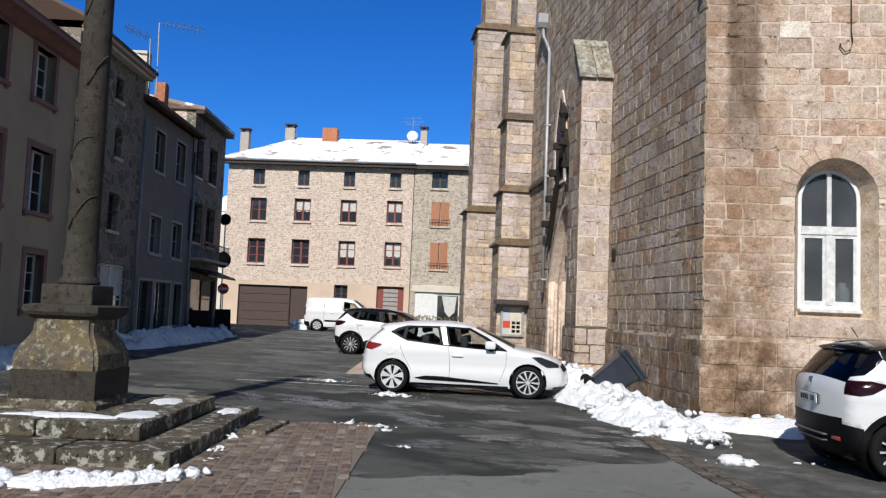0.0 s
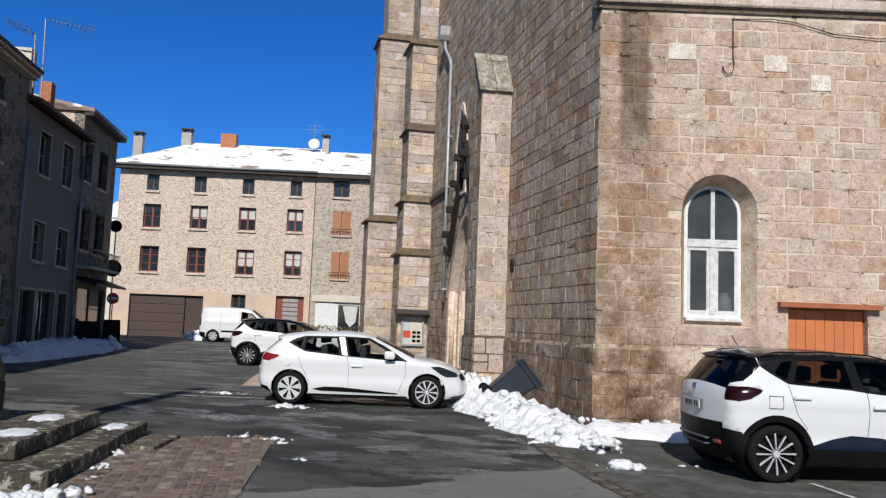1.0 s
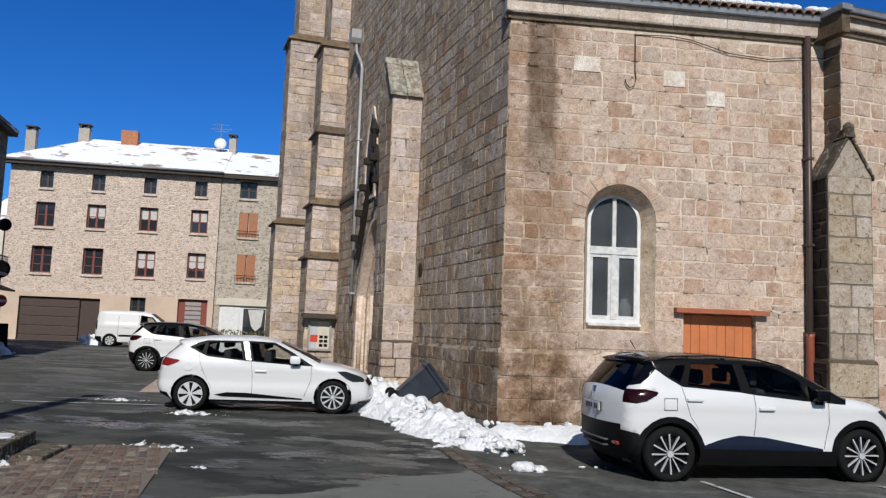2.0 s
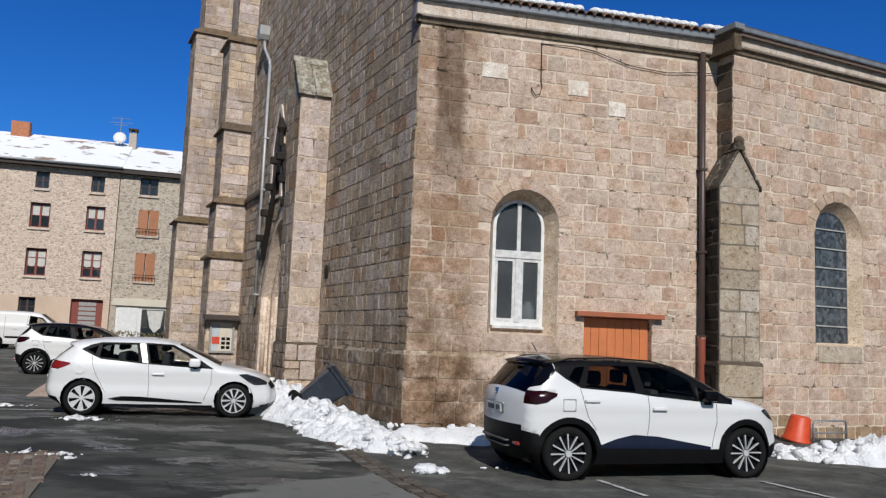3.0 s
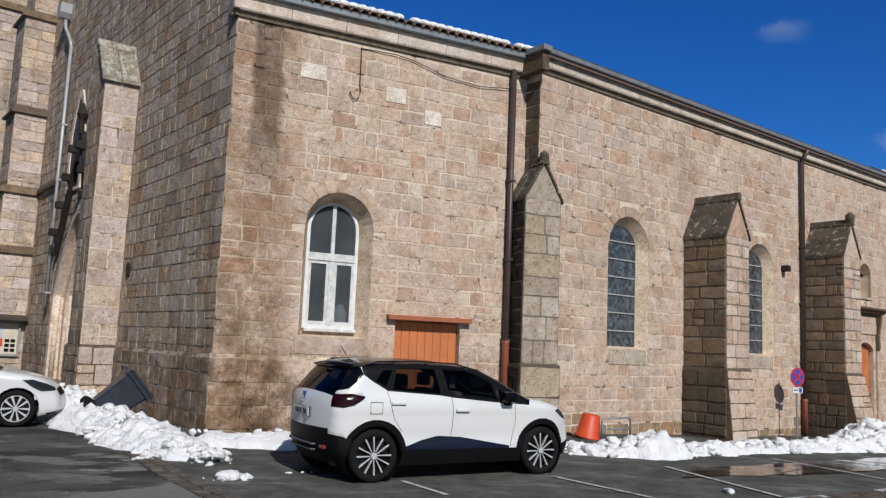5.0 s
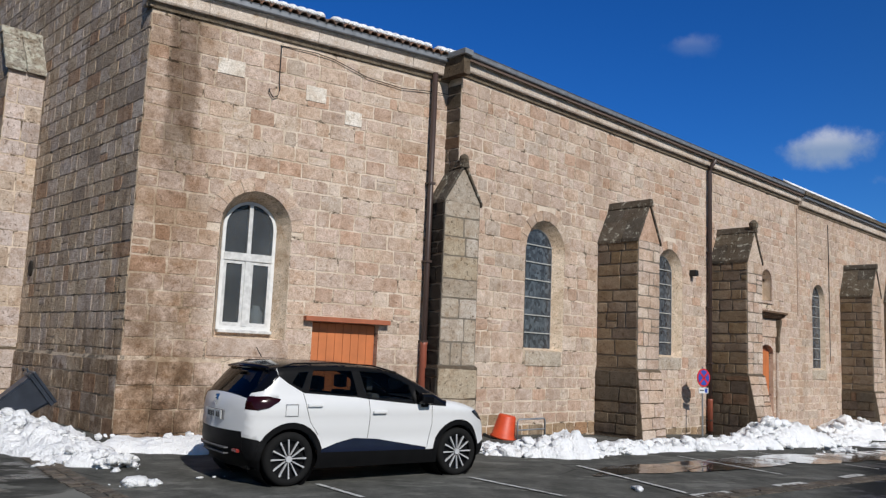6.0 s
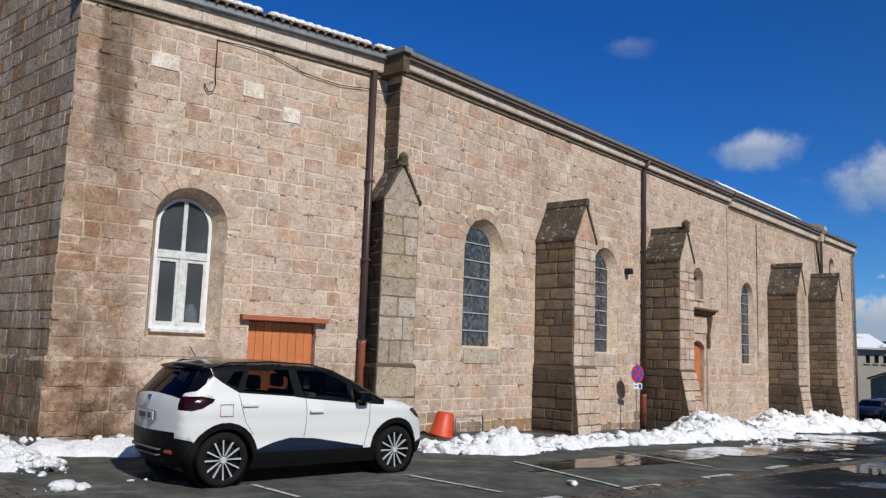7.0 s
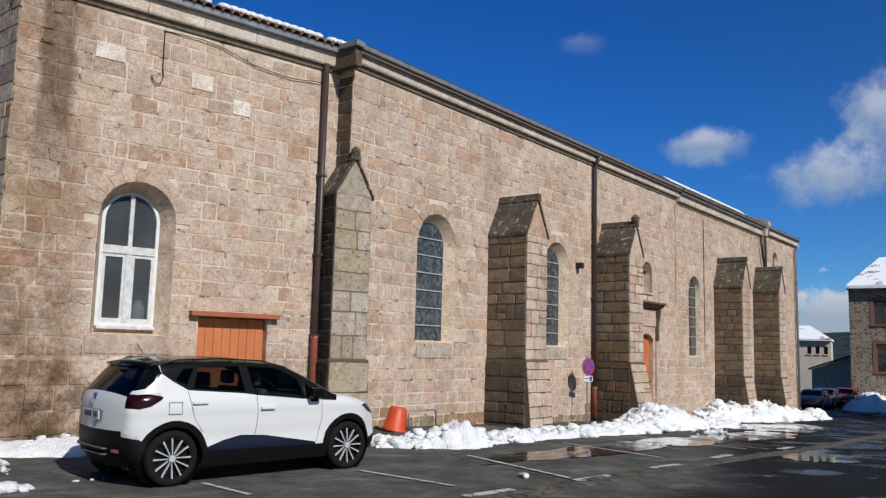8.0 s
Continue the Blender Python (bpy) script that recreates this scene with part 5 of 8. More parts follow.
def car(name, label, spec, m, group=""):
    """spec: outline (top silhouette from rear foot to front foot, each with the strip material of the piece after it), width, wheels,
    regions (part, material, polygon in side view, outward offset)."""
    c = thing(name, label, "car" if name != "panel_van" else "van", m, group)
    top = [(x, z) for x, z, _ in spec["outline"]]
    strip = [k for *_, k in spec["outline"]]
    hw, xr, xf, r = spec["half"], spec["rear"], spec["front"], spec["r"]
    length = max(x for x, _ in top)
    arch_r = r + 0.05
    z_low = spec.get("low", 0.20)

    def arc(cx, n=12):
        h = z_low - r
        a0 = math.asin(h / arch_r)
        return [(cx + arch_r * math.cos(math.pi + (-a0) - 0 + (k / n) * -(math.pi - 2 * a0 * 1) if False else a0 + (math.pi - 2 * a0) * k / n), r + arch_r * math.sin(a0 + (math.pi - 2 * a0) * k / n)) for k in range(n + 1)]
    bottom = arc(xf) + arc(xr)
    outline = top + bottom

    def half_at(x, z):
        w = hw
        w -= hw * 0.20 * max(0.0, 1 - x / 0.55) ** 2
        w -= hw * 0.30 * max(0.0, (x - (length - 0.85)) / 0.85) ** 2.2
        belt = spec["belt"]
        if z > belt:
            w -= (z - belt) * spec.get("tumble", 0.32) + 0.02 * min(1, (z - belt) / 0.06)
        w -= 0.05 * max(0.0, (0.5 - z) / 0.3) ** 2
        w += 0.012 * math.exp(-((z - belt + 0.12) / 0.05) ** 2) - 0.015 * math.exp(-((z - 0.55) / 0.10) ** 2)
        d = min(seg_dist(x, z, a, b) for a, b in zip(top, top[1:]))
        rr = spec.get("round", 0.11)
        if d < rr:
            w -= rr * (1 - math.sqrt(max(0.0, 1 - (1 - d / rr) ** 2)))
        return w
    pts, edges = [], []

    def loop(poly, closed=True):
        k = len(pts)
        fine = []
        n = len(poly)
        for i in range(n if closed else n - 1):
            a, b = poly[i], poly[(i + 1) % n]
            q = max(1, int(math.hypot(b[0] - a[0], b[1] - a[1]) / 0.09))
            fine += [(a[0] + (b[0] - a[0]) * j / q, a[1] + (b[1] - a[1]) * j / q) for j in range(q)]
        pts.extend(Vector(p) for p in fine)
        edges.extend((k + i, k + (i + 1) % len(fine)) for i in range(len(fine)))
    loop(outline)
    for _, _, poly, _ in spec["regions"]:
        loop(poly)
    zmax = max(z for _, z in top)
    step = 0.055
    for i in range(int(length / step)):
        for j in range(int(zmax / step)):
            x, z = (i + 0.5 + 0.5 * (j % 2)) * step, (j + 0.5) * step
            if inside(outline, x, z) and min(seg_dist(x, z, a, b) for a, b in zip(top, top[1:])) > 0.02:
                pts.append(Vector((x, z)))
    for d in (0.012, 0.03, 0.055, 0.085):
        for (a, b) in zip(top, top[1:]):
            ex, ez = b[0] - a[0], b[1] - a[1]
            q = max(1, int(math.hypot(ex, ez) / 0.07))
            for j in range(q):
                t = (j + 0.5) / q
                L = math.hypot(ex, ez)
                p = (a[0] + ex * t + ez / L * d, a[1] + ez * t - ex / L * d)
                if inside(outline, *p):
                    pts.append(Vector(p))
    cv, _, cf, *_ = geometry.delaunay_2d_cdt(pts, edges, [], 0, 1e-5)
    groups = {}
    for f in cf:
        x = sum(cv[i][0] for i in f) / 3
        z = sum(cv[i][1] for i in f) / 3
        if not inside(outline, x, z):
            continue
        for k, (pn, mt, poly, off) in enumerate(spec["regions"]):
            if inside(poly, x, z):
                groups.setdefault(k, []).append(f)
                break
        else:
            groups.setdefault(-1, []).append(f)
    bms = {}

    def target(pn, mt):
        return bms.setdefault((pn, mt.name), (bmesh.new(), mt, {}))
    lining = target("lining", M_seat)
    for k, faces in groups.items():
        if k >= 0 and ("window" in spec["regions"][k][0] and "trim" not in spec["regions"][k][0]):
            continue
        for side in (1, -1):
            bm, _, seen = lining
            for f in faces:
                if max(cv[i][1] for i in f) < 0.45:
                    continue
                vs = []
                for i in f:
                    if (side, i) not in seen:
                        x, z = cv[i]
                        seen[(side, i)] = bm.verts.new((x, side * max(0.05, half_at(x, z) - 0.03), z - 0.01))
                    vs.append(seen[(side, i)])
                bm.faces.new(vs)
    for k, faces in groups.items():
        pn, mt, _, off = spec["regions"][k] if k >= 0 else ("body", spec["paint"], None, 0.0)
        for side in (1, -1):
            single = pn not in ("body", "roof", "lining")
            bm, _, seen = target(pn + ("|%d|%d" % (k, side) if single else ""), mt)
            for f in faces:
                vs = []
                for i in f:
                    key = (side, i)
                    if key not in seen:
                        x, z = cv[i]
                        seen[key] = bm.verts.new((x, side * (half_at(x, z) + off), z))
                    vs.append(seen[key])
                bm.faces.new(vs if side < 0 else vs[::-1])
    ny = 10
    cols = []
    for i, (x, z) in enumerate(top):
        a, b = top[max(i - 1, 0)], top[min(i + 1, len(top) - 1)]
        ex, ez = b[0] - a[0], b[1] - a[1]
        L = math.hypot(ex, ez)
        nx, nz = -ez / L, ex / L
        bulge = 0.035 + 0.10 * max(0.0, abs(nx) - 0.35)
        w = half_at(x, z)
        cols.append([(x + nx * bulge * (1 - (2 * k / ny - 1) ** 2), w * (2 * k / ny - 1), z + nz * bulge * (1 - (2 * k / ny - 1) ** 2)) for k in range(ny + 1)])
    for i in range(len(top) - 1):
        pn, mt = strip[i]
        bm, _, seen = target(pn, mt)
        for k in range(ny):
            vs = []
            for key, p in (((i, k), cols[i][k]), ((i, k + 1), cols[i][k + 1]), ((i + 1, k + 1), cols[i + 1][k + 1]), ((i + 1, k), cols[i + 1][k])):
                kk = ("s", *key)
                if kk not in seen:
                    seen[kk] = bm.verts.new(p)
                vs.append(seen[kk])
            bm.faces.new(vs)
    for (pn, _), (bm, mt, _) in bms.items():
        bmesh.ops.remove_doubles(bm, verts=bm.verts, dist=0.002)
        part(pn.split("|")[0], bm, mt, c, spec.get("labels", {}).get(pn.split("|")[0], ""), None, True)
    # floor pan, seats
    part("floor_pan", box_bm(0.25, length - 0.3, -hw + 0.22, hw - 0.22, 0.20, 0.34), M_cladding, c)
    part("dashboard", box_bm(spec["dash"], spec["dash"] + 0.45, -hw + 0.16, hw - 0.16, 0.55, spec["belt"] - 0.03, bevel=0.05), M_seat, c)
    for sx in spec["seats"]:
        for sy in (-0.36, 0.36):
            st = part("seat", box_bm(sx, sx + 0.14, sy - 0.24, sy + 0.24, 0.5, 1.12, bevel=0.05), M_seat, c)
            part("headrest", box_bm(sx - 0.02, sx + 0.09, sy - 0.13, sy + 0.13, 1.15, 1.34, bevel=0.045), M_seat, st)
    for cx in (xr, xf):
        for side in (1, -1):
            wheel(c, cx, side * (hw - 0.11), r, 0.20, spec["wheel"] if cx == xr else spec.get("front_wheel", spec["wheel"]), side)
            w = part("wheel_well", tube_bm([(cx, side * (hw - 0.50), r), (cx, side * (hw - 0.06), r)], arch_r + 0.004, 20, False), M_cladding, c)
    # mirrors, handles, plates
    for side in (1, -1):
        mx, mz = spec["mirror"]
        y = half_at(mx, mz)
        mir = part("mirror", box_bm(mx - 0.10, mx + 0.10, side * (y + 0.06) - 0.09, side * (y + 0.06) + 0.09, mz, mz + 0.15, bevel=0.045), spec["mirror_paint"], c)
        part("mirror_foot", box_bm(mx - 0.03, mx + 0.05, side * y - 0.06, side * y + 0.06, mz - 0.04, mz + 0.03), M_cladding, mir)
        for hx, hz in spec["handles"]:
            y = half_at(hx, hz)
            part("door_handle", box_bm(hx - 0.105, hx + 0.105, side * (y + 0.016) - 0.018, side * (y + 0.016) + 0.018, hz - 0.019, hz + 0.019, bevel=0.012), spec["paint"], c)
    if spec.get("plate"):
        px, pz, lean = spec["plate"]
        pl = part("number_plate", box_bm(-0.006, 0.006, -0.26, 0.26, -0.055, 0.055, bevel=0.003), M_plate, c, "", pose(px, 0, pz, 0, lean, 0))
        for k in range(7):
            if k not in (2,):
                part("plate_mark", box_bm(-0.010, -0.005, -0.20 + k * 0.058, -0.165 + k * 0.058, -0.032, 0.032), M_plateink, pl)
    for pn, bm, mt in spec.get("extras", lambda h: [])(half_at):
        part(pn, bm, mt, c)
    return c


def circle(cx, cz, r, n=26):
    return [(cx + r * math.cos(2 * math.pi * k / n), cz + r * math.sin(2 * math.pi * k / n)) for k in range(n)]


def seam(pts, w=0.006):
    """A thin closed strip along a polyline, for panel gaps."""
    return [(x - w, z) for x, z in pts] + [(x + w, z) for x, z in reversed(pts)]


def suv_spec(roof=M_carblack):
    B, R = ("body", M_carwhite), ("roof", roof)
    K, K2 = ("rear_bumper", M_cladding), ("front_bumper", M_cladding)
    G, S = ("rear_window", M_darkglass), ("windscreen", M_carglass)
    return dict(
        outline=[(0.28, 0.24, K), (0.19, 0.33, K), (0.15, 0.45, K), (0.14, 0.58, K), (0.135, 0.66, B), (0.14, 0.78, B), (0.145, 0.90, B), (0.155, 1.00, B), (0.175, 1.06, G), (0.30, 1.21, G), (0.44, 1.375, R),
                 (0.47, 1.405, R), (0.41, 1.425, R), (0.49, 1.452, R), (0.66, 1.480, R), (0.95, 1.502, R), (1.35, 1.506, R), (1.75, 1.495, R), (2.10, 1.462, R), (2.34, 1.415, S), (2.60, 1.305, S), (2.86, 1.175, S), (3.08, 1.055, R), (3.15, 1.035, B),
                 (3.45, 0.995, B), (3.68, 0.930, B), (3.83, 0.845, B), (3.92, 0.745, ("grille", M_cladding)), (3.975, 0.63, B), (4.0, 0.52, K2), (4.0, 0.42, K2), (3.97, 0.30, K2), (3.89, 0.22, K2), (3.75, 0.20, K2)],
        half=0.885, rear=0.70, front=3.306, r=0.330, belt=1.03, tumble=0.25, paint=M_carwhite, wheel="spokes", dash=2.65, seats=(1.25, 2.0), mirror=(2.66, 1.00), mirror_paint=M_carblack, handles=[(1.00, 0.985), (1.96, 0.895)], plate=(0.022, 0.83, -3),
        labels={"roof": "glossy black roof", "rear_bumper": "black plastic bumper", "front_bumper": "black plastic bumper", "cladding": "black plastic wheel arch and sill", "side_strip": "dark blue door strip", "tail_lamp": "dark red tail lamp", "body": "white painted body"},
        regions=[("quarter_window", M_darkglass, [(0.70, 1.255), (0.84, 1.185), (0.945, 1.405), (0.80, 1.39)], -0.004),
                 ("side_window", M_darkglass, [(0.93, 1.155), (1.64, 1.105), (1.57, 1.425), (1.01, 1.42)], -0.004),
                 ("door_window", M_carglass, [(1.78, 1.09), (2.52, 1.03), (2.46, 1.25), (2.36, 1.30), (2.08, 1.41), (1.69, 1.425)], -0.004),
                 ("mirror_window", M_carglass, [(2.56, 1.028), (2.80, 1.01), (2.56, 1.20)], -0.004),
                 ("tail_lamp", M_redlamp, [(0.03, 1.045), (0.05, 0.965), (0.12, 0.930), (0.25, 0.925), (0.38, 0.955), (0.51, 1.035), (0.53, 1.065), (0.38, 1.095), (0.14, 1.085)], 0.012),
                 ("roof", roof, [(0.02, 1.10), (0.20, 1.115), (0.33, 1.155), (0.43, 1.235), (0.53, 1.335), (0.50, 1.47), (0.30, 1.60), (-0.1, 1.60), (-0.1, 1.10)], 0.0),
                 ("window_trim", M_cladding, [(0.53, 1.335), (0.66, 1.245), (0.86, 1.135), (1.62, 1.085), (1.80, 1.06), (2.48, 1.00), (3.06, 0.965), (2.74, 1.185), (2.36, 1.385), (1.8, 1.470), (1.0, 1.475), (0.52, 1.43)], 0.0),
                 ("headlamp", M_headlamp, [(3.56, 0.885), (3.72, 0.785), (3.93, 0.715), (3.90, 0.785), (3.79, 0.860), (3.66, 0.905)], 0.006),
                 ("panel_gap", M_cladding, seam([(1.80, 0.56), (1.82, 0.80), (1.80, 1.06)], 0.0035), 0.001),
                 ("panel_gap", M_cladding, seam([(1.07, 0.62), (0.95, 0.78), (0.89, 0.95), (0.85, 1.13)], 0.0035), 0.001),
                 ("panel_gap", M_cladding, seam([(2.76, 0.41), (2.83, 0.72), (2.82, 0.975)], 0.0035), 0.001),
                 ("side_strip", M_darkblue, [(1.12, 0.435), (1.36, 0.515), (1.60, 0.565), (1.95, 0.545), (2.74, 0.415), (2.74, 0.385), (1.12, 0.40)], 0.006),
                 ("cladding", M_cladding, circle(0.70, 0.335, 0.445), 0.014), ("cladding", M_cladding, circle(3.306, 0.335, 0.445), 0.014),
                 ("cladding", M_cladding, [(1.0, 0.1), (1.0, 0.43), (1.12, 0.40), (2.74, 0.385), (2.95, 0.385), (2.95, 0.1)], 0.012),
                 ("bumper_end", M_cladding, [(-0.1, 0.1), (-0.1, 0.67), (0.03, 0.665), (0.12, 0.60), (0.30, 0.565), (0.42, 0.1)], 0.008),
                 ("bumper_end", M_cladding, [(3.66, 0.1), (3.72, 0.40), (3.92, 0.45), (4.3, 0.46), (4.3, 0.1)], 0.006),
                 ("roof", roof, [(0.52, 1.43), (1.0, 1.475), (1.8, 1.470), (2.36, 1.385), (2.74, 1.185), (3.06, 0.965), (3.10, 1.03), (3.2, 1.05), (3.2, 1.8), (0.2, 1.8), (0.2, 1.44)], 0.0)],
        extras=lambda h: [("antenna", tube_bm([(0.62, 0, 1.56), (0.54, 0, 1.68)], 0.006, 6), M_cladding), ("emblem", prism_bm([(-0.045, 1.00), (0, 0.925), (0.045, 1.00), (0, 1.075)], 0.035, 0.09, "x"), M_chrome),
                          ("plate_recess", box_bm(0.036, 0.13, -0.275, 0.275, 0.768, 0.892, bevel=0.01), M_greytrim), ("skid_plate", box_bm(0.035, 0.17, -0.40, 0.40, 0.43, 0.448, bevel=0.008), M_greytrim),
                          ("skid_plate", box_bm(0.045, 0.17, -0.36, 0.36, 0.36, 0.376, bevel=0.007), M_greytrim), ("wiper", tube_bm([(0.165, 0.02, 1.10), (0.21, -0.34, 1.12)], 0.010, 6), M_cladding),
                          ("brake_lamp", box_bm(0.265, 0.31, -0.14, 0.14, 1.435, 1.452), M_redlamp)]
        + [("reflector", box_bm(0.105, 0.19, y - 0.08, y + 0.08, 0.40, 0.445, bevel=0.012), M_reflector) for y in (-0.54, 0.54)]
        + [("fuel_flap", wall_bm(rect(0.60, 0.77, 0.855, 1.0), [rect(0.603, 0.767, 0.858, 0.997)], y - 0.003, y + 0.003), M_cladding) for y in (-h(0.68, 0.92) - 0.001,)]
        + [("roof_trim", tube_bm([(0.48, y, 1.42), (0.75, y, 1.50), (1.3, y, 1.52), (1.9, y, 1.50), (2.3, y, 1.415)], 0.010, 6), M_cladding) for y in (-h(1.3, 1.475), h(1.3, 1.475))])


def hatch_spec(body=M_carwhite):
    B = ("body", body)
    G, S = ("rear_window", M_darkglass), ("windscreen", M_carglass)
    return dict(
        outline=[(0.20, 0.22, B), (0.06, 0.28, B), (0.0, 0.42, B), (0.01, 0.58, B), (0.04, 0.74, B), (0.07, 0.88, B), (0.12, 0.96, G), (0.26, 1.09, G), (0.40, 1.20, B), (0.33, 1.235, B), (0.50, 1.285, B), (0.85, 1.335, B), (1.25, 1.362, B), (1.65, 1.365, B),
                 (1.98, 1.335, B), (2.20, 1.285, S), (2.46, 1.165, S), (2.72, 1.04, S), (2.95, 0.925, B), (3.05, 0.905, B), (3.36, 0.860, B), (3.58, 0.800, B), (3.73, 0.715, B), (3.83, 0.62, ("grille", M_cladding)), (3.90, 0.51, B), (3.92, 0.41, B), (3.91, 0.30, B), (3.84, 0.20, B), (3.70, 0.18, B)],
        half=0.866, rear=0.63, front=3.22, r=0.305, belt=0.93, tumble=0.25, paint=body, wheel="cap", front_wheel="twin", dash=2.55, seats=(1.15, 1.9), mirror=(2.50, 0.905), mirror_paint=body, handles=[(1.88, 0.755)], plate=(-0.06, 0.62, -6), low=0.18,
        labels={"body": "white painted body", "tail_lamp": "red tail lamp"},
        regions=[("quarter_window", M_darkglass, [(0.66, 1.155), (0.80, 1.075), (0.84, 1.235)], -0.004),
                 ("side_window", M_carglass, [(0.87, 1.045), (0.92, 1.025), (1.54, 0.965), (1.47, 1.270), (0.90, 1.255)], -0.004),
                 ("door_window", M_carglass, [(1.74, 0.945), (2.44, 0.912), (2.44, 1.045), (2.36, 1.105), (2.08, 1.255), (1.66, 1.272)], -0.004),
                 ("mirror_window", M_carglass, [(2.50, 0.91), (2.70, 0.905), (2.50, 1.02)], -0.004),
                 # silver patch paints a reflection onto the door pillar
                 ("pillar_trim", M_hubcap, [(1.60, 0.955), (1.70, 0.945), (1.62, 1.285), (1.52, 1.285)], 0.002),
                 ("window_trim", M_cladding, [(0.56, 1.155), (0.80, 1.035), (0.90, 0.995), (1.56, 0.935), (2.46, 0.882), (2.84, 0.870), (2.42, 1.13), (2.10, 1.285), (1.66, 1.302), (0.88, 1.288), (0.70, 1.235)], 0.0),
                 ("tail_lamp", M_brightlamp, [(0.03, 0.935), (0.04, 0.81), (0.20, 0.80), (0.30, 0.84), (0.41, 0.895), (0.39, 0.92), (0.12, 0.955)], 0.010),
                 ("headlamp", M_headlamp, [(3.28, 0.785), (3.45, 0.66), (3.58, 0.595), (3.80, 0.60), (3.82, 0.65), (3.66, 0.725), (3.44, 0.795)], 0.006),
                 ("panel_gap", M_cladding, seam([(1.73, 0.28), (1.73, 0.60), (1.70, 0.94)], 0.003), 0.001),
                 ("panel_gap", M_cladding, seam([(1.00, 0.42), (0.86, 0.68), (0.78, 0.85), (0.75, 1.05)], 0.003), 0.001),
                 ("panel_gap", M_cladding, seam([(2.68, 0.30), (2.80, 0.6), (2.80, 0.87)], 0.003), 0.001),
                 ("side_strip", M_cladding, [(1.06, 0.305), (1.28, 0.352), (1.62, 0.350), (2.66, 0.268), (2.66, 0.248), (1.2, 0.275)], 0.010),
                 ("skirt", M_cladding, [(0.95, 0.1), (0.95, 0.215), (2.85, 0.215), (2.85, 0.1)], 0.0),
                 ("lower_bumper", M_cladding, [(-0.1, 0.1), (-0.1, 0.36), (0.2, 0.32), (0.36, 0.1)], 0.0),
                 ("lower_bumper", M_cladding, [(3.66, 0.1), (3.70, 0.225), (4.2, 0.29), (4.2, 0.1)], 0.0)],
        extras=lambda h: [("emblem", prism_bm([(-0.04, 0.83), (0, 0.77), (0.04, 0.83), (0, 0.89)], -0.035, 0.02, "x"), M_chrome),
                          ("fuel_flap", prism_bm(circle(0.57, 0.80, 0.075, 20), -h(0.57, 0.80) - 0.003, -h(0.57, 0.80) + 0.01), body)])


def van_spec():
    B = ("body", M_carwhite)
    G, S = ("rear_window", M_carglass), ("windscreen", M_carglass)
    return dict(
        outline=[(0.12, 0.26, B), (0.0, 0.38, B), (0.0, 0.70, B), (0.03, 1.2, B), (0.10, 1.70, B), (0.20, 1.80, B), (0.8, 1.83, B), (1.7, 1.83, B), (2.45, 1.80, B), (2.72, 1.73, S), (3.10, 1.45, S), (3.45, 1.17, B), (3.85, 1.05, B), (4.15, 0.90, B), (4.32, 0.70, B), (4.38, 0.45, B), (4.33, 0.28, B), (4.1, 0.22, B)],
        half=0.90, rear=0.78, front=3.50, r=0.31, belt=1.15, tumble=0.16, paint=M_carwhite, wheel="cap", dash=2.95, seats=(2.2, 2.3), mirror=(2.95, 1.15), mirror_paint=M_cladding, handles=[(2.2, 1.0), (1.6, 1.0)], low=0.24,
        regions=[("door_window", M_carglass, [(2.25, 1.18), (3.15, 1.14), (2.75, 1.52), (2.28, 1.60)], -0.004),
                 ("window_trim", M_cladding, [(2.20, 1.14), (3.28, 1.10), (2.80, 1.57), (2.22, 1.65)], 0.0),
                 ("tail_lamp", M_redlamp, [(-0.05, 0.85), (0.12, 0.85), (0.12, 1.3), (-0.05, 1.3)], 0.006),
                 ("panel_gap", M_cladding, seam([(2.14, 0.35), (2.14, 1.65)], 0.006), 0.001), ("panel_gap", M_cladding, seam([(1.15, 0.45), (1.15, 1.6)], 0.006), 0.001),
                 ("side_strip", M_cladding, [(1.2, 0.52), (3.0, 0.52), (3.0, 0.62), (1.2, 0.62)], 0.008),
                 ("lower_bumper", M_cladding, [(-0.1, 0.1), (-0.1, 0.52), (0.35, 0.50), (0.4, 0.1)], 0.004), ("lower_bumper", M_cladding, [(3.9, 0.1), (3.9, 0.5), (4.5, 0.55), (4.5, 0.1)], 0.004)],
        extras=lambda h: [])


def car_at(rear_wheel, front_wheel, spec, side=-1):
    """Pose of a car whose near wheels (on its right side) stand at two points of the ground."""
    a, b = Vector(rear_wheel), Vector(front_wheel)
    way = (b - a).normalized()
    left = Vector((-way.y, way.x))
    origin = a - way * spec["rear"] - left * side * (spec["half"] - 0.11)
    mid = (a + b) / 2
    zr, zf = gz(*a), gz(*b)
    return Matrix.Translation((origin.x, origin.y, zr)) @ pose(0, 0, 0, 0, 0, math.degrees(math.atan2(way.y, way.x)))


SUV, HATCH, VAN = suv_spec(), hatch_spec(), van_spec()
car("crossover_car", "white crossover car with glossy black roof by the church wall", SUV, car_at((0.30, 10.45), (2.66, 11.52), SUV), "parked crossover cars")
car("hatchback_car", "white hatchback car parked nose to the snow bank", HATCH, car_at((-8.05, 13.58), (-5.71, 14.50), HATCH))

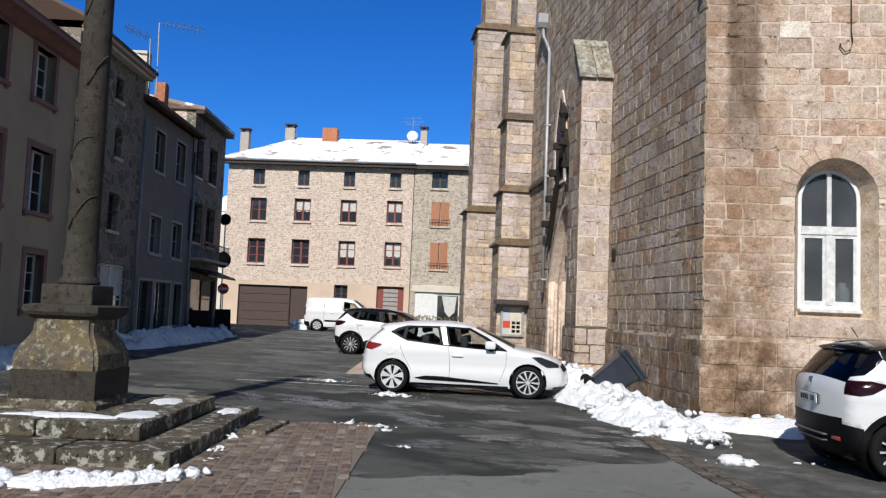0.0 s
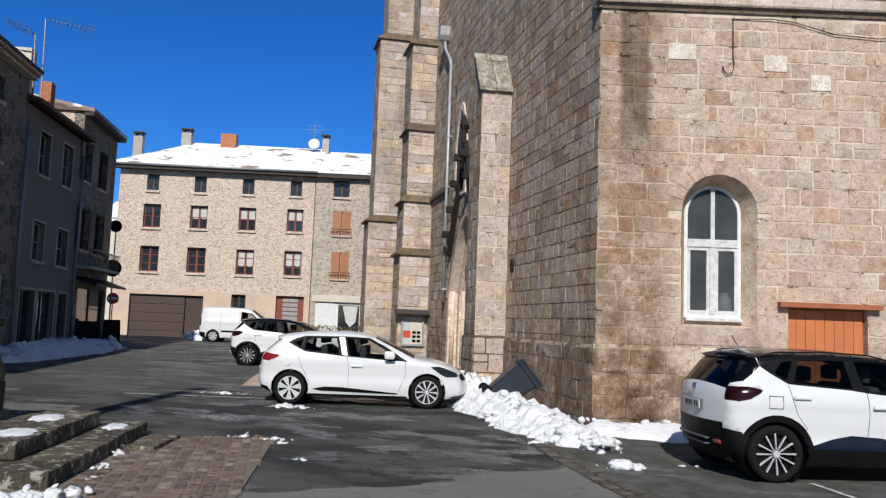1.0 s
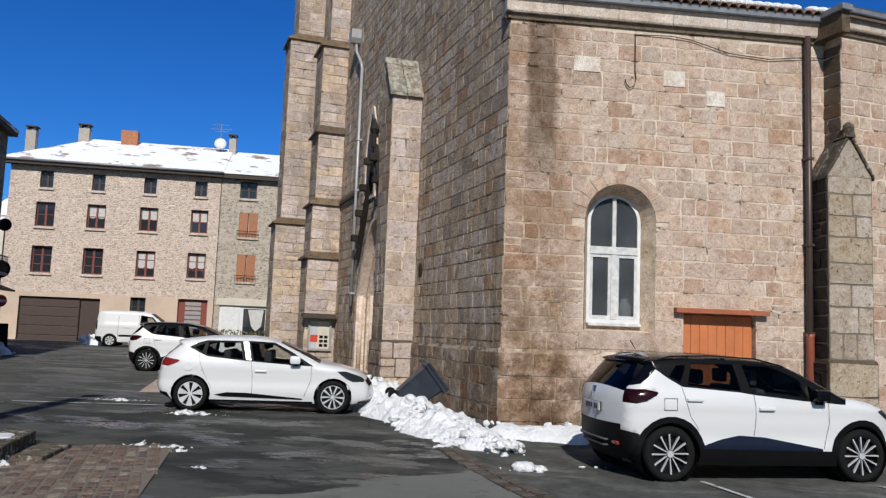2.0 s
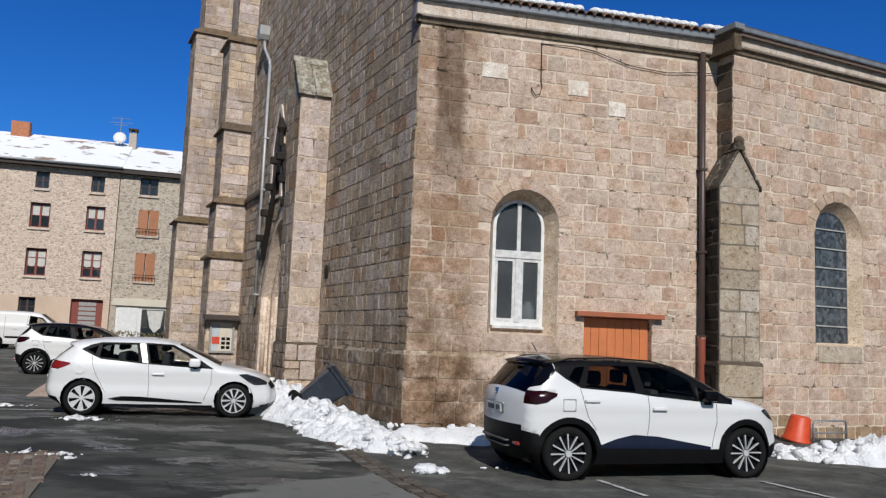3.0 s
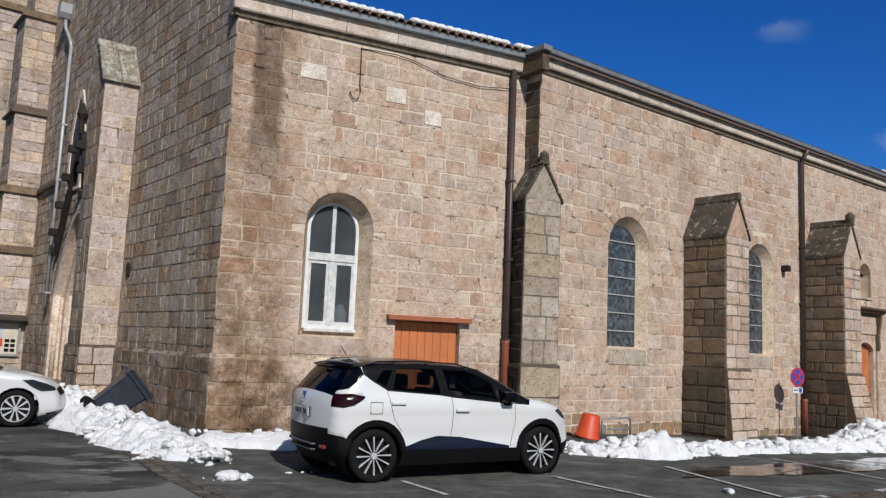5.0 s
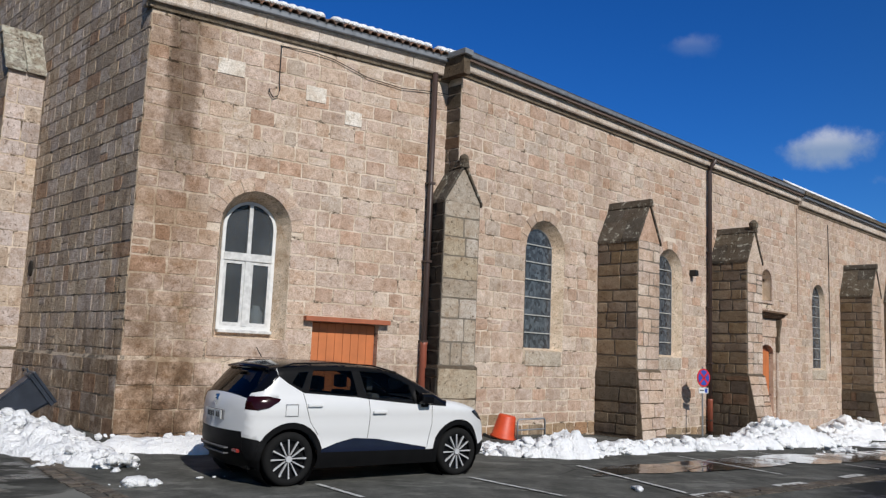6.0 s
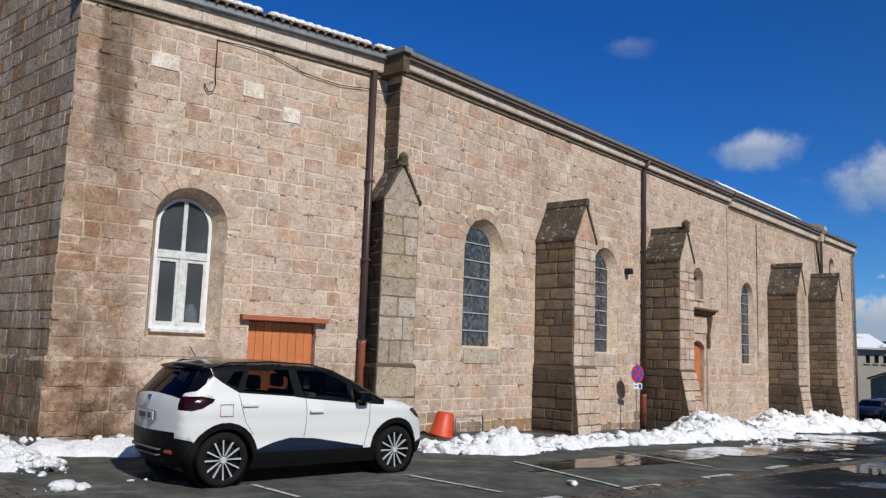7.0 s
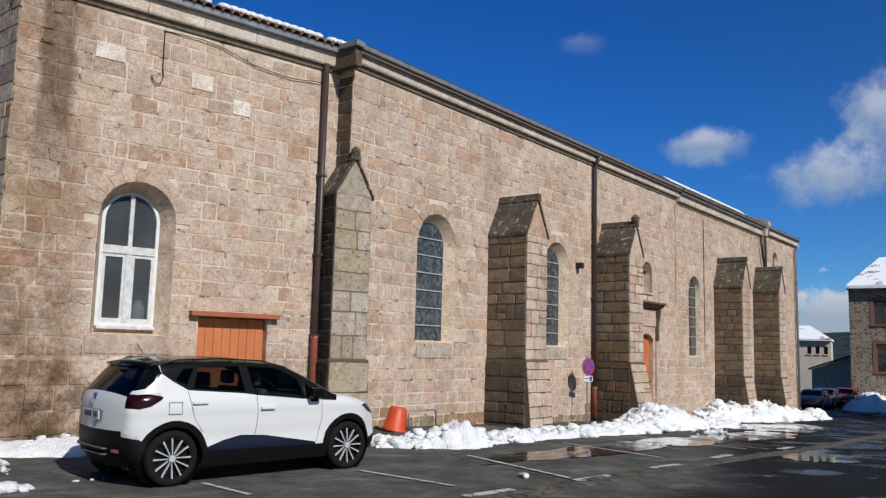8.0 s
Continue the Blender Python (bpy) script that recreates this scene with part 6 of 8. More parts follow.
# ---- houses ----
def plaster(name, color, rough=0.9):
    s = Nodes(name)
    a = s.noise(0.7, 6, 0.6)
    b = s.noise(2.2, 5, 0.6, s.co((1, 1, 0.25)))
    base = s.ramp(a, [(0.3, tuple(c * 0.82 for c in color)), (0.7, color)])
    base = s.mix(s.math("MULTIPLY", s.step(b, 0.52, 0.8), 0.35), base, tuple(c * 0.6 for c in color))
    s.bump(s.noise(45, 5, 0.7), 0.35, 0.006)
    return s.done(base, rough, 0, 0.2)


def rubble(name, palette, mort, scale=3.2, bump=0.9, joint=(0.02, 0.075)):
    """Roughly coursed rubble walling seen from afar."""
    s = Nodes(name)
    co = s.co((1, 1, 1.55))
    wob = s.add("ShaderNodeVectorMath", operation="ADD")
    s.link(co, wob.inputs[0])
    nz = s.add("ShaderNodeTexNoise")
    nz.inputs["Scale"].default_value = 2.5
    sc = s.add("ShaderNodeVectorMath", operation="SCALE")
    sc.inputs["Scale"].default_value = 0.30
    s.link(nz.outputs["Color"], sc.inputs[0])
    s.link(sc.outputs[0], wob.inputs[1])
    cell = s.add("ShaderNodeTexVoronoi")
    cell.inputs["Scale"].default_value = scale
    s.link(wob.outputs[0], cell.inputs["Vector"])
    edge = s.voronoi(scale, "DISTANCE_TO_EDGE", wob.outputs[0])
    sep = s.add("ShaderNodeSeparateColor")
    s.link(cell.outputs["Color"], sep.inputs[0])
    k = len(palette)
    base = s.ramp(sep.outputs[0], [(i / k, c) for i, c in enumerate(palette)], hard=True)
    g = s.noise(14, 5, 0.7)
    base = s.mix(s.math("MULTIPLY", s.step(g, 0.45, 0.7), 0.35), base, s.mix(1.0, base, (0.6, 0.57, 0.53), "MULTIPLY"))
    joint = s.step(edge, *joint)
    base = s.mix(joint, mort, base)
    s.bump(s.math("ADD", s.math("MULTIPLY", joint, 0.8), s.math("MULTIPLY", g, 0.4)), bump, 0.03)
    return s.done(base, 0.92, 0, 0.2)


M_rubble = rubble("warm_rubble_stone", [(0.56, 0.445, 0.36), (0.62, 0.505, 0.42), (0.49, 0.385, 0.31), (0.65, 0.545, 0.46), (0.55, 0.435, 0.355), (0.44, 0.35, 0.29), (0.60, 0.495, 0.41), (0.51, 0.40, 0.325)], (0.74, 0.615, 0.515), 5.4, joint=(0.03, 0.13))
M_rubgrey = rubble("grey_rubble_stone", [(0.40, 0.35, 0.29), (0.50, 0.44, 0.37), (0.30, 0.26, 0.215), (0.55, 0.48, 0.40), (0.36, 0.31, 0.25), (0.46, 0.39, 0.31)], (0.58, 0.50, 0.41), 5.6, joint=(0.03, 0.12))
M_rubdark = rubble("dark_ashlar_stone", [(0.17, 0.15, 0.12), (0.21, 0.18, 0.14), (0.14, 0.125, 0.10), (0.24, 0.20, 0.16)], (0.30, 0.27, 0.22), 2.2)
M_beige = plaster("beige_plaster", (0.45, 0.365, 0.255))
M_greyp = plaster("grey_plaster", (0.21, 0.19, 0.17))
M_pinkp = plaster("pink_beige_plaster", (0.62, 0.48, 0.37))
M_ivory = plaster("ivory_plaster", (0.66, 0.60, 0.50))
M_rose = plain("rose_brown_paint", (0.22, 0.10, 0.085), 0.7)
M_maroon = plain("maroon_wood", (0.20, 0.045, 0.030), 0.5)
M_shutter = plain("orange_brown_shutter", (0.36, 0.15, 0.07), 0.6)
M_greysh = plain("grey_shutter", (0.30, 0.29, 0.28), 0.7)
M_brownwood = plain("dark_brown_wood", (0.055, 0.032, 0.025), 0.6)
M_garage = plain("brown_garage_panel", (0.060, 0.036, 0.028), 0.55)
M_curtain = plain("white_net_curtain", (0.52, 0.51, 0.48), 0.9)
M_brick = plain("orange_brick", (0.38, 0.15, 0.075), 0.85, spot=0.25, scale=9)
M_eave = plain("dark_eave_wood", (0.05, 0.038, 0.032), 0.8)
M_render = plain("grey_chimney_render", (0.38, 0.34, 0.30), 0.9)


def pane_window(parent, u0, u1, z0, z1, fr=M_maroon, depth=0.20, rows=2, surround=None, ring=0.14, arched=0.0, sill=None, curtain=0.0, shutters=None, mull=True):
    """A casement set back in its opening, with frame, panes, sill, and what hangs in or beside it."""
    w = part("window", wall_bm(rect(u0 - 0.01, u1 + 0.01, z0 - 0.01, z1 + arched + 0.01), [rect(u0 + 0.07, u1 - 0.07, z0 + 0.07, z1 + arched - 0.07)], depth, depth + 0.07), fr, parent)
    mid = (u0 + u1) / 2
    leafpane(rect(u0 + 0.06, u1 - 0.06, z0 + 0.06, z1 + arched - 0.06), depth + 0.035, M_glass, "pane", w)
    if mull:
        part("mullion", box_bm(mid - 0.05, mid + 0.05, depth - 0.012, depth + 0.05, z0 + 0.06, z1 + arched - 0.06), fr, w)
    for k in range(1, rows):
        zz = z0 + (z1 - z0) * k / rows
        part("glazing_bar", box_bm(u0 + 0.06, u1 - 0.06, depth + 0.004, depth + 0.05, zz - 0.018, zz + 0.018), fr, w)
    if curtain:
        for a, b in ((u0 + 0.09, mid - 0.06), (mid + 0.06, u1 - 0.09)):
            hi, lo = z1 - 0.10, z1 - 0.10 - (z1 - z0) * curtain
            n = 8
            pts = [(a, hi)] + [(a + (b - a) * k / n, lo - 0.05 * math.sin(math.pi * k / n) * (1 + 0.3 * (k % 2))) for k in range(n + 1)] + [(b, hi)]
            part("curtain", prism_bm(pts, depth + 0.028, depth + 0.033), M_curtain, w)
    if surround:
        for a, b, c, d in ((u0 - ring, u0, z0 - ring, z1 + arched + ring), (u1, u1 + ring, z0 - ring, z1 + arched + ring), (u0, u1, z1 + arched, z1 + arched + ring)):
            part("surround", box_bm(a, b, -0.025, depth, c, d, bevel=0.008), surround, w)
    part("sill", box_bm(u0 - (ring if surround else 0.06), u1 + (ring if surround else 0.06), -0.09, depth + 0.02, z0 - 0.13, z0 - 0.005, bevel=0.01), sill or surround or M_cornice, w)
    if shutters:
        mt, opened = shutters
        for s, h in ((-1, u0), (1, u1)):
            wd = (u1 - u0) / 2
            if opened:
                part("shutter", box_bm(*((h - wd, h) if s < 0 else (h, h + wd)), -0.05, -0.01, z0, z1, bevel=0.006), mt, w)
            else:
                ob = part("shutter", box_bm(0, wd * 0.96, -0.02, 0.02, z0, z1, bevel=0.006), mt, w, "", pose(h, 0.06, 0, 0, 0, -8 if s < 0 else 188))
    return w


def facade(house, m, u0, u1, z0, z1, holes, material, thick=0.45, name="wall", label=""):
    return part(name, wall_bm(rect(u0, u1, z0, z1), [rect(*h) for h in holes], 0.0, thick), material, house, label, m)


def shell(house, m, u0, u1, depth, z0, z1, material):
    """Side and back walls behind a facade."""
    for a, b, c, d in ((u0, u0 + 0.4, 0.45, depth), (u1 - 0.4, u1, 0.45, depth), (u0, u1, depth, depth + 0.4)):
        part("wall", box_bm(a, b, c, d, z0, z1), material, house, "", m)


def saddle(house, m, u0, u1, depth, z, rise, material, over=0.35, thick=0.14, hip=0.0, label="", hip_far=None):
    """A two-sided roof along the facade; hip draws the ridge ends in."""
    bm = bmesh.new()
    o = over
    lo = [(u0 - o * 0.3, -o, z), (u1 + o * 0.3, -o, z), (u1 + o * 0.3, depth + o, z), (u0 - o * 0.3, depth + o, z)]
    rg = [(u0 - o * 0.3 + hip, depth / 2, z + rise), (u1 + o * 0.3 - (hip if hip_far is None else hip_far), depth / 2, z + rise)]
    va = [bm.verts.new(p) for p in lo + rg]
    vb = [bm.verts.new((x, y, zz + thick)) for x, y, zz in lo + rg]
    for f in ((0, 1, 5, 4), (2, 3, 4, 5), (1, 2, 5), (3, 0, 4)):
        bm.faces.new([vb[i] for i in f])
        bm.faces.new([va[i] for i in reversed(f)])
    for a, b in ((0, 1), (1, 2), (2, 3), (3, 0)):
        bm.faces.new((va[a], va[b], vb[b], vb[a]))
    return part("roof", bm, material, house, label, m)


def chimney(house, m, u, y, z0, z1, w, d, material, cap=True):
    c = part("chimney", box_bm(u - w / 2, u + w / 2, y - d / 2, y + d / 2, z0, z1, bevel=0.02), material, house, "", m)
    if cap:
        for s in (-1, 1):
            part("cap_post", box_bm(u + s * w * 0.35 - 0.05, u + s * w * 0.35 + 0.05, y - d / 2, y + d / 2, z1, z1 + 0.18), M_eave, c)
        part("cap", box_bm(u - w / 2 - 0.06, u + w / 2 + 0.06, y - d / 2 - 0.06, y + d / 2 + 0.06, z1 + 0.18, z1 + 0.26, bevel=0.015), M_eave, c)
    return c


def snow_roof(name="snow_on_roof", lo=0.565, hi=0.63):
    s = Nodes(name)
    n = s.noise(0.6, 6, 0.62, s.co((1, 1, 2.5)))
    base = s.mix(s.step(n, lo, hi), (0.86, 0.87, 0.90), (0.30, 0.22, 0.17))
    s.bump(s.noise(3.5, 5), 0.5, 0.05)
    return s.done(base, 0.7, 0, 0.3)


M_snowroof = snow_roof()
M_thinsnow = snow_roof("thin_snow_on_tiles", 0.44, 0.52)

# the long house across the square
F_H = Matrix.Translation((0, 0, 1.7)) @ Matrix.Scale(1.12, 4) @ Matrix.Translation((0, 0, -1.7)) @ frame_of(-32.8, 35.8, 24.0)
hh = thing("apartment_house", "long three-storey rubble stone house with snow on its roof", "house")
H_A = [(1.41, 2.08, 8.63, 9.56), (4.06, 4.73, 8.63, 9.56), (6.76, 7.42, 8.65, 9.55), (9.47, 10.13, 8.67, 9.55)]
H_B = [(1.32, 2.28, 6.52, 7.85), (3.92, 4.88, 6.56, 7.87), (6.64, 7.60, 6.57, 7.88), (9.35, 10.27, 6.62, 7.91)]
H_C = [(1.29, 2.32, 4.03, 5.47), (3.89, 4.92, 4.05, 5.48), (6.63, 7.62, 4.05, 5.48), (9.32, 10.30, 4.10, 5.50)]
GAR, GW, GD = (0.89, 4.95, 0.25, 2.76), (6.50, 7.29, 1.95, 2.92), (8.98, 10.55, 0.28, 2.94)
facade(hh, F_H, -0.1, 10.86, 3.0, 9.95, H_A + H_B + H_C, M_rubble, label="warm rubble stone upper wall")
facade(hh, F_H, -0.1, 10.86, -0.6, 3.0, [GAR, GW, GD], M_pinkp, label="pinkish plastered ground floor")
shell(hh, F_H, -0.1, 10.86, 8.5, -0.6, 9.95, M_rubble)
part("eave_board", box_bm(-0.4, 11.0, -0.42, 0.0, 9.80, 10.02), M_eave, hh, "", F_H)
part("gutter", tube_bm([(-0.45, -0.47, 10.02), (11.0, -0.47, 10.02)], 0.07, 8), M_metalg, hh, "", F_H, True)
saddle(hh, F_H, -0.2, 10.9, 9.0, 10.02, 2.25, M_snowroof, 0.45, 0.16, 3.2, "tile roof under old snow", 0.0)
for i, wdw in enumerate(H_A):
    w = pane_window(hh, *wdw, fr=M_brownwood, rows=2)
    w.matrix_basis = F_H
for i, wdw in enumerate(H_B):
    pane_window(hh, *wdw, fr=M_maroon, rows=2, curtain=(0.0, 0.45, 0.4, 0.4)[i]).matrix_basis = F_H
for i, wdw in enumerate(H_C):
    pane_window(hh, *wdw, fr=M_maroon, rows=3, curtain=(0.0, 0.0, 0.55, 0.5)[i]).matrix_basis = F_H
gd = part("garage_door", box_bm(0.89, 3.9, 0.20, 0.26, 0.2, 2.76), M_garage, hh, "dark brown garage door", F_H)
for k in range(5):
    part("panel", box_bm(0.92, 3.88, 0.165, 0.21, 0.24 + k * 0.5, 0.71 + k * 0.5, bevel=0.012), M_garage, gd)
part("side_gate", box_bm(3.95, 4.95, 0.20, 0.26, 0.2, 2.76), M_brownwood, hh, "", F_H)
pane_window(hh, *GW, fr=M_brownwood, rows=2).matrix_basis = F_H
hd = part("front_door", box_bm(8.98, 10.55, 0.22, 0.30, 0.28, 2.94), M_maroon, hh, "maroon door with slatted side panes", F_H)
for k in range(9):
    part("slat", box_bm(9.35, 10.2, 0.19, 0.225, 0.6 + 0.25 * k, 0.79 + 0.25 * k), M_greysh, hd)
chimney(hh, F_H, -0.47, 4.0, 10.2, 12.55, 0.55, 0.5, M_render)
chimney(hh, F_H, 2.44, 4.0, 10.4, 12.90, 0.60, 0.5, M_render)
chimney(hh, F_H, 5.02, 4.0, 10.4, 12.95, 0.95, 0.6, M_brick, False)
part("skylight", box_bm(7.6, 8.9, 2.35, 2.9, 11.0, 11.22), M_eave, hh, "", F_H)
hn = thing("narrow_house", "narrow grey rubble house with orange-brown shutters", "house")
N_W = [(11.92, 12.84, 8.73, 9.70), (11.95, 12.98, 6.54, 7.91), (11.97, 12.97, 4.05, 5.56)]
SHOP = (11.19, 14.6, 0.35, 3.05)
facade(hn, F_H, 10.90, 16.5, -0.6, 10.0, N_W + [SHOP], M_rubgrey)
shell(hn, F_H, 10.90, 16.5, 8.5, -0.6, 10.0, M_rubgrey)
part("eave_board", box_bm(10.95, 16.7, -0.35, 0.0, 9.78, 10.10), M_eave, hn, "", F_H)
saddle(hn, F_H, 10.95, 16.6, 9.0, 10.02, 2.10, M_snowroof, 0.4, 0.16, 0.0, "tile roof under old snow")
pane_window(hn, *N_W[0], fr=M_brownwood, rows=2).matrix_basis = F_H
for wdw in N_W[1:]:
    w = pane_window(hn, *wdw, fr=M_white, rows=2, shutters=(M_shutter, False))
    w.matrix_basis = F_H
    rail = part("rail", tube_bm([(wdw[0] - 0.1, -0.18, wdw[2] + 0.32), (wdw[1] + 0.1, -0.18, wdw[2] + 0.32)], 0.02, 6), M_iron, w)
    for k in range(8):
        u = wdw[0] - 0.06 + k * (wdw[1] - wdw[0] + 0.12) / 7
        part("baluster", box_bm(u - 0.01, u + 0.01, -0.19, -0.17, wdw[2] - 0.02, wdw[2] + 0.32), M_iron, w)
sf = part("shop_front", box_bm(SHOP[0], SHOP[1], 0.10, 0.2, 0.35, 3.05), M_white, hn, "white-painted old shop front", F_H)
part("fascia", box_bm(11.0, 14.7, -0.06, 0.10, 2.70, 3.08, bevel=0.02), M_ivory, sf)
for a, b in ((11.3, 12.3), (13.9, 14.5)):
    part("shutter_panel", box_bm(a, b, 0.06, 0.11, 0.6, 2.65, bevel=0.015), M_white, sf)
leafpane(rect(12.5, 13.7, 0.9, 2.55), 0.085, M_glass, "pane", sf)
part("net_curtain", prism_bm([(12.75, 2.5), (13.6, 2.5), (13.5, 1.6), (13.2, 1.3), (12.95, 1.6)], 0.076, 0.082), M_curtain, sf)
chimney(hn, F_H, 11.0, 4.0, 10.4, 12.95, 0.42, 0.5, M_render)
dish = thing("satellite_dish", "white satellite dish on a roof mast", "dish", F_H @ pose(10.3, 3.7, 11.8))
part("mast", tube_bm([(0, 0, -0.6), (0, 0, 2.0)], 0.03, 6), M_metalg, dish)
bm = bmesh.new()
add_lathe(bm, [(0.02, 0.09), (0.18, 0.075), (0.29, 0.04), (0.36, 0.0), (0.36, -0.02), (0.22, 0.045)], 20)
part("reflector", bm, M_white, dish, "", pose(0, -0.15, 0.75, 75, 0, 0) , True)
for z, w in ((1.9, 0.5), (1.65, 0.65), (1.5, 0.4)):
    part("aerial_bar", tube_bm([(-w, 0, z), (w, 0, z + 0.04)], 0.014, 5), M_metalg, dish)

# houses down the shaded street
F_L = Matrix.Translation((0, 0, 1.7)) @ Matrix.Scale(0.86, 4) @ Matrix.Translation((0, 0, -1.7)) @ frame_of(-25.6, 23.0, 118.0)
h1 = thing("plastered_house", "beige plastered house with rose-brown window surrounds", "house")
W1L = [(-14.6, -13.5, 7.4, 8.95), (-11.95, -10.75, 7.4, 8.95), (-9.15, -7.97, 7.4, 8.92), (-14.6, -13.4, 4.1, 5.95), (-11.9, -10.6, 4.1, 5.95), (-9.07, -7.75, 4.1, 5.95), (-14.6, -13.5, 1.24, 2.85), (-11.6, -10.4, 0.2, 2.85), (-8.89, -7.78, 1.24, 2.85)]
facade(h1, F_L, -20, -6.45, -0.8, 9.2, W1L, M_beige)
shell(h1, F_L, -20, -6.45, 9, -0.8, 9.2, M_beige)
for k, wdw in enumerate(W1L):
    pane_window(h1, *wdw, fr=M_oldwhite if k != 7 else M_brownwood, depth=0.26, rows=3, surround=M_rose, ring=0.2).matrix_basis = F_L
part("eave_moulding", prism_bm([(0.0, 9.0), (-0.15, 9.05), (-0.40, 9.22), (-0.55, 9.28), (-0.55, 9.40), (0.0, 9.40)], -20, -6.4, "x"), M_rose, h1, "", F_L)
saddle(h1, F_L, -20, -6.45, 9, 9.38, 2.3, M_tile, 0.5, 0.15, 0.0)
h2 = thing("stone_house", "tall shaded stone house with small windows", "house")
W2L = [(-3.35, -2.66, 8.88, 9.72), (-3.15, -2.5, 6.81, 7.87), (-3.35, -2.43, 4.12, 5.49), (-5.9, -5.2, 6.81, 7.87), (-5.9, -5.1, 4.12, 5.49), (-3.6, -1.24, 0.35, 2.89)]
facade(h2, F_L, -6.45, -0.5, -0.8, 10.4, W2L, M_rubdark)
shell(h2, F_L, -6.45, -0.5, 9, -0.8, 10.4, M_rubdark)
for wdw in W2L[:-1]:
    pane_window(h2, *wdw, fr=M_brownwood, rows=2, surround=None).matrix_basis = F_L
pane_window(h2, *W2L[-1], fr=M_white, depth=0.12, rows=2, curtain=0.4).matrix_basis = F_L
for k in range(27):
    part("eave_tile", box_bm(-6.4 + k * 0.22, -6.25 + k * 0.22, -0.30, 0.0, 10.32, 10.44), M_ivory, h2, "", F_L)
    part("eave_tile", box_bm(-6.4 + k * 0.22, -6.25 + k * 0.22, -0.42, 0.0, 10.50, 10.60), M_ivory, h2, "", F_L)
part("eave_bed", box_bm(-6.45, -0.5, -0.36, 0.0, 10.44, 10.50), M_brick, h2, "", F_L)
saddle(h2, F_L, -6.45, -0.55, 9, 10.60, 2.2, M_tile, 0.45, 0.12, 0.0)
chimney(h2, pose(-23.45, 20.55, 0, 0, 0, 28), 0, 0, 8.0, 10.7, 0.62, 0.5, M_ivory, False)
chimney(h2, F_L, -5.9, 3.4, 11.4, 14.6, 0.9, 0.7, M_brick, True)
h3 = thing("grey_house", "grey plastered house with grey half-open shutters", "house")
W3L = [(1.05, 2.20, 7.05, 8.75), (3.78, 5.05, 7.05, 8.85), (1.02, 2.32, 3.61, 5.14), (3.85, 5.20, 3.57, 5.14), (0.25, 1.80, 0.1, 2.42), (2.13, 4.10, 0.1, 2.42), (4.6, 5.7, 0.5, 2.4)]
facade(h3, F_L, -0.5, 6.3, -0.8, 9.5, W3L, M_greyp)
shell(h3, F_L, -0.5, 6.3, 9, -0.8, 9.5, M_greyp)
for k, wdw in enumerate(W3L):
    pane_window(h3, *wdw, fr=M_greysh if k < 4 else M_brownwood, rows=2, surround=M_render, ring=0.1).matrix_basis = F_L
saddle(h3, F_L, -0.5, 6.3, 9, 9.5, 1.6, M_tile, 0.55, 0.14, 0.0)
chimney(h3, pose(-24.40, 22.50, 0, 0, 0, 28), 0, 0, 7.5, 10.15, 0.42, 0.45, M_brick, False)
h4 = thing("corner_house", "rubble stone corner house with a shop at its foot", "house")
W4L = [(6.65, 7.75, 7.77, 9.65), (8.90, 10.35, 7.77, 9.65), (6.80, 8.10, 4.55, 6.5), (8.95, 10.5, 4.5, 6.5), (7.2, 11.6, 0.1, 2.8)]
# street front in darker stone for its shade, side walls in pale rubble
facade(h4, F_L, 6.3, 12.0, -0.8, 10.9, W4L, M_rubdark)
shell(h4, F_L, 6.3, 12.0, 9, -0.8, 10.9, M_rubble)
for wdw in W4L[:4]:
    pane_window(h4, *wdw, fr=M_brownwood, rows=2, shutters=(M_brownwood, True)).matrix_basis = F_L
sw = pane_window(h4, *W4L[4], fr=M_brownwood, depth=0.1, rows=1)
sw.matrix_basis = F_L
part("awning", prism_bm([(0.0, 3.3), (-1.0, 2.95), (-1.0, 2.85), (0.0, 3.15)], 6.6, 11.9, "x"), M_cladding, h4, "dark shop awning", F_L)
bl = part("balcony", box_bm(6.5, 11.2, -0.75, 0.0, 3.62, 3.75), M_render, h4, "", F_L)
for k in range(24):
    part("baluster", box_bm(6.55 + k * 0.2, 6.57 + k * 0.2, -0.73, -0.71, 3.75, 4.5), M_iron, bl)
part("rail", box_bm(6.5, 11.2, -0.75, -0.69, 4.5, 4.55), M_iron, bl)
saddle(h4, F_L, 6.3, 12.0, 9, 10.9, 0.9, M_thinsnow, 0.45, 0.16, 0.0)
part("eave_board", box_bm(6.2, 12.1, -0.42, 0.0, 10.72, 10.92), M_eave, h4, "", F_L)
for m, u in ((F_L, -6.45), (F_L, -0.5), (F_L, 6.3)):
    part("drainpipe", tube_bm([(u, -0.1, 0.2), (u, -0.1, 8.8)], 0.055, 8), M_metalg, {-6.45: h1, -0.5: h2, 6.3: h4}[u], "", m, True)
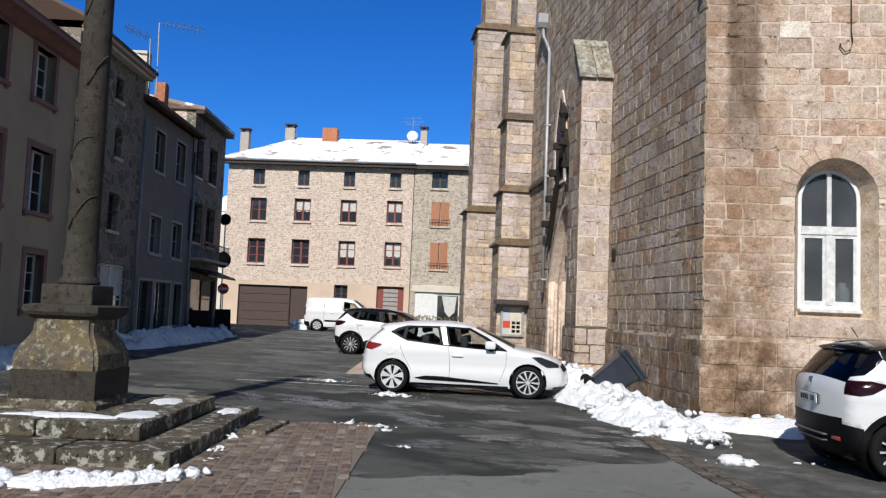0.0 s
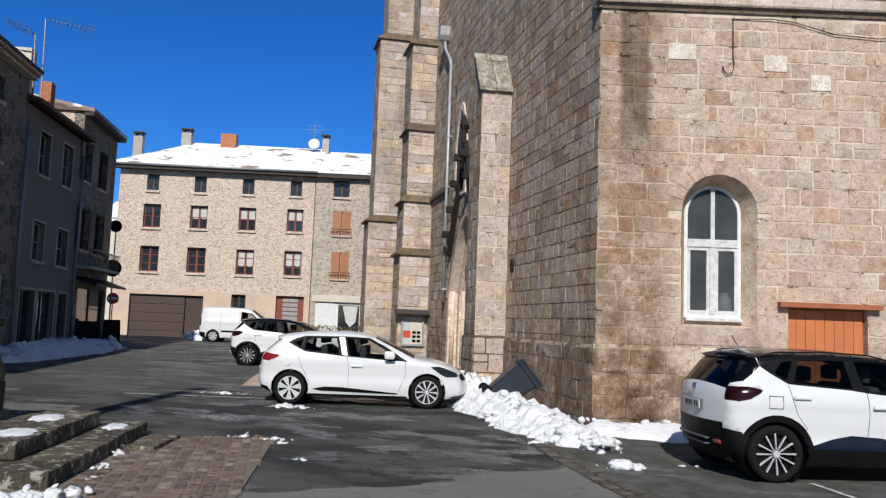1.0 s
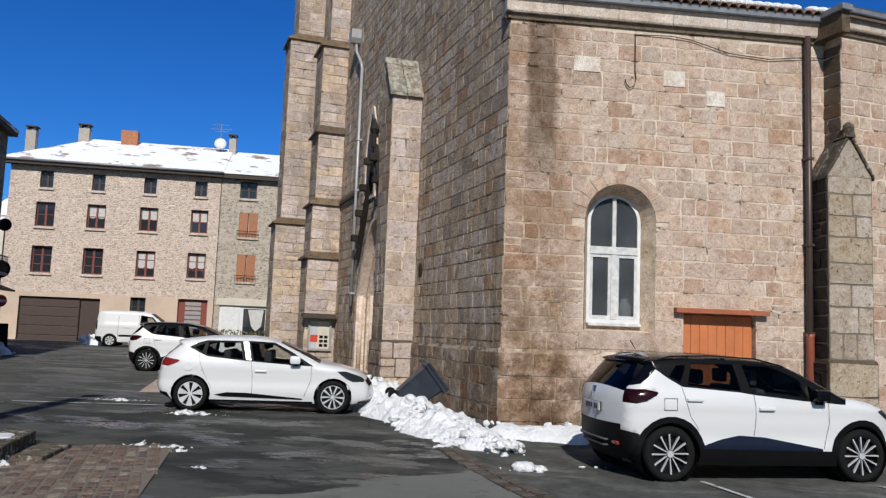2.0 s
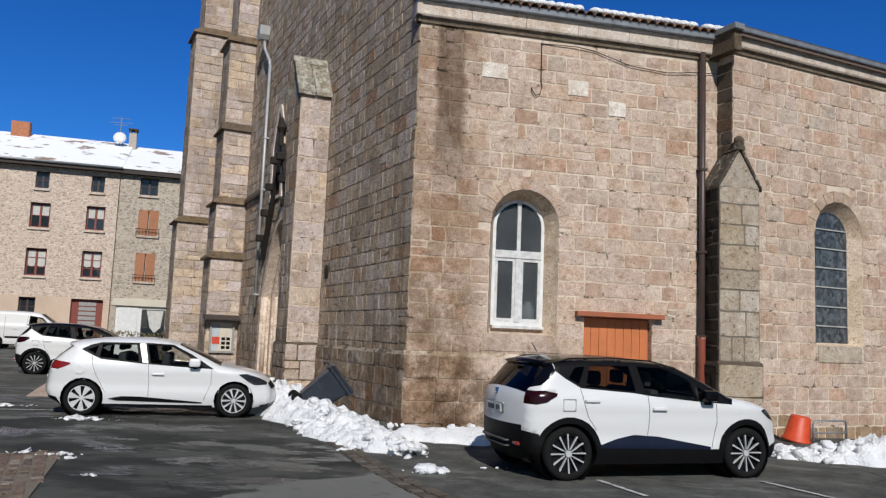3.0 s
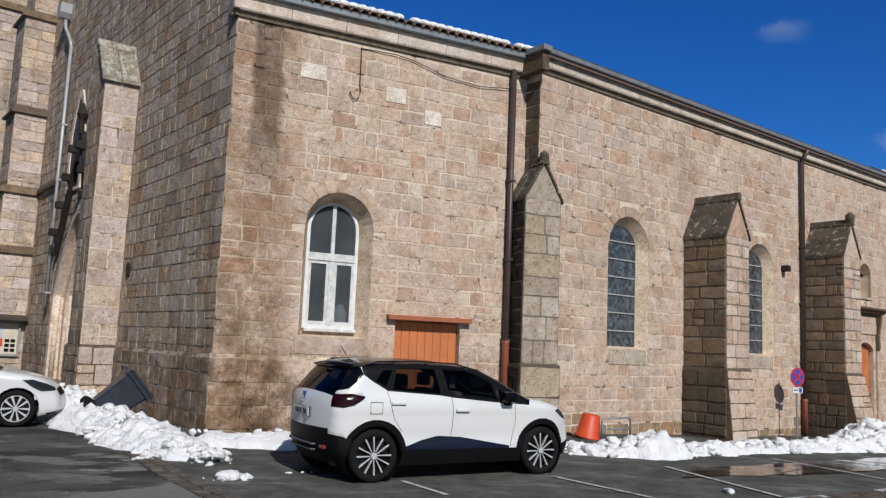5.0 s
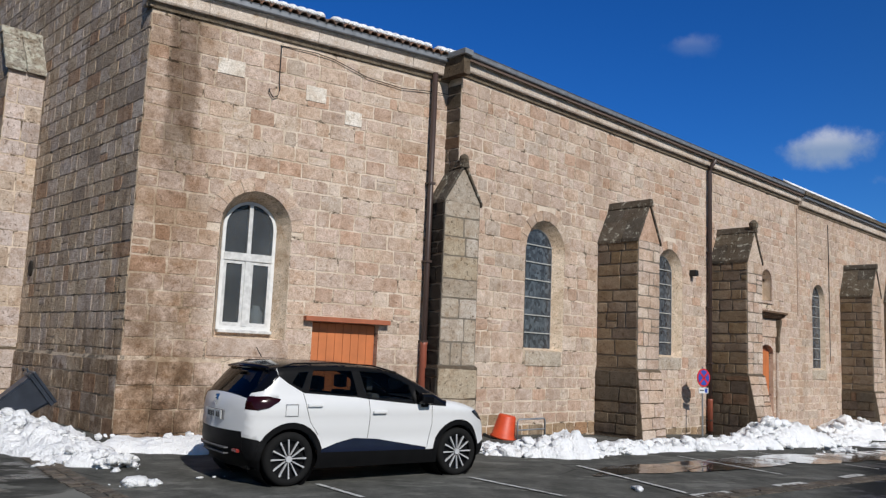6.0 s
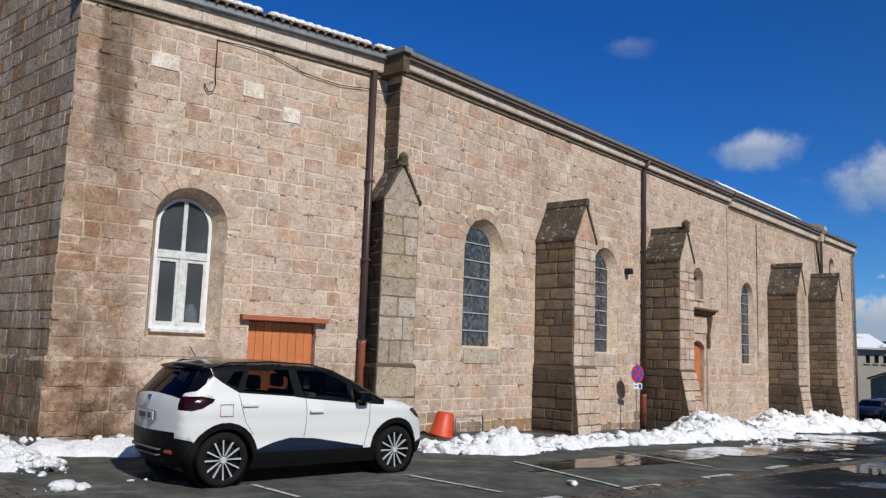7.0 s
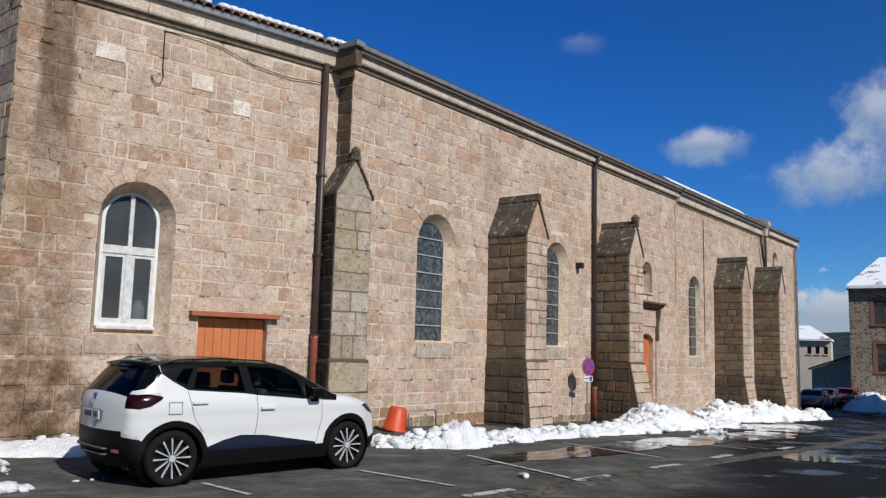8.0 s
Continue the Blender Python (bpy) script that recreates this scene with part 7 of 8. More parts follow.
for foot, top, tip in (((-23.04, 21.01, 8.4), (-23.09, 20.96, 11.91), (-22.0, 22.1, 11.81)), ((-22.48, 20.15, 8.4), (-22.53, 20.09, 10.98), (-23.08, 19.45, 11.25))):
    ra = thing("roof_aerial", "thin metal television aerial on a roof", "aerial", Matrix.Translation(foot), "roof aerials")
    t0, t1 = Vector(top) - Vector(foot), Vector(tip) - Vector(foot)
    part("mast", tube_bm([(0, 0, 0), t0], 0.025, 6), M_metalg, ra)
    part("boom", tube_bm([t0, t1], 0.014, 5), M_metalg, ra)
    for k in range(11):
        q = t0.lerp(t1, (k + 1) / 11)
        part("element", tube_bm([q + Vector((-0.16, 0.12, -0.10)), q + Vector((0.16, -0.12, 0.10))], 0.008, 4), M_metalg, ra)
# pale house that closes the street
he = thing("white_house", "white rendered house at the end of the street", "house")
F_E = frame_of(-46.0, 48.0, 20.0)
facade(he, F_E, 0, 9, -0.5, 8.5, [(5.2, 6.2, 5.2, 6.8), (5.2, 6.2, 2.2, 3.9)], M_ivory)
shell(he, F_E, 0, 9, 7, -0.5, 8.5, M_ivory)
for wdw in ((5.2, 6.2, 5.2, 6.8), (5.2, 6.2, 2.2, 3.9)):
    pane_window(he, *wdw, fr=M_brownwood).matrix_basis = F_E
saddle(he, F_E, 0, 9, 7, 8.5, 2, M_snowroof)

# ---- porch on the front ----
part("porch_back", prism_bm(pointed(PX, 1.0, -0.3, 2.2, 3.9), 1.52, 1.6), M_brownwood, church, "", F_A)
for k in range(5):
    h0 = PH - 0.22 * k
    ring = part("porch_order", wall_bm(pointed(PX, h0, -0.4, 2.7 - 0.06 * k, 5.2 - 0.20 * k), [pointed(PX, h0 - 0.20, -0.4, 2.7 - 0.06 * k, 5.0 - 0.20 * k)], 0.30 * k, 0.30 + 0.30 * k), M_portal, church, "moulded pale stone porch order", F_A)
    for s in (-1, 1):
        part("colonnette", tube_bm([(PX + s * (h0 - 0.21), 0.14 + 0.30 * k, 0.35), (PX + s * (h0 - 0.21), 0.14 + 0.30 * k, 2.75)], 0.075, 10), M_portal, church, "", F_A, True)
        part("colonnette_base", box_bm(PX + s * (h0 - 0.21) - 0.11, PX + s * (h0 - 0.21) + 0.11, 0.0 + 0.30 * k, 0.29 + 0.30 * k, -0.3, 0.36, bevel=0.02), M_portal, church, "", F_A)
for sd_ in (-1, 1):
    part("gable_bar", prism_bm([(PX + sd_ * 1.9, 3.9), (PX + sd_ * 1.72, 3.9), (PX, 7.0), (PX, 7.3)][::sd_], -0.16, -0.02), M_nearblack, church, "steep carved porch gable", F_A)
for k in range(4):
    for s in (-1, 1):
        f = (k + 0.6) / 4.4
        part("crocket", box_bm(PX + s * 1.9 * (1 - f) - 0.09, PX + s * 1.9 * (1 - f) + 0.09, -0.36, -0.12, 4.0 + 3.3 * f, 4.22 + 3.3 * f, bevel=0.04), M_nearblack, church, "", F_A)
part("finial", tube_bm([(PX, -0.16, 7.2), (PX, -0.16, 7.6), (PX, -0.16, 7.75), (PX, -0.16, 8.1)], [0.08, 0.07, 0.16, 0.02], 8), M_nearblack, church, "", F_A)
fw = part("lancet_frame", wall_bm(pointed(-10.55, 0.75, 5.7, 7.4, 8.7), [pointed(-10.55, 0.55, 5.8, 7.4, 8.45)], -0.06, 0.0), M_portal, church, "", F_A)
# dark sheet paints the unlit inside of the arched opening
leafpane(pointed(-10.55, 0.56, 5.8, 7.4, 8.45), -0.03, M_brownwood, "louvre", fw)
part("porch_step", box_bm(-12.3, -7.2, -1.1, 0.0, -0.4, 0.22, bevel=0.03), M_grey, church, "", F_A)
part("porch_step", box_bm(-12.2, -7.4, -0.6, 0.0, 0.2, 0.40, bevel=0.03), M_grey, church, "", F_A)
M_signred = plain("poster_red", (0.55, 0.06, 0.03), 0.5)
M_poster = plain("pale_blue_paper", (0.42, 0.47, 0.52), 0.7)
# notice board on the tower buttress
F_T = F_A @ pose(-14.9, -1.10, 0, 0, 0, 90)
nb = thing("notice_board", "glazed notice board with posted sheets under a small roof", "notice board", F_T @ Matrix.Translation((-0.22, 0, -0.22)) @ Matrix.Diagonal((0.92, 1, 1.03, 1)))
part("frame", wall_bm(rect(0.38, 1.28, 1.05, 2.12), [rect(0.45, 1.21, 1.12, 2.05)], -0.12, -0.025), M_greysh, nb)
part("board", box_bm(0.42, 1.24, -0.06, -0.025, 1.08, 2.08), M_ivory, nb)
for a, b, c, d, mt in ((0.48, 0.74, 1.60, 2.02, M_poster), (0.76, 1.18, 1.66, 2.02, M_ivory), (0.48, 0.76, 1.34, 1.58, M_signred), (0.48, 0.70, 1.15, 1.32, M_poster), (0.80, 1.18, 1.15, 1.62, M_ivory)):
    part("sheet", box_bm(a, b, -0.068, -0.062, c, d), mt, nb)
for r in range(3):
    for q in range(2):
        part("picture", box_bm(0.83 + q * 0.18, 0.97 + q * 0.18, -0.073, -0.069, 1.18 + r * 0.145, 1.28 + r * 0.145), M_cladding, nb)
part("roof", prism_bm([(-0.42, 2.14), (-0.42, 2.19), (-0.02, 2.32), (-0.02, 2.20)], 0.10, 1.45, "x"), M_eave, nb)

# ---- column on its steps ----
COL = pose(-8.68, 6.91, 0.0, 0, 0, 27)


def step_course(parent, half, z0, z1, width, seed):
    """A square ring of long dressed stones."""
    random.seed(seed)
    for side in range(4):
        turn = pose(0, 0, 0, 0, 0, 90 * side)
        u = -half
        while u < half - 0.05:
            w = random.uniform(0.7, 1.15)
            if half - (u + w) < 0.5:
                w = half - u
            a, b = u, u + w
            if side % 2 and u == -half:
                a += width
            if side % 2 and b >= half - 0.01:
                b -= width
            bm = box_bm(a + 0.008, b - 0.008, -half, -half + width, z0, z1 - random.uniform(0, 0.012), bevel=0.022)
            bmesh.ops.subdivide_edges(bm, edges=[e for e in bm.edges if e.calc_length() > 0.3], cuts=4)
            for v in bm.verts:
                v.co += Vector((0, 1, 1)) * 0.012 * noise.noise((v.co.x * 3 + side * 7, v.co.y * 3, v.co.z * 5 + seed))
            part("step_stone", bm, M_step, parent, "", turn)
            u += w


mon = thing("stone_column", "old carved stone column on a bulging lichened pedestal", "monument", COL)
steps = thing("monument_steps", "two mossy stone steps round the column, patched with snow", "steps", COL)
step_course(steps, 1.90, -0.1, 0.19, 0.62, 3)
step_course(steps, 1.40, 0.19, 0.37, 0.85, 4)
part("core", box_bm(-1.3, 1.3, -1.3, 1.3, -0.1, 0.36), M_step, steps)


def lichen_stone():
    s = Nodes("lichened_pedestal_stone")
    n = s.noise(3.0, 6, 0.65)
    base = s.ramp(n, [(0.3, (0.05, 0.045, 0.037)), (0.7, (0.11, 0.09, 0.068))])
    l1 = s.noise(4.0, 7, 0.78)
    base = s.mix(s.math("MULTIPLY", s.step(l1, 0.47, 0.58), 0.8), base, (0.14, 0.105, 0.052))
    l2 = s.noise(9, 8, 0.85)
    base = s.mix(s.math("MULTIPLY", s.step(l2, 0.52, 0.60), 0.85), base, (0.30, 0.28, 0.19))
    l3 = s.noise(22, 5, 0.8)
    base = s.mix(s.math("MULTIPLY", s.step(l3, 0.58, 0.66), 0.8), base, (0.05, 0.043, 0.034))
    s.bump(s.noise(24, 6, 0.7), 0.8, 0.015)
    return s.done(base, 0.92, 0, 0.2)


M_lichped = lichen_stone()
bm = bmesh.new()
add_lathe(bm, [(0.558, 0.36), (0.558, 0.42), (0.517, 0.46), (0.500, 0.47)], square=True)
part("plinth", bm, M_step, mon)
bm = bmesh.new()
add_lathe(bm, [(0.500, 0.47), (0.504, 0.80), (0.491, 0.81)], square=True)
part("die", bm, M_base, mon, "dark smooth stone block")
bm = bmesh.new()
add_lathe(bm, [(0.500, 0.81), (0.508, 0.90), (0.495, 1.0), (0.450, 1.10), (0.396, 1.18), (0.360, 1.27), (0.356, 1.40)], square=True)
bmesh.ops.bevel(bm, geom=[e for e in bm.edges if abs(e.verts[0].co.z - e.verts[1].co.z) > 0.01], offset=0.04, segments=3, affect="EDGES")
part("bulging_die", bm, M_lichped, mon, "bulging stone with yellow-green lichen")
bm = bmesh.new()
add_lathe(bm, [(0.360, 1.40), (0.387, 1.43), (0.423, 1.45), (0.450, 1.49), (0.455, 1.56), (0.360, 1.58)], square=True)
part("cap_moulding", bm, M_base, mon)
part("column_plinth", box_bm(-0.31, 0.31, -0.31, 0.31, 1.57, 1.82, bevel=0.02), M_base, mon)
bm = bmesh.new()
add_lathe(bm, [(0.235, 1.82), (0.245, 1.86), (0.215, 1.90), (0.195, 1.93), (0.190, 2.5), (0.186, 3.2), (0.180, 4.0), (0.174, 4.8), (0.168, 5.6), (0.162, 6.3), (0.20, 6.36), (0.22, 6.45)], 28)
part("shaft", bm, M_base, mon, "tapering round shaft with carved vine", None, True)
random.seed(8)
for k in range(9):
    z0 = 2.05 + k * 0.45
    ang = 3.6 + 0.55 * (k % 3)
    pts = []
    for i in range(10):
        f = i / 9
        r = 0.195 - 0.0075 * (z0 - 1.9 + 0.4 * f) + 0.004
        a = ang + f * 1.7 * (1 if k % 2 else -1)
        pts.append((r * math.cos(a), r * math.sin(a), z0 + 0.42 * math.sin(f * 1.7) * (1 if k % 3 else 0.6)))
    part("vine_stem", tube_bm(pts, [0.018 - 0.001 * i for i in range(10)], 6), M_base, mon, "", None, True)

# ---- setts ----
random.seed(21)
setts = tagged(new("sett_paving"), "worn brown granite setts with pale mud joints", "paving", kind="structure")
M_sett = granite("brown_setts", [(0.20, 0.145, 0.115), (0.165, 0.125, 0.105), (0.23, 0.17, 0.13), (0.14, 0.11, 0.097), (0.26, 0.21, 0.165), (0.185, 0.135, 0.11), (0.30, 0.255, 0.21)], stain=(0.06, 0.05, 0.04), stain_amount=0.4, bump=0.7)
M_mud = mortar("muddy_joint", (0.20, 0.17, 0.135))
E_DIR, G_DIR = Vector((math.cos(radians(32)), math.sin(radians(32)))), Vector((-math.sin(radians(32)), math.cos(radians(32))))


def sett_ground(e, g):
    p = E_DIR * e + G_DIR * g
    return p.x, p.y


def sett_edge(g):
    """Where the paving ends towards the road; the edge splays outwards."""
    return -1.02 + 0.0957 * g


vs, fs, near = [], [], []
e = -7.5
while e < sett_edge(11.9):
    w = random.uniform(0.125, 0.155)
    g = 3.0 + random.uniform(0, 0.15)
    while g < 11.8:
        d = random.uniform(0.14, 0.23)
        x, y = sett_ground(e + w / 2, g + d / 2)
        lx, ly = (COL.inverted() @ Vector((x, y, 0))).xy
        if max(abs(lx), abs(ly)) > 1.93 and e + w < sett_edge(g) + 0.05:
            near.append((e, e + w - 0.018, g, g + d - 0.016, random.uniform(0.006, 0.013)))
        g += d
    e += w
near.sort(key=lambda s: (s[0] + 1.6) ** 2 + (s[2] - 8.0) ** 2)
SETT = []
for v in range(6):
    bm = box_bm(-0.5, 0.5, -0.5, 0.5, -1.0, 0.0)
    bmesh.ops.bevel(bm, geom=[e for e in bm.edges if e.verts[0].co.z > -0.5 and e.verts[1].co.z > -0.5], offset=0.13, segments=1, affect="EDGES")
    for q in bm.verts:
        q.co.z += 0.18 * noise.noise((q.co.x * 2, q.co.y * 2, v * 5.0)) if q.co.z > -0.5 else 0
    me = mesh_of("sett", bm)
    me.materials.append(M_sett)
    SETT.append(me)
for k, (a, b, c, d, h) in enumerate(near):
    x, y = sett_ground((a + b) / 2, (c + d) / 2)
    m = Matrix.Translation((x, y, gz(x, y) + h + 0.012)) @ pose(0, 0, 0, random.uniform(-0.9, 0.9), random.uniform(-0.9, 0.9), 32 + random.uniform(-2, 2)) @ Matrix.Diagonal((b - a, d - c, 0.05, 1))
    if k < 300:
        ob = new("sett", SETT[k % 6])
        ob.parent = setts
        ob.matrix_basis = m
    else:
        base = len(vs)
        me = SETT[k % 6]
        vs += [m @ v.co for v in me.vertices]
        fs += [[base + i for i in p.vertices] for p in me.polygons]
me = bpy.data.meshes.new("sett_rows")
me.from_pydata(vs, [], fs)
me.materials.append(M_sett)
ob = tagged(new("sett_rows", me), kind="stuff")
ob.parent = setts
bm = bmesh.new()
q = [bm.verts.new((*sett_ground(e, g), 0.016)) for e, g in ((-7.5, 3.0), (sett_edge(3.0), 3.0), (sett_edge(11.9), 11.9), (-7.5, 11.9))]
bm.faces.new(q)
part("bedding", bm, M_mud, setts)
# flat kerb stone beside the steps
tagged(part("kerb_stone", box_bm(-0.55, 0.55, -0.18, 0.18, -0.05, 0.075, bevel=0.02), M_step, None, "", pose(-7.15, 8.75, 0, 0, 0, 112)), "low mossy kerb stone beside the steps", "kerb")

# ---- ground marks ----


def line_paint():
    s = Nodes("worn_white_road_paint")
    w = s.noise(9, 7, 0.78)
    return s.done(s.mix(s.step(w, 0.50, 0.60), (0.52, 0.52, 0.50), (0.10, 0.10, 0.092)), 0.85, 0, 0.2)


M_linepaint = line_paint()


def strip_on_ground(name, pts, width, material, lift=0.002, label="", category="", kind="structure", uneven=0.0):
    """A flat ribbon that follows the ground."""
    bm = bmesh.new()
    rows = []
    fine = []
    for a, b in zip(pts, pts[1:]):
        n = max(1, int(math.dist(a, b) / 0.35))
        fine += [(a[0] + (b[0] - a[0]) * k / n, a[1] + (b[1] - a[1]) * k / n) for k in range(n)]
    fine.append(pts[-1])
    for i, p in enumerate(fine):
        a, b = fine[max(i - 1, 0)], fine[min(i + 1, len(fine) - 1)]
        d = Vector((b[0] - a[0], b[1] - a[1])).normalized()
        w = width / 2 * (1 + uneven * noise.noise((i * 0.7, width, 3.3)))
        l, r = (p[0] - d.y * w, p[1] + d.x * w), (p[0] + d.y * w, p[1] - d.x * w)
        rows.append((bm.verts.new((*l, gz(*l) + lift + 0.012)), bm.verts.new((*r, gz(*r) + lift + 0.012))))
    for (a, b), (c, d) in zip(rows, rows[1:]):
        bm.faces.new((a, b, d, c))
    return tagged(part(name, bm, material), label, category, kind=kind)


for k, (a, b) in enumerate((((3.60, 9.07), (4.36, 9.39)), ((5.50, 9.87), (6.21, 10.18)), ((7.32, 10.78), (8.05, 11.16)), ((9.34, 11.97), (10.17, 12.55)), ((12.6, 14.0), (13.5, 14.6)), ((1.6, 8.2), (2.3, 8.5)))):
    tagged(strip_on_ground("parking_dash", [a, b], 0.16, M_linepaint, label="worn white painted parking dash", category="road marking"), group="parking dashes")
for a, b in (((4.95, 12.51), (5.52, 10.05)), ((2.84, 11.22), (3.72, 9.77)), ((0.71, 10.54), (1.19, 9.65)), ((7.7, 14.4), (8.34, 12.0)), ((10.6, 16.5), (11.6, 13.8))):
    tagged(strip_on_ground("parking_line", [a, b], 0.07, M_linepaint, label="faded white painted bay line", category="road marking"), group="parking bay lines")
strip_on_ground("parking_line", [(-11.5, 13.1), (-9.64, 13.75), (-5.13, 15.30)], 0.10, M_linepaint, label="faded white bay line beside the hatchback", category="road marking")
M_gutter = granite("gutter_setts", [(0.11, 0.10, 0.085), (0.14, 0.12, 0.10), (0.09, 0.08, 0.07)], stain_amount=0.4)


def channel(name, pts, label):
    """A shallow drain of small setts in two rows."""
    ch = tagged(new(name), label, "drain", kind="structure")
    random.seed(len(pts) * 3)
    vs, fs = [], []
    for off in (-0.09, 0.09):
        for a, b in zip(pts, pts[1:]):
            L = math.dist(a, b)
            d = Vector((b[0] - a[0], b[1] - a[1])) / L
            s = 0.0
            while s < L:
                w = random.uniform(0.12, 0.2)
                c = Vector(a) + d * (s + w / 2) + Vector((-d.y, d.x)) * (off + random.uniform(-0.01, 0.01))
                m = Matrix.Translation((c.x, c.y, gz(c.x, c.y) + random.uniform(0.012, 0.026))) @ pose(0, 0, 0, 0, 0, math.degrees(math.atan2(d.y, d.x)) + random.uniform(-4, 4)) @ Matrix.Diagonal((w - 0.015, 0.155, 0.05, 1))
                me = SETT[random.randrange(6)]
                k0 = len(vs)
                vs += [m @ v.co for v in me.vertices]
                fs += [[k0 + i for i in p.vertices] for p in me.polygons]
                s += w
    me = bpy.data.meshes.new("drain_setts")
    me.from_pydata(vs, [], fs)
    me.materials.append(M_gutter)
    ob = tagged(new("drain_setts", me), kind="stuff")
    ob.parent = ch


channel("drain_channel", [(-5.9, 15.9), (-4.08, 14.2), (-3.1, 12.5), (-2.2, 10.7), (-1.4, 9.3), (-0.6, 8.1), (0.8, 6.2)], "curved drain of small dark setts at the road edge")
channel("drain_channel", [(1.0, 7.5), (4.14, 9.05), (7.5, 10.65), (12.4, 13.4), (22.7, 20.4), (34, 28)], "straight drain of small dark setts along the bays")


def water():
    s = Nodes("puddle_water")
    s.bump(s.noise(2.0, 3), 0.03, 0.02)
    return s.done(s.ramp(s.noise(1.5, 4), [(0.3, (0.012, 0.012, 0.012)), (0.7, (0.03, 0.03, 0.028))]), s.math("ADD", 0.04, s.math("MULTIPLY", s.step(s.noise(1.2, 5, 0.6), 0.45, 0.62), 0.20)), 0, 0.4)


M_water = water()


def puddle(cx, cy, a, b, turn, seed, label="thin sheet of melt water on the asphalt"):
    bm = bmesh.new()
    c = bm.verts.new((cx, cy, gz(cx, cy) + 0.015))
    ring = []
    for k in range(48):
        t = 2 * math.pi * k / 48
        r = 1 + 0.45 * noise.noise((math.cos(t) * 1.6, math.sin(t) * 1.6, seed)) + 0.22 * noise.noise((math.cos(t) * 5, math.sin(t) * 5, seed + 9))
        x, y = a * r * math.cos(t), b * r * math.sin(t)
        x, y = cx + x * math.cos(turn) - y * math.sin(turn), cy + x * math.sin(turn) + y * math.cos(turn)
        ring.append(bm.verts.new((x, y, gz(x, y) + 0.0135)))
    for k in range(48):
        bm.faces.new((c, ring[k], ring[(k + 1) % 48]))
    tagged(part("puddle", bm, M_water), label, "puddle", kind="structure")


puddle(8.3, 13.5, 2.4, 0.55, radians(34), 1)
puddle(11.6, 15.6, 2.4, 0.65, radians(34), 2)
puddle(15.2, 18.0, 3.0, 0.9, radians(34), 7)
puddle(20.5, 22.5, 4.0, 1.3, radians(34), 3)
puddle(12.3, 12.6, 1.7, 0.8, radians(40), 4)
puddle(6.2, 12.4, 1.5, 0.35, radians(30), 15)

# ---- snow ----
BALLS = {}


def ball(level):
    """A unit icosphere as plain points and triangles."""
    if level not in BALLS:
        bm = bmesh.new()
        bmesh.ops.create_icosphere(bm, subdivisions=level, radius=1.0)
        BALLS[level] = ([v.co.copy() for v in bm.verts], [[v.index for v in f.verts] for f in bm.faces])
        bm.free()
    return BALLS[level]


def clod(bm, c, r, seed, flat=0.75):
    """A broken lump with angular, crumbly faces."""
    pts, tris = ball(3 if r > 0.14 else 2 if r > 0.045 else 1)
    rnd = random.Random(seed)
    sx, sy, sz = rnd.uniform(0.7, 1.4), rnd.uniform(0.7, 1.4), rnd.uniform(0.6, 1.0) * flat
    rot = Euler((rnd.uniform(-0.6, 0.6), rnd.uniform(-0.6, 0.6), rnd.uniform(0, 6))).to_matrix()
    vs = []
    for v in pts:
        n = 1 + 0.50 * noise.noise(v * 1.5 + Vector((seed * 1.37, 0, 0))) + 0.40 * noise.noise(v * 3.8 + Vector((0, seed * 0.7, 0)))
        vs.append(bm.verts.new(Vector(c) + rot @ Vector((v.x * sx * n, v.y * sy * n, v.z * sz * n)) * r))
    for a, b, d in tris:
        bm.faces.new((vs[a], vs[b], vs[d]))


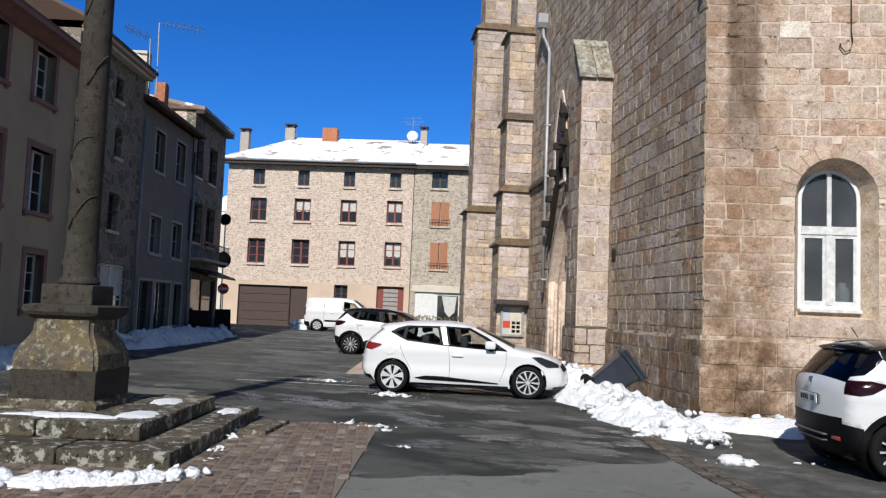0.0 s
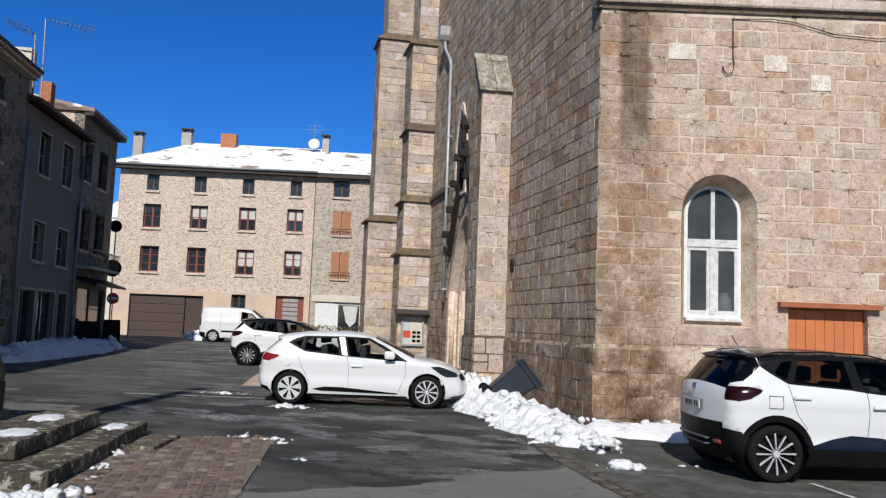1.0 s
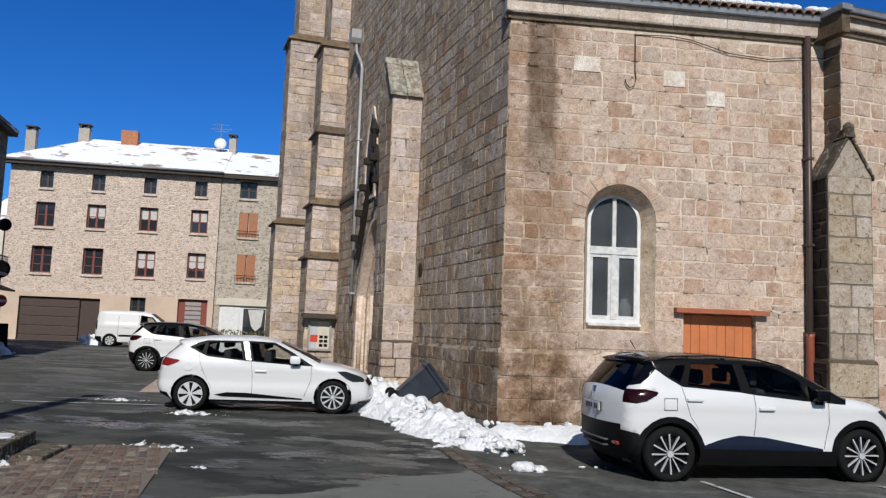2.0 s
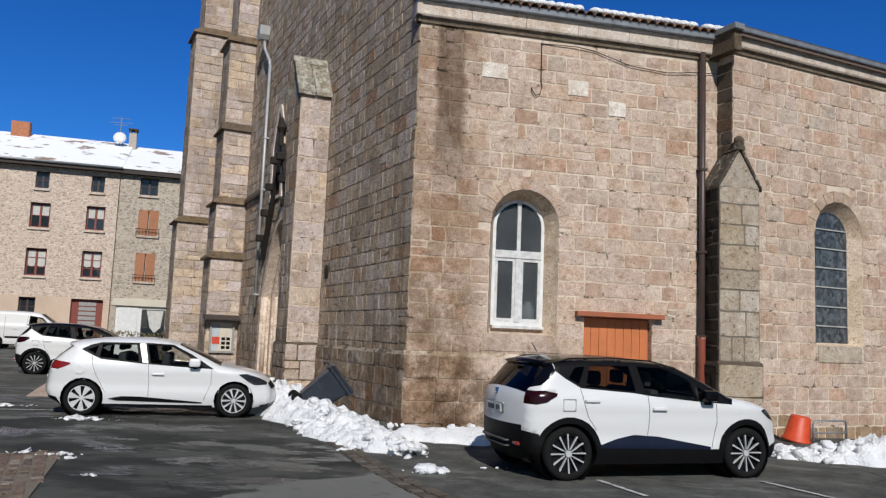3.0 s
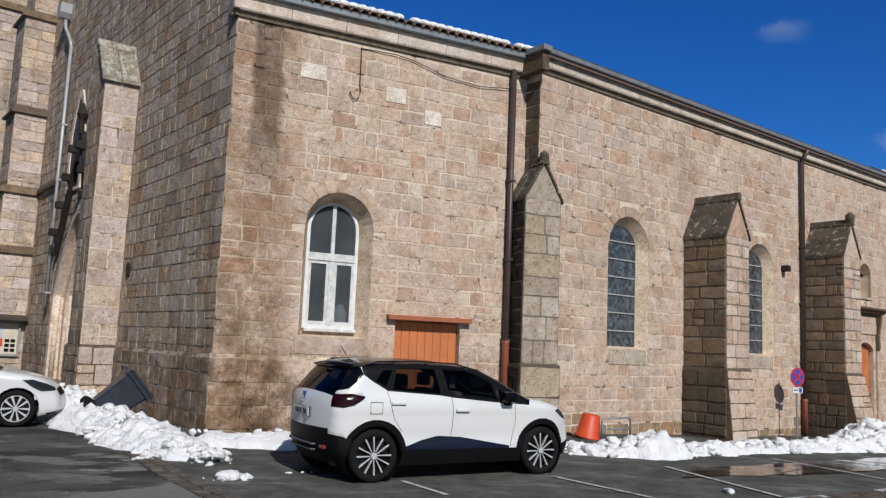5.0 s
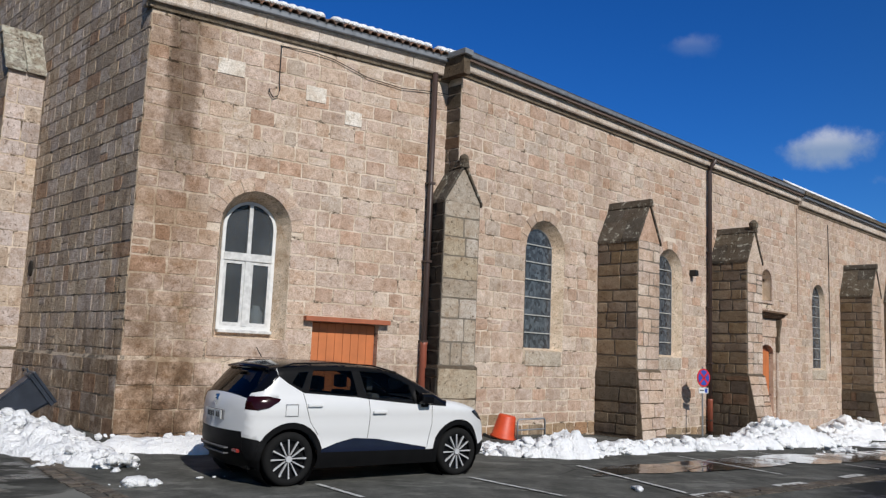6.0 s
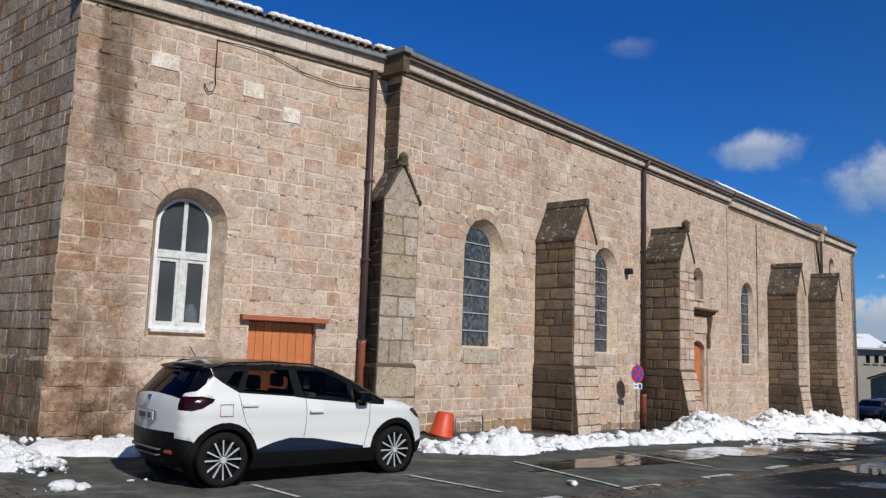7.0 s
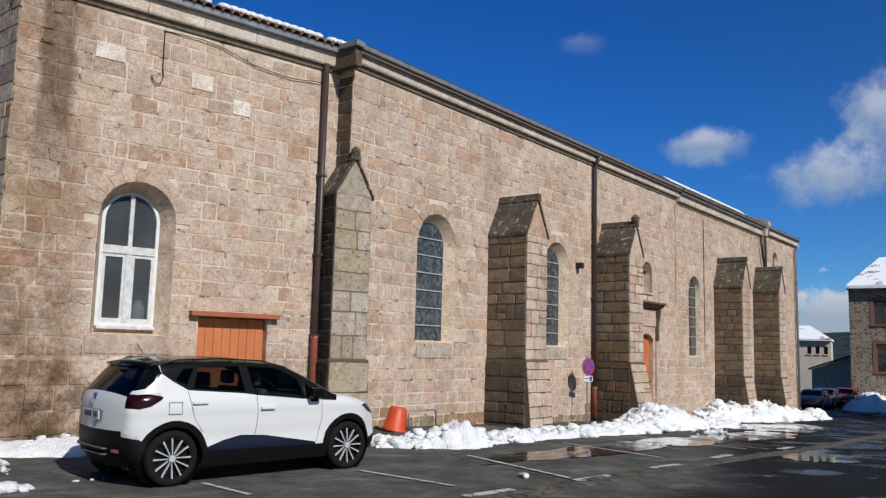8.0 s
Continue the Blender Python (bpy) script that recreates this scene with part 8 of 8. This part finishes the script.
def snow_bank(path, label, seed, clods=80, size=(0.06, 0.20), lump=1.0, name="snow_bank"):
    """A shovelled bank: path of (x, y, half width, height); a broken ridge with clods thrown on it."""
    random.seed(seed)
    bm = bmesh.new()
    pts = []
    for a, b in zip(path, path[1:]):
        n = max(1, int(math.dist(a[:2], b[:2]) / 0.055))
        pts += [tuple(p + (q - p) * k / n for p, q in zip(a, b)) for k in range(n)]
    pts.append(path[-1])
    m = 34
    rows = []
    for i, (x, y, w, h) in enumerate(pts):
        a, b = pts[max(i - 1, 0)], pts[min(i + 1, len(pts) - 1)]
        d = Vector((b[0] - a[0], b[1] - a[1])).normalized()
        end = min(1, i / 8, (len(pts) - 1 - i) / 8)
        row = []
        for k in range(m + 1):
            t = 2 * k / m - 1
            side = 1.0 if t < 0 else 5.0
            s0 = i * 0.055
            ww = w * (0.25 + 0.75 * end) * (1 + 0.34 * noise.noise((s0 * 0.9, seed, side)) + 0.26 * noise.noise((s0 * 3.1, seed, side + 1)) + 0.16 * noise.noise((s0 * 9.0, seed, side + 2)))
            px, py = x - d.y * t * ww, y + d.x * t * ww
            q = Vector((px, py, seed * 0.37))
            body = max(0.0, 1 - abs(t) ** 2.2) ** 0.8
            big = 0.35 + abs(noise.noise(q * 2.0)) * 0.9
            fine = noise.noise(q * 4.5) * 0.62 + noise.noise(q * 10.0) * 0.36 + noise.noise(q * 22.0) * 0.16
            z = h * end * body * (0.50 + 0.45 * big * lump + 0.35 * noise.noise(q * 1.0)) + min(h, 0.40) * end * body * fine * lump * 0.7
            row.append(bm.verts.new((px, py, gz(px, py) + max(z, 0) - (0.03 if k in (0, m) else -0.010))))
        rows.append(row)
    for ra, rb in zip(rows, rows[1:]):
        for k in range(m):
            bm.faces.new((ra[k], rb[k], rb[k + 1], ra[k + 1]))
    for j in range(clods):
        x, y, w, h = pts[random.randrange(len(pts))]
        t = random.uniform(-1.1, 1.1)
        ang = random.uniform(0, 6.28)
        px, py = x + math.cos(ang) * w * abs(t), y + math.sin(ang) * w * abs(t)
        r = size[0] + (size[1] - size[0]) * random.random() ** 2.2
        zz = gz(px, py) + h * max(0.0, 1 - t * t) * random.uniform(0.45, 0.90) + r * 0.30
        clod(bm, (px, py, zz), r, seed * 100 + j)
    return tagged(part(name, bm, M_snow, None, "", None, True), label, "snow")


def snow_patch(x, y, l, w, turn, label, seed, n=26, flat=0.30):
    """Leftover crumbs and a thin crust, strewn along a short line."""
    random.seed(seed)
    bm = bmesh.new()
    for j in range(n):
        f, q = random.gauss(0, 0.42), random.gauss(0, 0.42)
        px, py = x + l * f * math.cos(turn) - w * q * math.sin(turn), y + l * f * math.sin(turn) + w * q * math.cos(turn)
        r = (0.03 + 0.5 * w * random.random() ** 1.6) * max(0.25, 1 - abs(f))
        clod(bm, (px, py, gz(px, py) + 0.012 + r * flat * 0.3), r, seed * 50 + j, flat)
    return tagged(part("snow_patch", bm, M_snow, None, "", None, True), label, "snow", "leftover snow patches", "stuff")


snow_bank([(-7.2, 17.8, 0.7, 0.42), (-6.0, 17.2, 0.85, 0.66), (-4.95, 15.9, 0.80, 0.52), (-4.1, 14.6, 0.70, 0.42), (-3.25, 13.5, 0.68, 0.38), (-2.45, 12.4, 0.52, 0.26), (-1.9, 11.7, 0.36, 0.12)], "shovelled bank of coarse snow against the church front", 3, 900, (0.015, 0.095))
snow_bank([(-2.7, 13.6, 0.45, 0.22), (-1.6, 13.75, 0.55, 0.24), (-0.2, 14.2, 0.62, 0.27), (1.2, 14.75, 0.58, 0.24), (3.0, 15.3, 0.5, 0.2)], "smooth low snow along the wall foot", 4, 40, (0.03, 0.09), 0.45)
snow_bank([(3.6, 14.3, 0.4, 0.09), (4.4, 13.9, 0.45, 0.16), (5.3, 14.05, 0.58, 0.42), (6.1, 14.5, 0.36, 0.13), (6.9, 14.9, 0.42, 0.20), (7.7, 15.5, 0.34, 0.13), (8.6, 16.1, 0.42, 0.20), (9.6, 16.8, 0.34, 0.14), (10.4, 17.3, 0.46, 0.24), (12.4, 18.6, 0.55, 0.28)], "ploughed ridge of snow lumps before the nave wall", 5, 800, (0.02, 0.14))
snow_bank([(12.0, 18.9, 0.6, 0.3), (13.4, 19.9, 0.85, 0.78), (14.6, 20.6, 0.85, 0.55), (16.4, 21.6, 0.6, 0.24), (18.2, 22.3, 0.45, 0.14)], "high snow heap before the side door", 6, 520, (0.02, 0.15))
snow_bank([(19.0, 25.2, 0.8, 0.35), (21.5, 26.8, 1.2, 0.7), (24.0, 28.3, 1.3, 0.9), (26.5, 29.6, 1.0, 0.6), (29.5, 31.3, 0.8, 0.4), (32.0, 32.7, 0.7, 0.3)], "snow heap at the foot of the far buttresses", 7, 160, (0.05, 0.24))
snow_bank([(-16.2, 10.4, 0.6, 0.30), (-17.6, 12.5, 0.7, 0.35), (-18.8, 14.4, 0.6, 0.25)], "snow ridge along the shaded kerb", 8, 30, (0.06, 0.2))
snow_bank([(-19.8, 17.2, 0.6, 0.35), (-21.2, 20.1, 0.8, 0.55), (-22.6, 23.4, 0.8, 0.5), (-24.0, 26.4, 0.6, 0.3)], "shovelled snow along the shaded house fronts", 9, 140, (0.06, 0.25))
snow_bank([(-6.9, 4.62, 0.16, 0.10), (-6.45, 5.0, 0.2, 0.16), (-6.1, 5.35, 0.16, 0.10), (-5.85, 5.72, 0.14, 0.16), (-5.70, 6.05, 0.10, 0.10)], "melting snow strip before the steps", 10, 60, (0.03, 0.10), 1.0)
snow_bank([(-28.9, 37.3, 0.6, 0.4), (-27.9, 37.6, 0.8, 0.6), (-27.0, 38.0, 0.6, 0.4)], "snow heap before the long house", 11, 20, (0.1, 0.3))
snow_bank([(47, 44, 1.2, 0.7), (54, 50, 1.8, 1.0), (62, 57, 1.5, 0.8)], "snow heap before the far house", 12, 40, (0.15, 0.4))
for k, (x, y, l, w, a, n, fl) in enumerate(((-7.71, 12.97, 0.8, 0.16, 0.3, 40, 0.22), (-10.1, 14.4, 0.7, 0.14, 0.3, 26, 0.22), (-1.4, 10.4, 0.42, 0.20, 0.5, 34, 0.6), (-2.8, 11.75, 0.2, 0.12, 0.4, 9, 0.8), (-7.95, 9.15, 0.35, 0.12, 0.9, 14, 0.4),
                                            (4.95, 10.3, 0.10, 0.12, 0.1, 6, 0.8), (14.5, 18.6, 1.3, 0.3, 0.6, 50, 0.3), (-5.0, 8.75, 0.15, 0.05, 0.2, 5, 0.3), (-6.6, 9.9, 0.5, 0.1, 0.9, 8, 0.3), (-0.75, 10.9, 0.5, 0.06, 0.4, 5, 0.7), (-7.3, 8.3, 0.5, 0.10, 1.9, 14, 0.5), (-6.55, 7.2, 0.22, 0.10, 1.9, 9, 0.5), (-6.95, 7.9, 0.25, 0.10, 1.9, 9, 0.5), (-6.1, 9.95, 0.45, 0.08, 0.3, 16, 0.4), (-6.2, 6.7, 0.16, 0.08, 1.8, 6, 0.5), (-5.85, 9.75, 0.12, 0.06, 1.2, 7, 0.4))):
    snow_patch(x, y, l, w, a, "small leftover patch of melting snow", 40 + k, n, fl)
# snow on the steps
def snow_sheet(m, x, y, l, w, z, seed):
    """A thin melting sheet of snow with a ragged rim, lying flat."""
    bm = bmesh.new()
    n, rings = 40, 6
    last = None
    for r in range(rings + 1):
        f = r / rings
        ring = []
        for k in range(n):
            a = 2 * math.pi * k / n
            rag = 1 + 0.42 * noise.noise((math.cos(a) * 1.7, math.sin(a) * 1.7, seed)) + 0.20 * noise.noise((math.cos(a) * 5, math.sin(a) * 5, seed + 4))
            px, py = x + l * f * rag * math.cos(a), y + w * f * rag * math.sin(a)
            h = 0.030 * (1 - f ** 3) * (1 + 0.5 * noise.noise((px * 7, py * 7, seed))) if r < rings else -0.01
            ring.append(bm.verts.new(m @ Vector((px, py, z + h))))
        if last:
            for k in range(n):
                bm.faces.new((last[k], last[(k + 1) % n], ring[(k + 1) % n], ring[k]))
        last = ring
    bmesh.ops.remove_doubles(bm, verts=bm.verts, dist=0.0005)
    tagged(part("snow_patch", bm, M_snow, None, "", None, True), "thin melting sheet of snow on the stone steps", "snow", "snow on the steps", "stuff")


for k, (x, y, l, w, z) in enumerate(((-0.95, -1.02, 0.55, 0.20, 0.365), (0.35, -0.98, 0.62, 0.17, 0.365), (1.10, -0.70, 0.20, 0.32, 0.365), (0.98, 0.55, 0.22, 0.35, 0.365), (1.62, 1.25, 0.14, 0.30, 0.185), (-0.9, -1.62, 0.30, 0.10, 0.185))):
    snow_sheet(COL, x, y, l, w, z, 60 + k)

# ---- things on the square ----
M_binplastic = plain("dark_grey_plastic", (0.024, 0.029, 0.040), 0.35, spot=0.3, scale=5, spec=0.4)
binthing = thing("wheeled_bin", "dark grey wheeled refuse bin tipped over in the snow", "bin", Matrix.Translation((-4.25, 15.35, 0.53)) @ pose(0, 0, 0, 0, 0, 24) @ pose(0, 0, 0, 0, 52, 0) @ Matrix.Translation((0, 0, -0.50)))
bm = bmesh.new()
lo, hi = 0.22, 0.29
r0 = [bm.verts.new(p) for p in ((-lo, -lo, 0.05), (lo, -lo, 0.05), (lo, lo, 0.05), (-lo, lo, 0.05))]
r1 = [bm.verts.new(p) for p in ((-hi, -hi, 0.95), (hi, -hi, 0.95), (hi, hi, 0.95), (-hi, hi, 0.95))]
bm.faces.new(r0[::-1])
bm.faces.new(r1)
for k in range(4):
    bm.faces.new((r0[k], r0[(k + 1) % 4], r1[(k + 1) % 4], r1[k]))
bmesh.ops.bevel(bm, geom=list(bm.edges), offset=0.035, segments=3, affect="EDGES")
part("body", bm, M_binplastic, binthing, "", None, False)
part("rim", wall_bm(rect(-0.33, 0.33, -0.33, 0.33), [rect(-0.28, 0.28, -0.28, 0.28)], -0.03, 0.03), M_binplastic, binthing, "", pose(0, 0, 0.93, 90, 0, 0))
part("lid", box_bm(-0.33, 0.33, -0.34, 0.34, 0.965, 1.02, bevel=0.02), M_binplastic, binthing)
part("handle", tube_bm([(-0.36, -0.24, 0.93), (-0.42, -0.24, 0.95), (-0.42, 0.24, 0.95), (-0.36, 0.24, 0.93)], 0.016, 8), M_binplastic, binthing)
for s in (-1, 1):
    bm = bmesh.new()
    add_tube(bm, [(-0.24, s * 0.24, 0.10), (-0.24, s * 0.30, 0.10)], 0.10, 18)
    part("wheel", bm, M_tyre, binthing)
# orange tub and low rack
tub = thing("orange_tub", "battered orange-red plastic tub standing by the wall", "tub", Matrix.Translation((4.95, 16.55, gz(4.95, 16.55) + 0.50)) @ pose(0, 0, 0, 184, 9, 0) @ Matrix.Scale(0.98, 4))
bm = bmesh.new()
add_lathe(bm, [(0.17, 0.0), (0.19, 0.03), (0.25, 0.44), (0.28, 0.46), (0.28, 0.50), (0.24, 0.50), (0.17, 0.06)], 18)
part("shell", bm, plain("orange_red_plastic", (0.55, 0.06, 0.015), 0.5), tub, "", None, True)
rack = thing("cycle_rack", "low bent steel tube rack in the snow", "rack", Matrix.Translation((5.5, 16.6, gz(5.5, 16.6) + 0.02)) @ pose(0, 0, 0, 0, 0, 32))
part("hoop", tube_bm([(-0.45, 0, 0), (-0.45, 0, 0.38), (-0.41, 0, 0.42), (0.41, 0, 0.42), (0.45, 0, 0.38), (0.45, 0, 0)], 0.02, 8), M_metalg, rack, "", None, True)
part("rail", tube_bm([(-0.45, 0, 0.2), (0.45, 0, 0.2)], 0.016, 8), M_metalg, rack)
# no-stopping sign
M_signred = plain("sign_red", (0.55, 0.02, 0.03), 0.4)
M_signblue = plain("sign_blue", (0.03, 0.07, 0.35), 0.4)
sg = F_C @ Vector((9.62, -0.61, 0))
sign = thing("no_stopping_sign", "round blue and red no-stopping sign on a thin steel post", "road sign", Matrix.Translation((sg.x, sg.y, gz(sg.x, sg.y))) @ pose(0, 0, 0, 0, 0, 18))
part("post", tube_bm([(0, 0, 0), (0, 0, 1.98)], 0.025, 8), M_metalg, sign)
bm = bmesh.new()
add_tube(bm, [(0, -0.030, 1.66), (0, -0.045, 1.66)], 0.26, 32)
disc = part("disc", bm, M_signred, sign)
bm = bmesh.new()
add_tube(bm, [(0, -0.046, 1.66), (0, -0.050, 1.66)], 0.215, 32)
part("field", bm, M_signblue, disc)
for a in (45, -45):
    part("bar", box_bm(-0.21, 0.21, -0.054, -0.049, -0.028, 0.028), M_signred, disc, "", pose(0, 0, 1.66, 0, a, 0))
part("plate", box_bm(-0.19, 0.19, -0.045, -0.030, 1.22, 1.38, bevel=0.004), M_white, sign)
part("mark", box_bm(0.04, 0.15, -0.049, -0.046, 1.24, 1.36), M_signblue, sign)
part("mark", box_bm(-0.15, 0.0, -0.049, -0.046, 1.29, 1.32), M_iron, sign)
# signs at the street corner, seen from behind and in front
for x, y, z, r, nm, lab in ((-29.25, 31.75, 5.75, 0.30, "round_sign", "round dark back of a road sign on a tall post"), (-29.25, 31.75, 3.65, 0.42, "round_sign", "round dark back of a road sign on a tall post")):
    s = thing(nm, lab, "road sign", Matrix.Translation((x, y, 0.2)) @ pose(0, 0, 0, 0, 0, 30), "street corner signs")
    bm = bmesh.new()
    add_tube(bm, [(0, 0.02, z), (0, 0.05, z)], r, 28)
    part("disc", bm, M_cladding, s)
    part("bracket", box_bm(-0.03, 0.03, 0.05, 0.09, z - 0.25, z + 0.25), M_metalg, s)
    part("post", tube_bm([(0, 0.12, 0), (0, 0.12, z + 0.3)], 0.035, 8), M_metalg, s)
ne = thing("no_entry_sign", "red and white no-entry sign on a steel post", "road sign", Matrix.Translation((-31.2, 34.05, -0.15)) @ pose(0, 0, 0, 0, 0, 40))
part("post", tube_bm([(0, 0, 0), (0, 0, 2.6)], 0.03, 8), M_metalg, ne)
bm = bmesh.new()
add_tube(bm, [(0, -0.03, 2.55), (0, -0.05, 2.55)], 0.30, 28)
part("disc", bm, M_signred, ne)
part("bar", box_bm(-0.23, 0.23, -0.056, -0.051, 2.49, 2.61), M_white, ne)
# shop boards on the pavement
for x, y, lab in ((-25.6, 28.0, "dark folding shop board on the pavement"), (-23.5, 24.4, "dark bicycle stand and bins before the house")):
    sb = thing("pavement_board", lab, "board", Matrix.Translation((x, y, gz(x, y))) @ pose(0, 0, 0, 0, 0, 60))
    for s in (-1, 1):
        part("leaf", box_bm(-0.35, 0.35, -0.015, 0.015, 0.0, 1.1, bevel=0.005), M_cladding, sb, "", pose(0, s * 0.16, 0, s * 8, 0, 0))
# kerbed island and hedge behind the parked cars
tagged(part("kerb_island", box_bm(0, 6.0, -0.6, 0.0, -0.1, 0.10, bevel=0.03), M_tan, None, "", frame_of(-11.0, 16.35, 118)), "low stone kerb between the parking bays", "kerb")


def leafy():
    s = Nodes("dry_hedge_leaf")
    return s.done(s.ramp(s.chance(), [(0.0, (0.10, 0.10, 0.035)), (0.4, (0.17, 0.14, 0.05)), (0.75, (0.22, 0.15, 0.06)), (1.0, (0.06, 0.07, 0.03))]), 0.7, 0, 0.3)


random.seed(77)
hed = tagged(new("hedge"), "clipped yellow-green hedge behind the parked cars", "hedge")
hed.matrix_basis = frame_of(-19.8, 31.0, 26)
part("stems", box_bm(0.1, 7.9, -0.35, 0.35, 0.2, 1.15), M_brownwood, hed)
vs, fs = [], []
for k in range(4200):
    x, y, z = random.uniform(0, 8), random.uniform(-0.5, 0.5), random.uniform(0.1, 1.4)
    if max(abs(y) / 0.5, (z - 0.7) / 0.7) < 0.72:
        continue
    z += 0.08 * noise.noise((x * 1.3, y, 0))
    a = Euler((random.uniform(0, 6), random.uniform(0, 6), random.uniform(0, 6))).to_matrix()
    r = random.uniform(0.04, 0.075)
    i = len(vs)
    vs += [Vector((x, y, z)) + a @ Vector(p) * r for p in ((-1, 0, 0), (0, -0.55, 0.1), (1, 0, 0), (0, 0.55, 0.1))]
    fs.append((i, i + 1, i + 2, i + 3))
me = bpy.data.meshes.new("leaves")
me.from_pydata(vs, [], fs)
me.materials.append(leafy())
ob = tagged(new("leaves", me), kind="stuff")
ob.parent = hed
# further vehicles
car("crossover_car", "white crossover car with black roof beside the hedge", SUV, car_at((-14.9, 22.4), (-12.55, 23.45), SUV), "parked crossover cars")
car("panel_van", "white panel van parked before the long house", VAN, car_at((-26.3, 36.2), (-23.8, 37.3), VAN))
for x, y, spec, lab in ((47.6, 48.8, hatch_spec(M_carnavy), "dark blue hatchback parked beyond the church"), (50.4, 50.5, hatch_spec(M_cargrey), "grey hatchback parked beyond the church"), (53.5, 51.6, hatch_spec(M_carred), "red hatchback parked beyond the church")):
    car("hatchback_car", lab, spec, Matrix.Translation((x, y, gz(x, y))) @ pose(0, 0, 0, 0, 0, 215), "cars beyond the church")

# ---- beyond the church ----
# unseen house, placed and sized so its shadow reaches the far cars
F_S = frame_of(38.0, 24.0, 32.0, -1.5)
hs = thing("roadside_house", "plain rendered house whose shade falls across the road", "house")
part("wall", box_bm(0, 20, -9, 0, -1, 11.5), M_beige, hs, "", F_S)
part("roof", prism_bm([(-9.5, 11.5), (-4.5, 15.5), (0.5, 11.5)], -0.4, 20.4, "x"), M_tile, hs, "", F_S)
F_R = frame_of(56.34, 54.08, -50.0, -1.9)
hr = thing("rubble_house", "dark rubble stone house with red-framed windows and snowy roof", "house")
R_W = [(1.9, 3.6, 6.6, 8.6), (2.0, 3.7, 2.6, 5.0), (2.9, 3.3, 0.6, 1.2), (7.0, 8.7, 6.6, 8.6), (7.0, 8.7, 2.6, 5.0)]
M_rubbrown = rubble("brown_rubble_stone", [(0.22, 0.175, 0.13), (0.30, 0.245, 0.185), (0.14, 0.115, 0.09), (0.34, 0.28, 0.21), (0.10, 0.085, 0.07), (0.26, 0.21, 0.155)], (0.36, 0.30, 0.23), 4.2, joint=(0.03, 0.14))
facade(hr, F_R, 0, 15, -1, 9.7, R_W, M_rubbrown)
shell(hr, F_R, 0, 15, 10, -1, 9.7, M_rubbrown)
for wdw in R_W:
    pane_window(hr, *wdw, fr=M_maroon, surround=M_rose, ring=0.3).matrix_basis = F_R
saddle(hr, F_R, 0, 15, 10, 9.7, 3.0, M_snowroof, 0.6, 0.25, 2.5)
F_W = frame_of(63.6, 70.8, -47.0, -1.9)
hw_ = thing("white_house", "small pale rendered house with a snow-covered hipped roof", "house")
W_W = [(2.9, 3.3, 4.1, 4.9), (3.7, 4.1, 4.1, 4.9), (4.5, 4.9, 4.1, 4.9)]
facade(hw_, F_W, 0, 5.2, -1, 5.5, W_W, M_ivory)
shell(hw_, F_W, 0, 5.2, 5, -1, 5.5, M_ivory)
for wdw in W_W:
    pane_window(hw_, *wdw, fr=M_brownwood).matrix_basis = F_W
saddle(hw_, F_W, 0, 5.2, 5.0, 5.5, 1.5, M_snowroof, 0.4, 0.2, 2.2)
F_G = frame_of(59.0, 61.3, -46.0, -1.9)
sh = thing("stone_shed", "low rubble stone shed with a sloping roof", "shed")
part("wall", prism_bm([(0, -1), (5, -1), (5, 4.5), (0, 2.6)], 0, 4), M_rubble, sh, "", F_G)
part("roof", prism_bm([(-0.3, 2.52), (5.1, 4.55), (5.1, 4.72), (-0.3, 2.69)], -0.3, 4.3), M_tile, sh, "", F_G)


def wooded():
    s = Nodes("distant_wooded_hill")
    n = s.noise(0.05, 8, 0.7)
    return s.done(s.ramp(n, [(0.35, (0.020, 0.030, 0.040)), (0.65, (0.05, 0.07, 0.075))]), 1.0, 0, 0.0)


bm = bmesh.new()
rows = []
for j in range(9):
    row = []
    for i in range(161):
        az = radians(-70 + 160 * i / 160)
        r = 900 + 40 * j
        ridge = 48 + 12 * noise.noise((i * 0.06, 0, 2)) + 6 * noise.noise((i * 0.31, 0, 5)) + 2.5 * noise.noise((i * 1.9, j, 1))
        row.append(bm.verts.new((r * math.sin(az), r * math.cos(az), -10 + ridge * math.sin(math.pi / 2 * j / 8))))
    rows.append(row)
for a, b in zip(rows, rows[1:]):
    for k in range(160):
        bm.faces.new((a[k], a[k + 1], b[k + 1], b[k]))
tagged(part("backdrop", bm, wooded(), None, "", None, True), "dark wooded hills on the horizon", "hills", kind="structure")
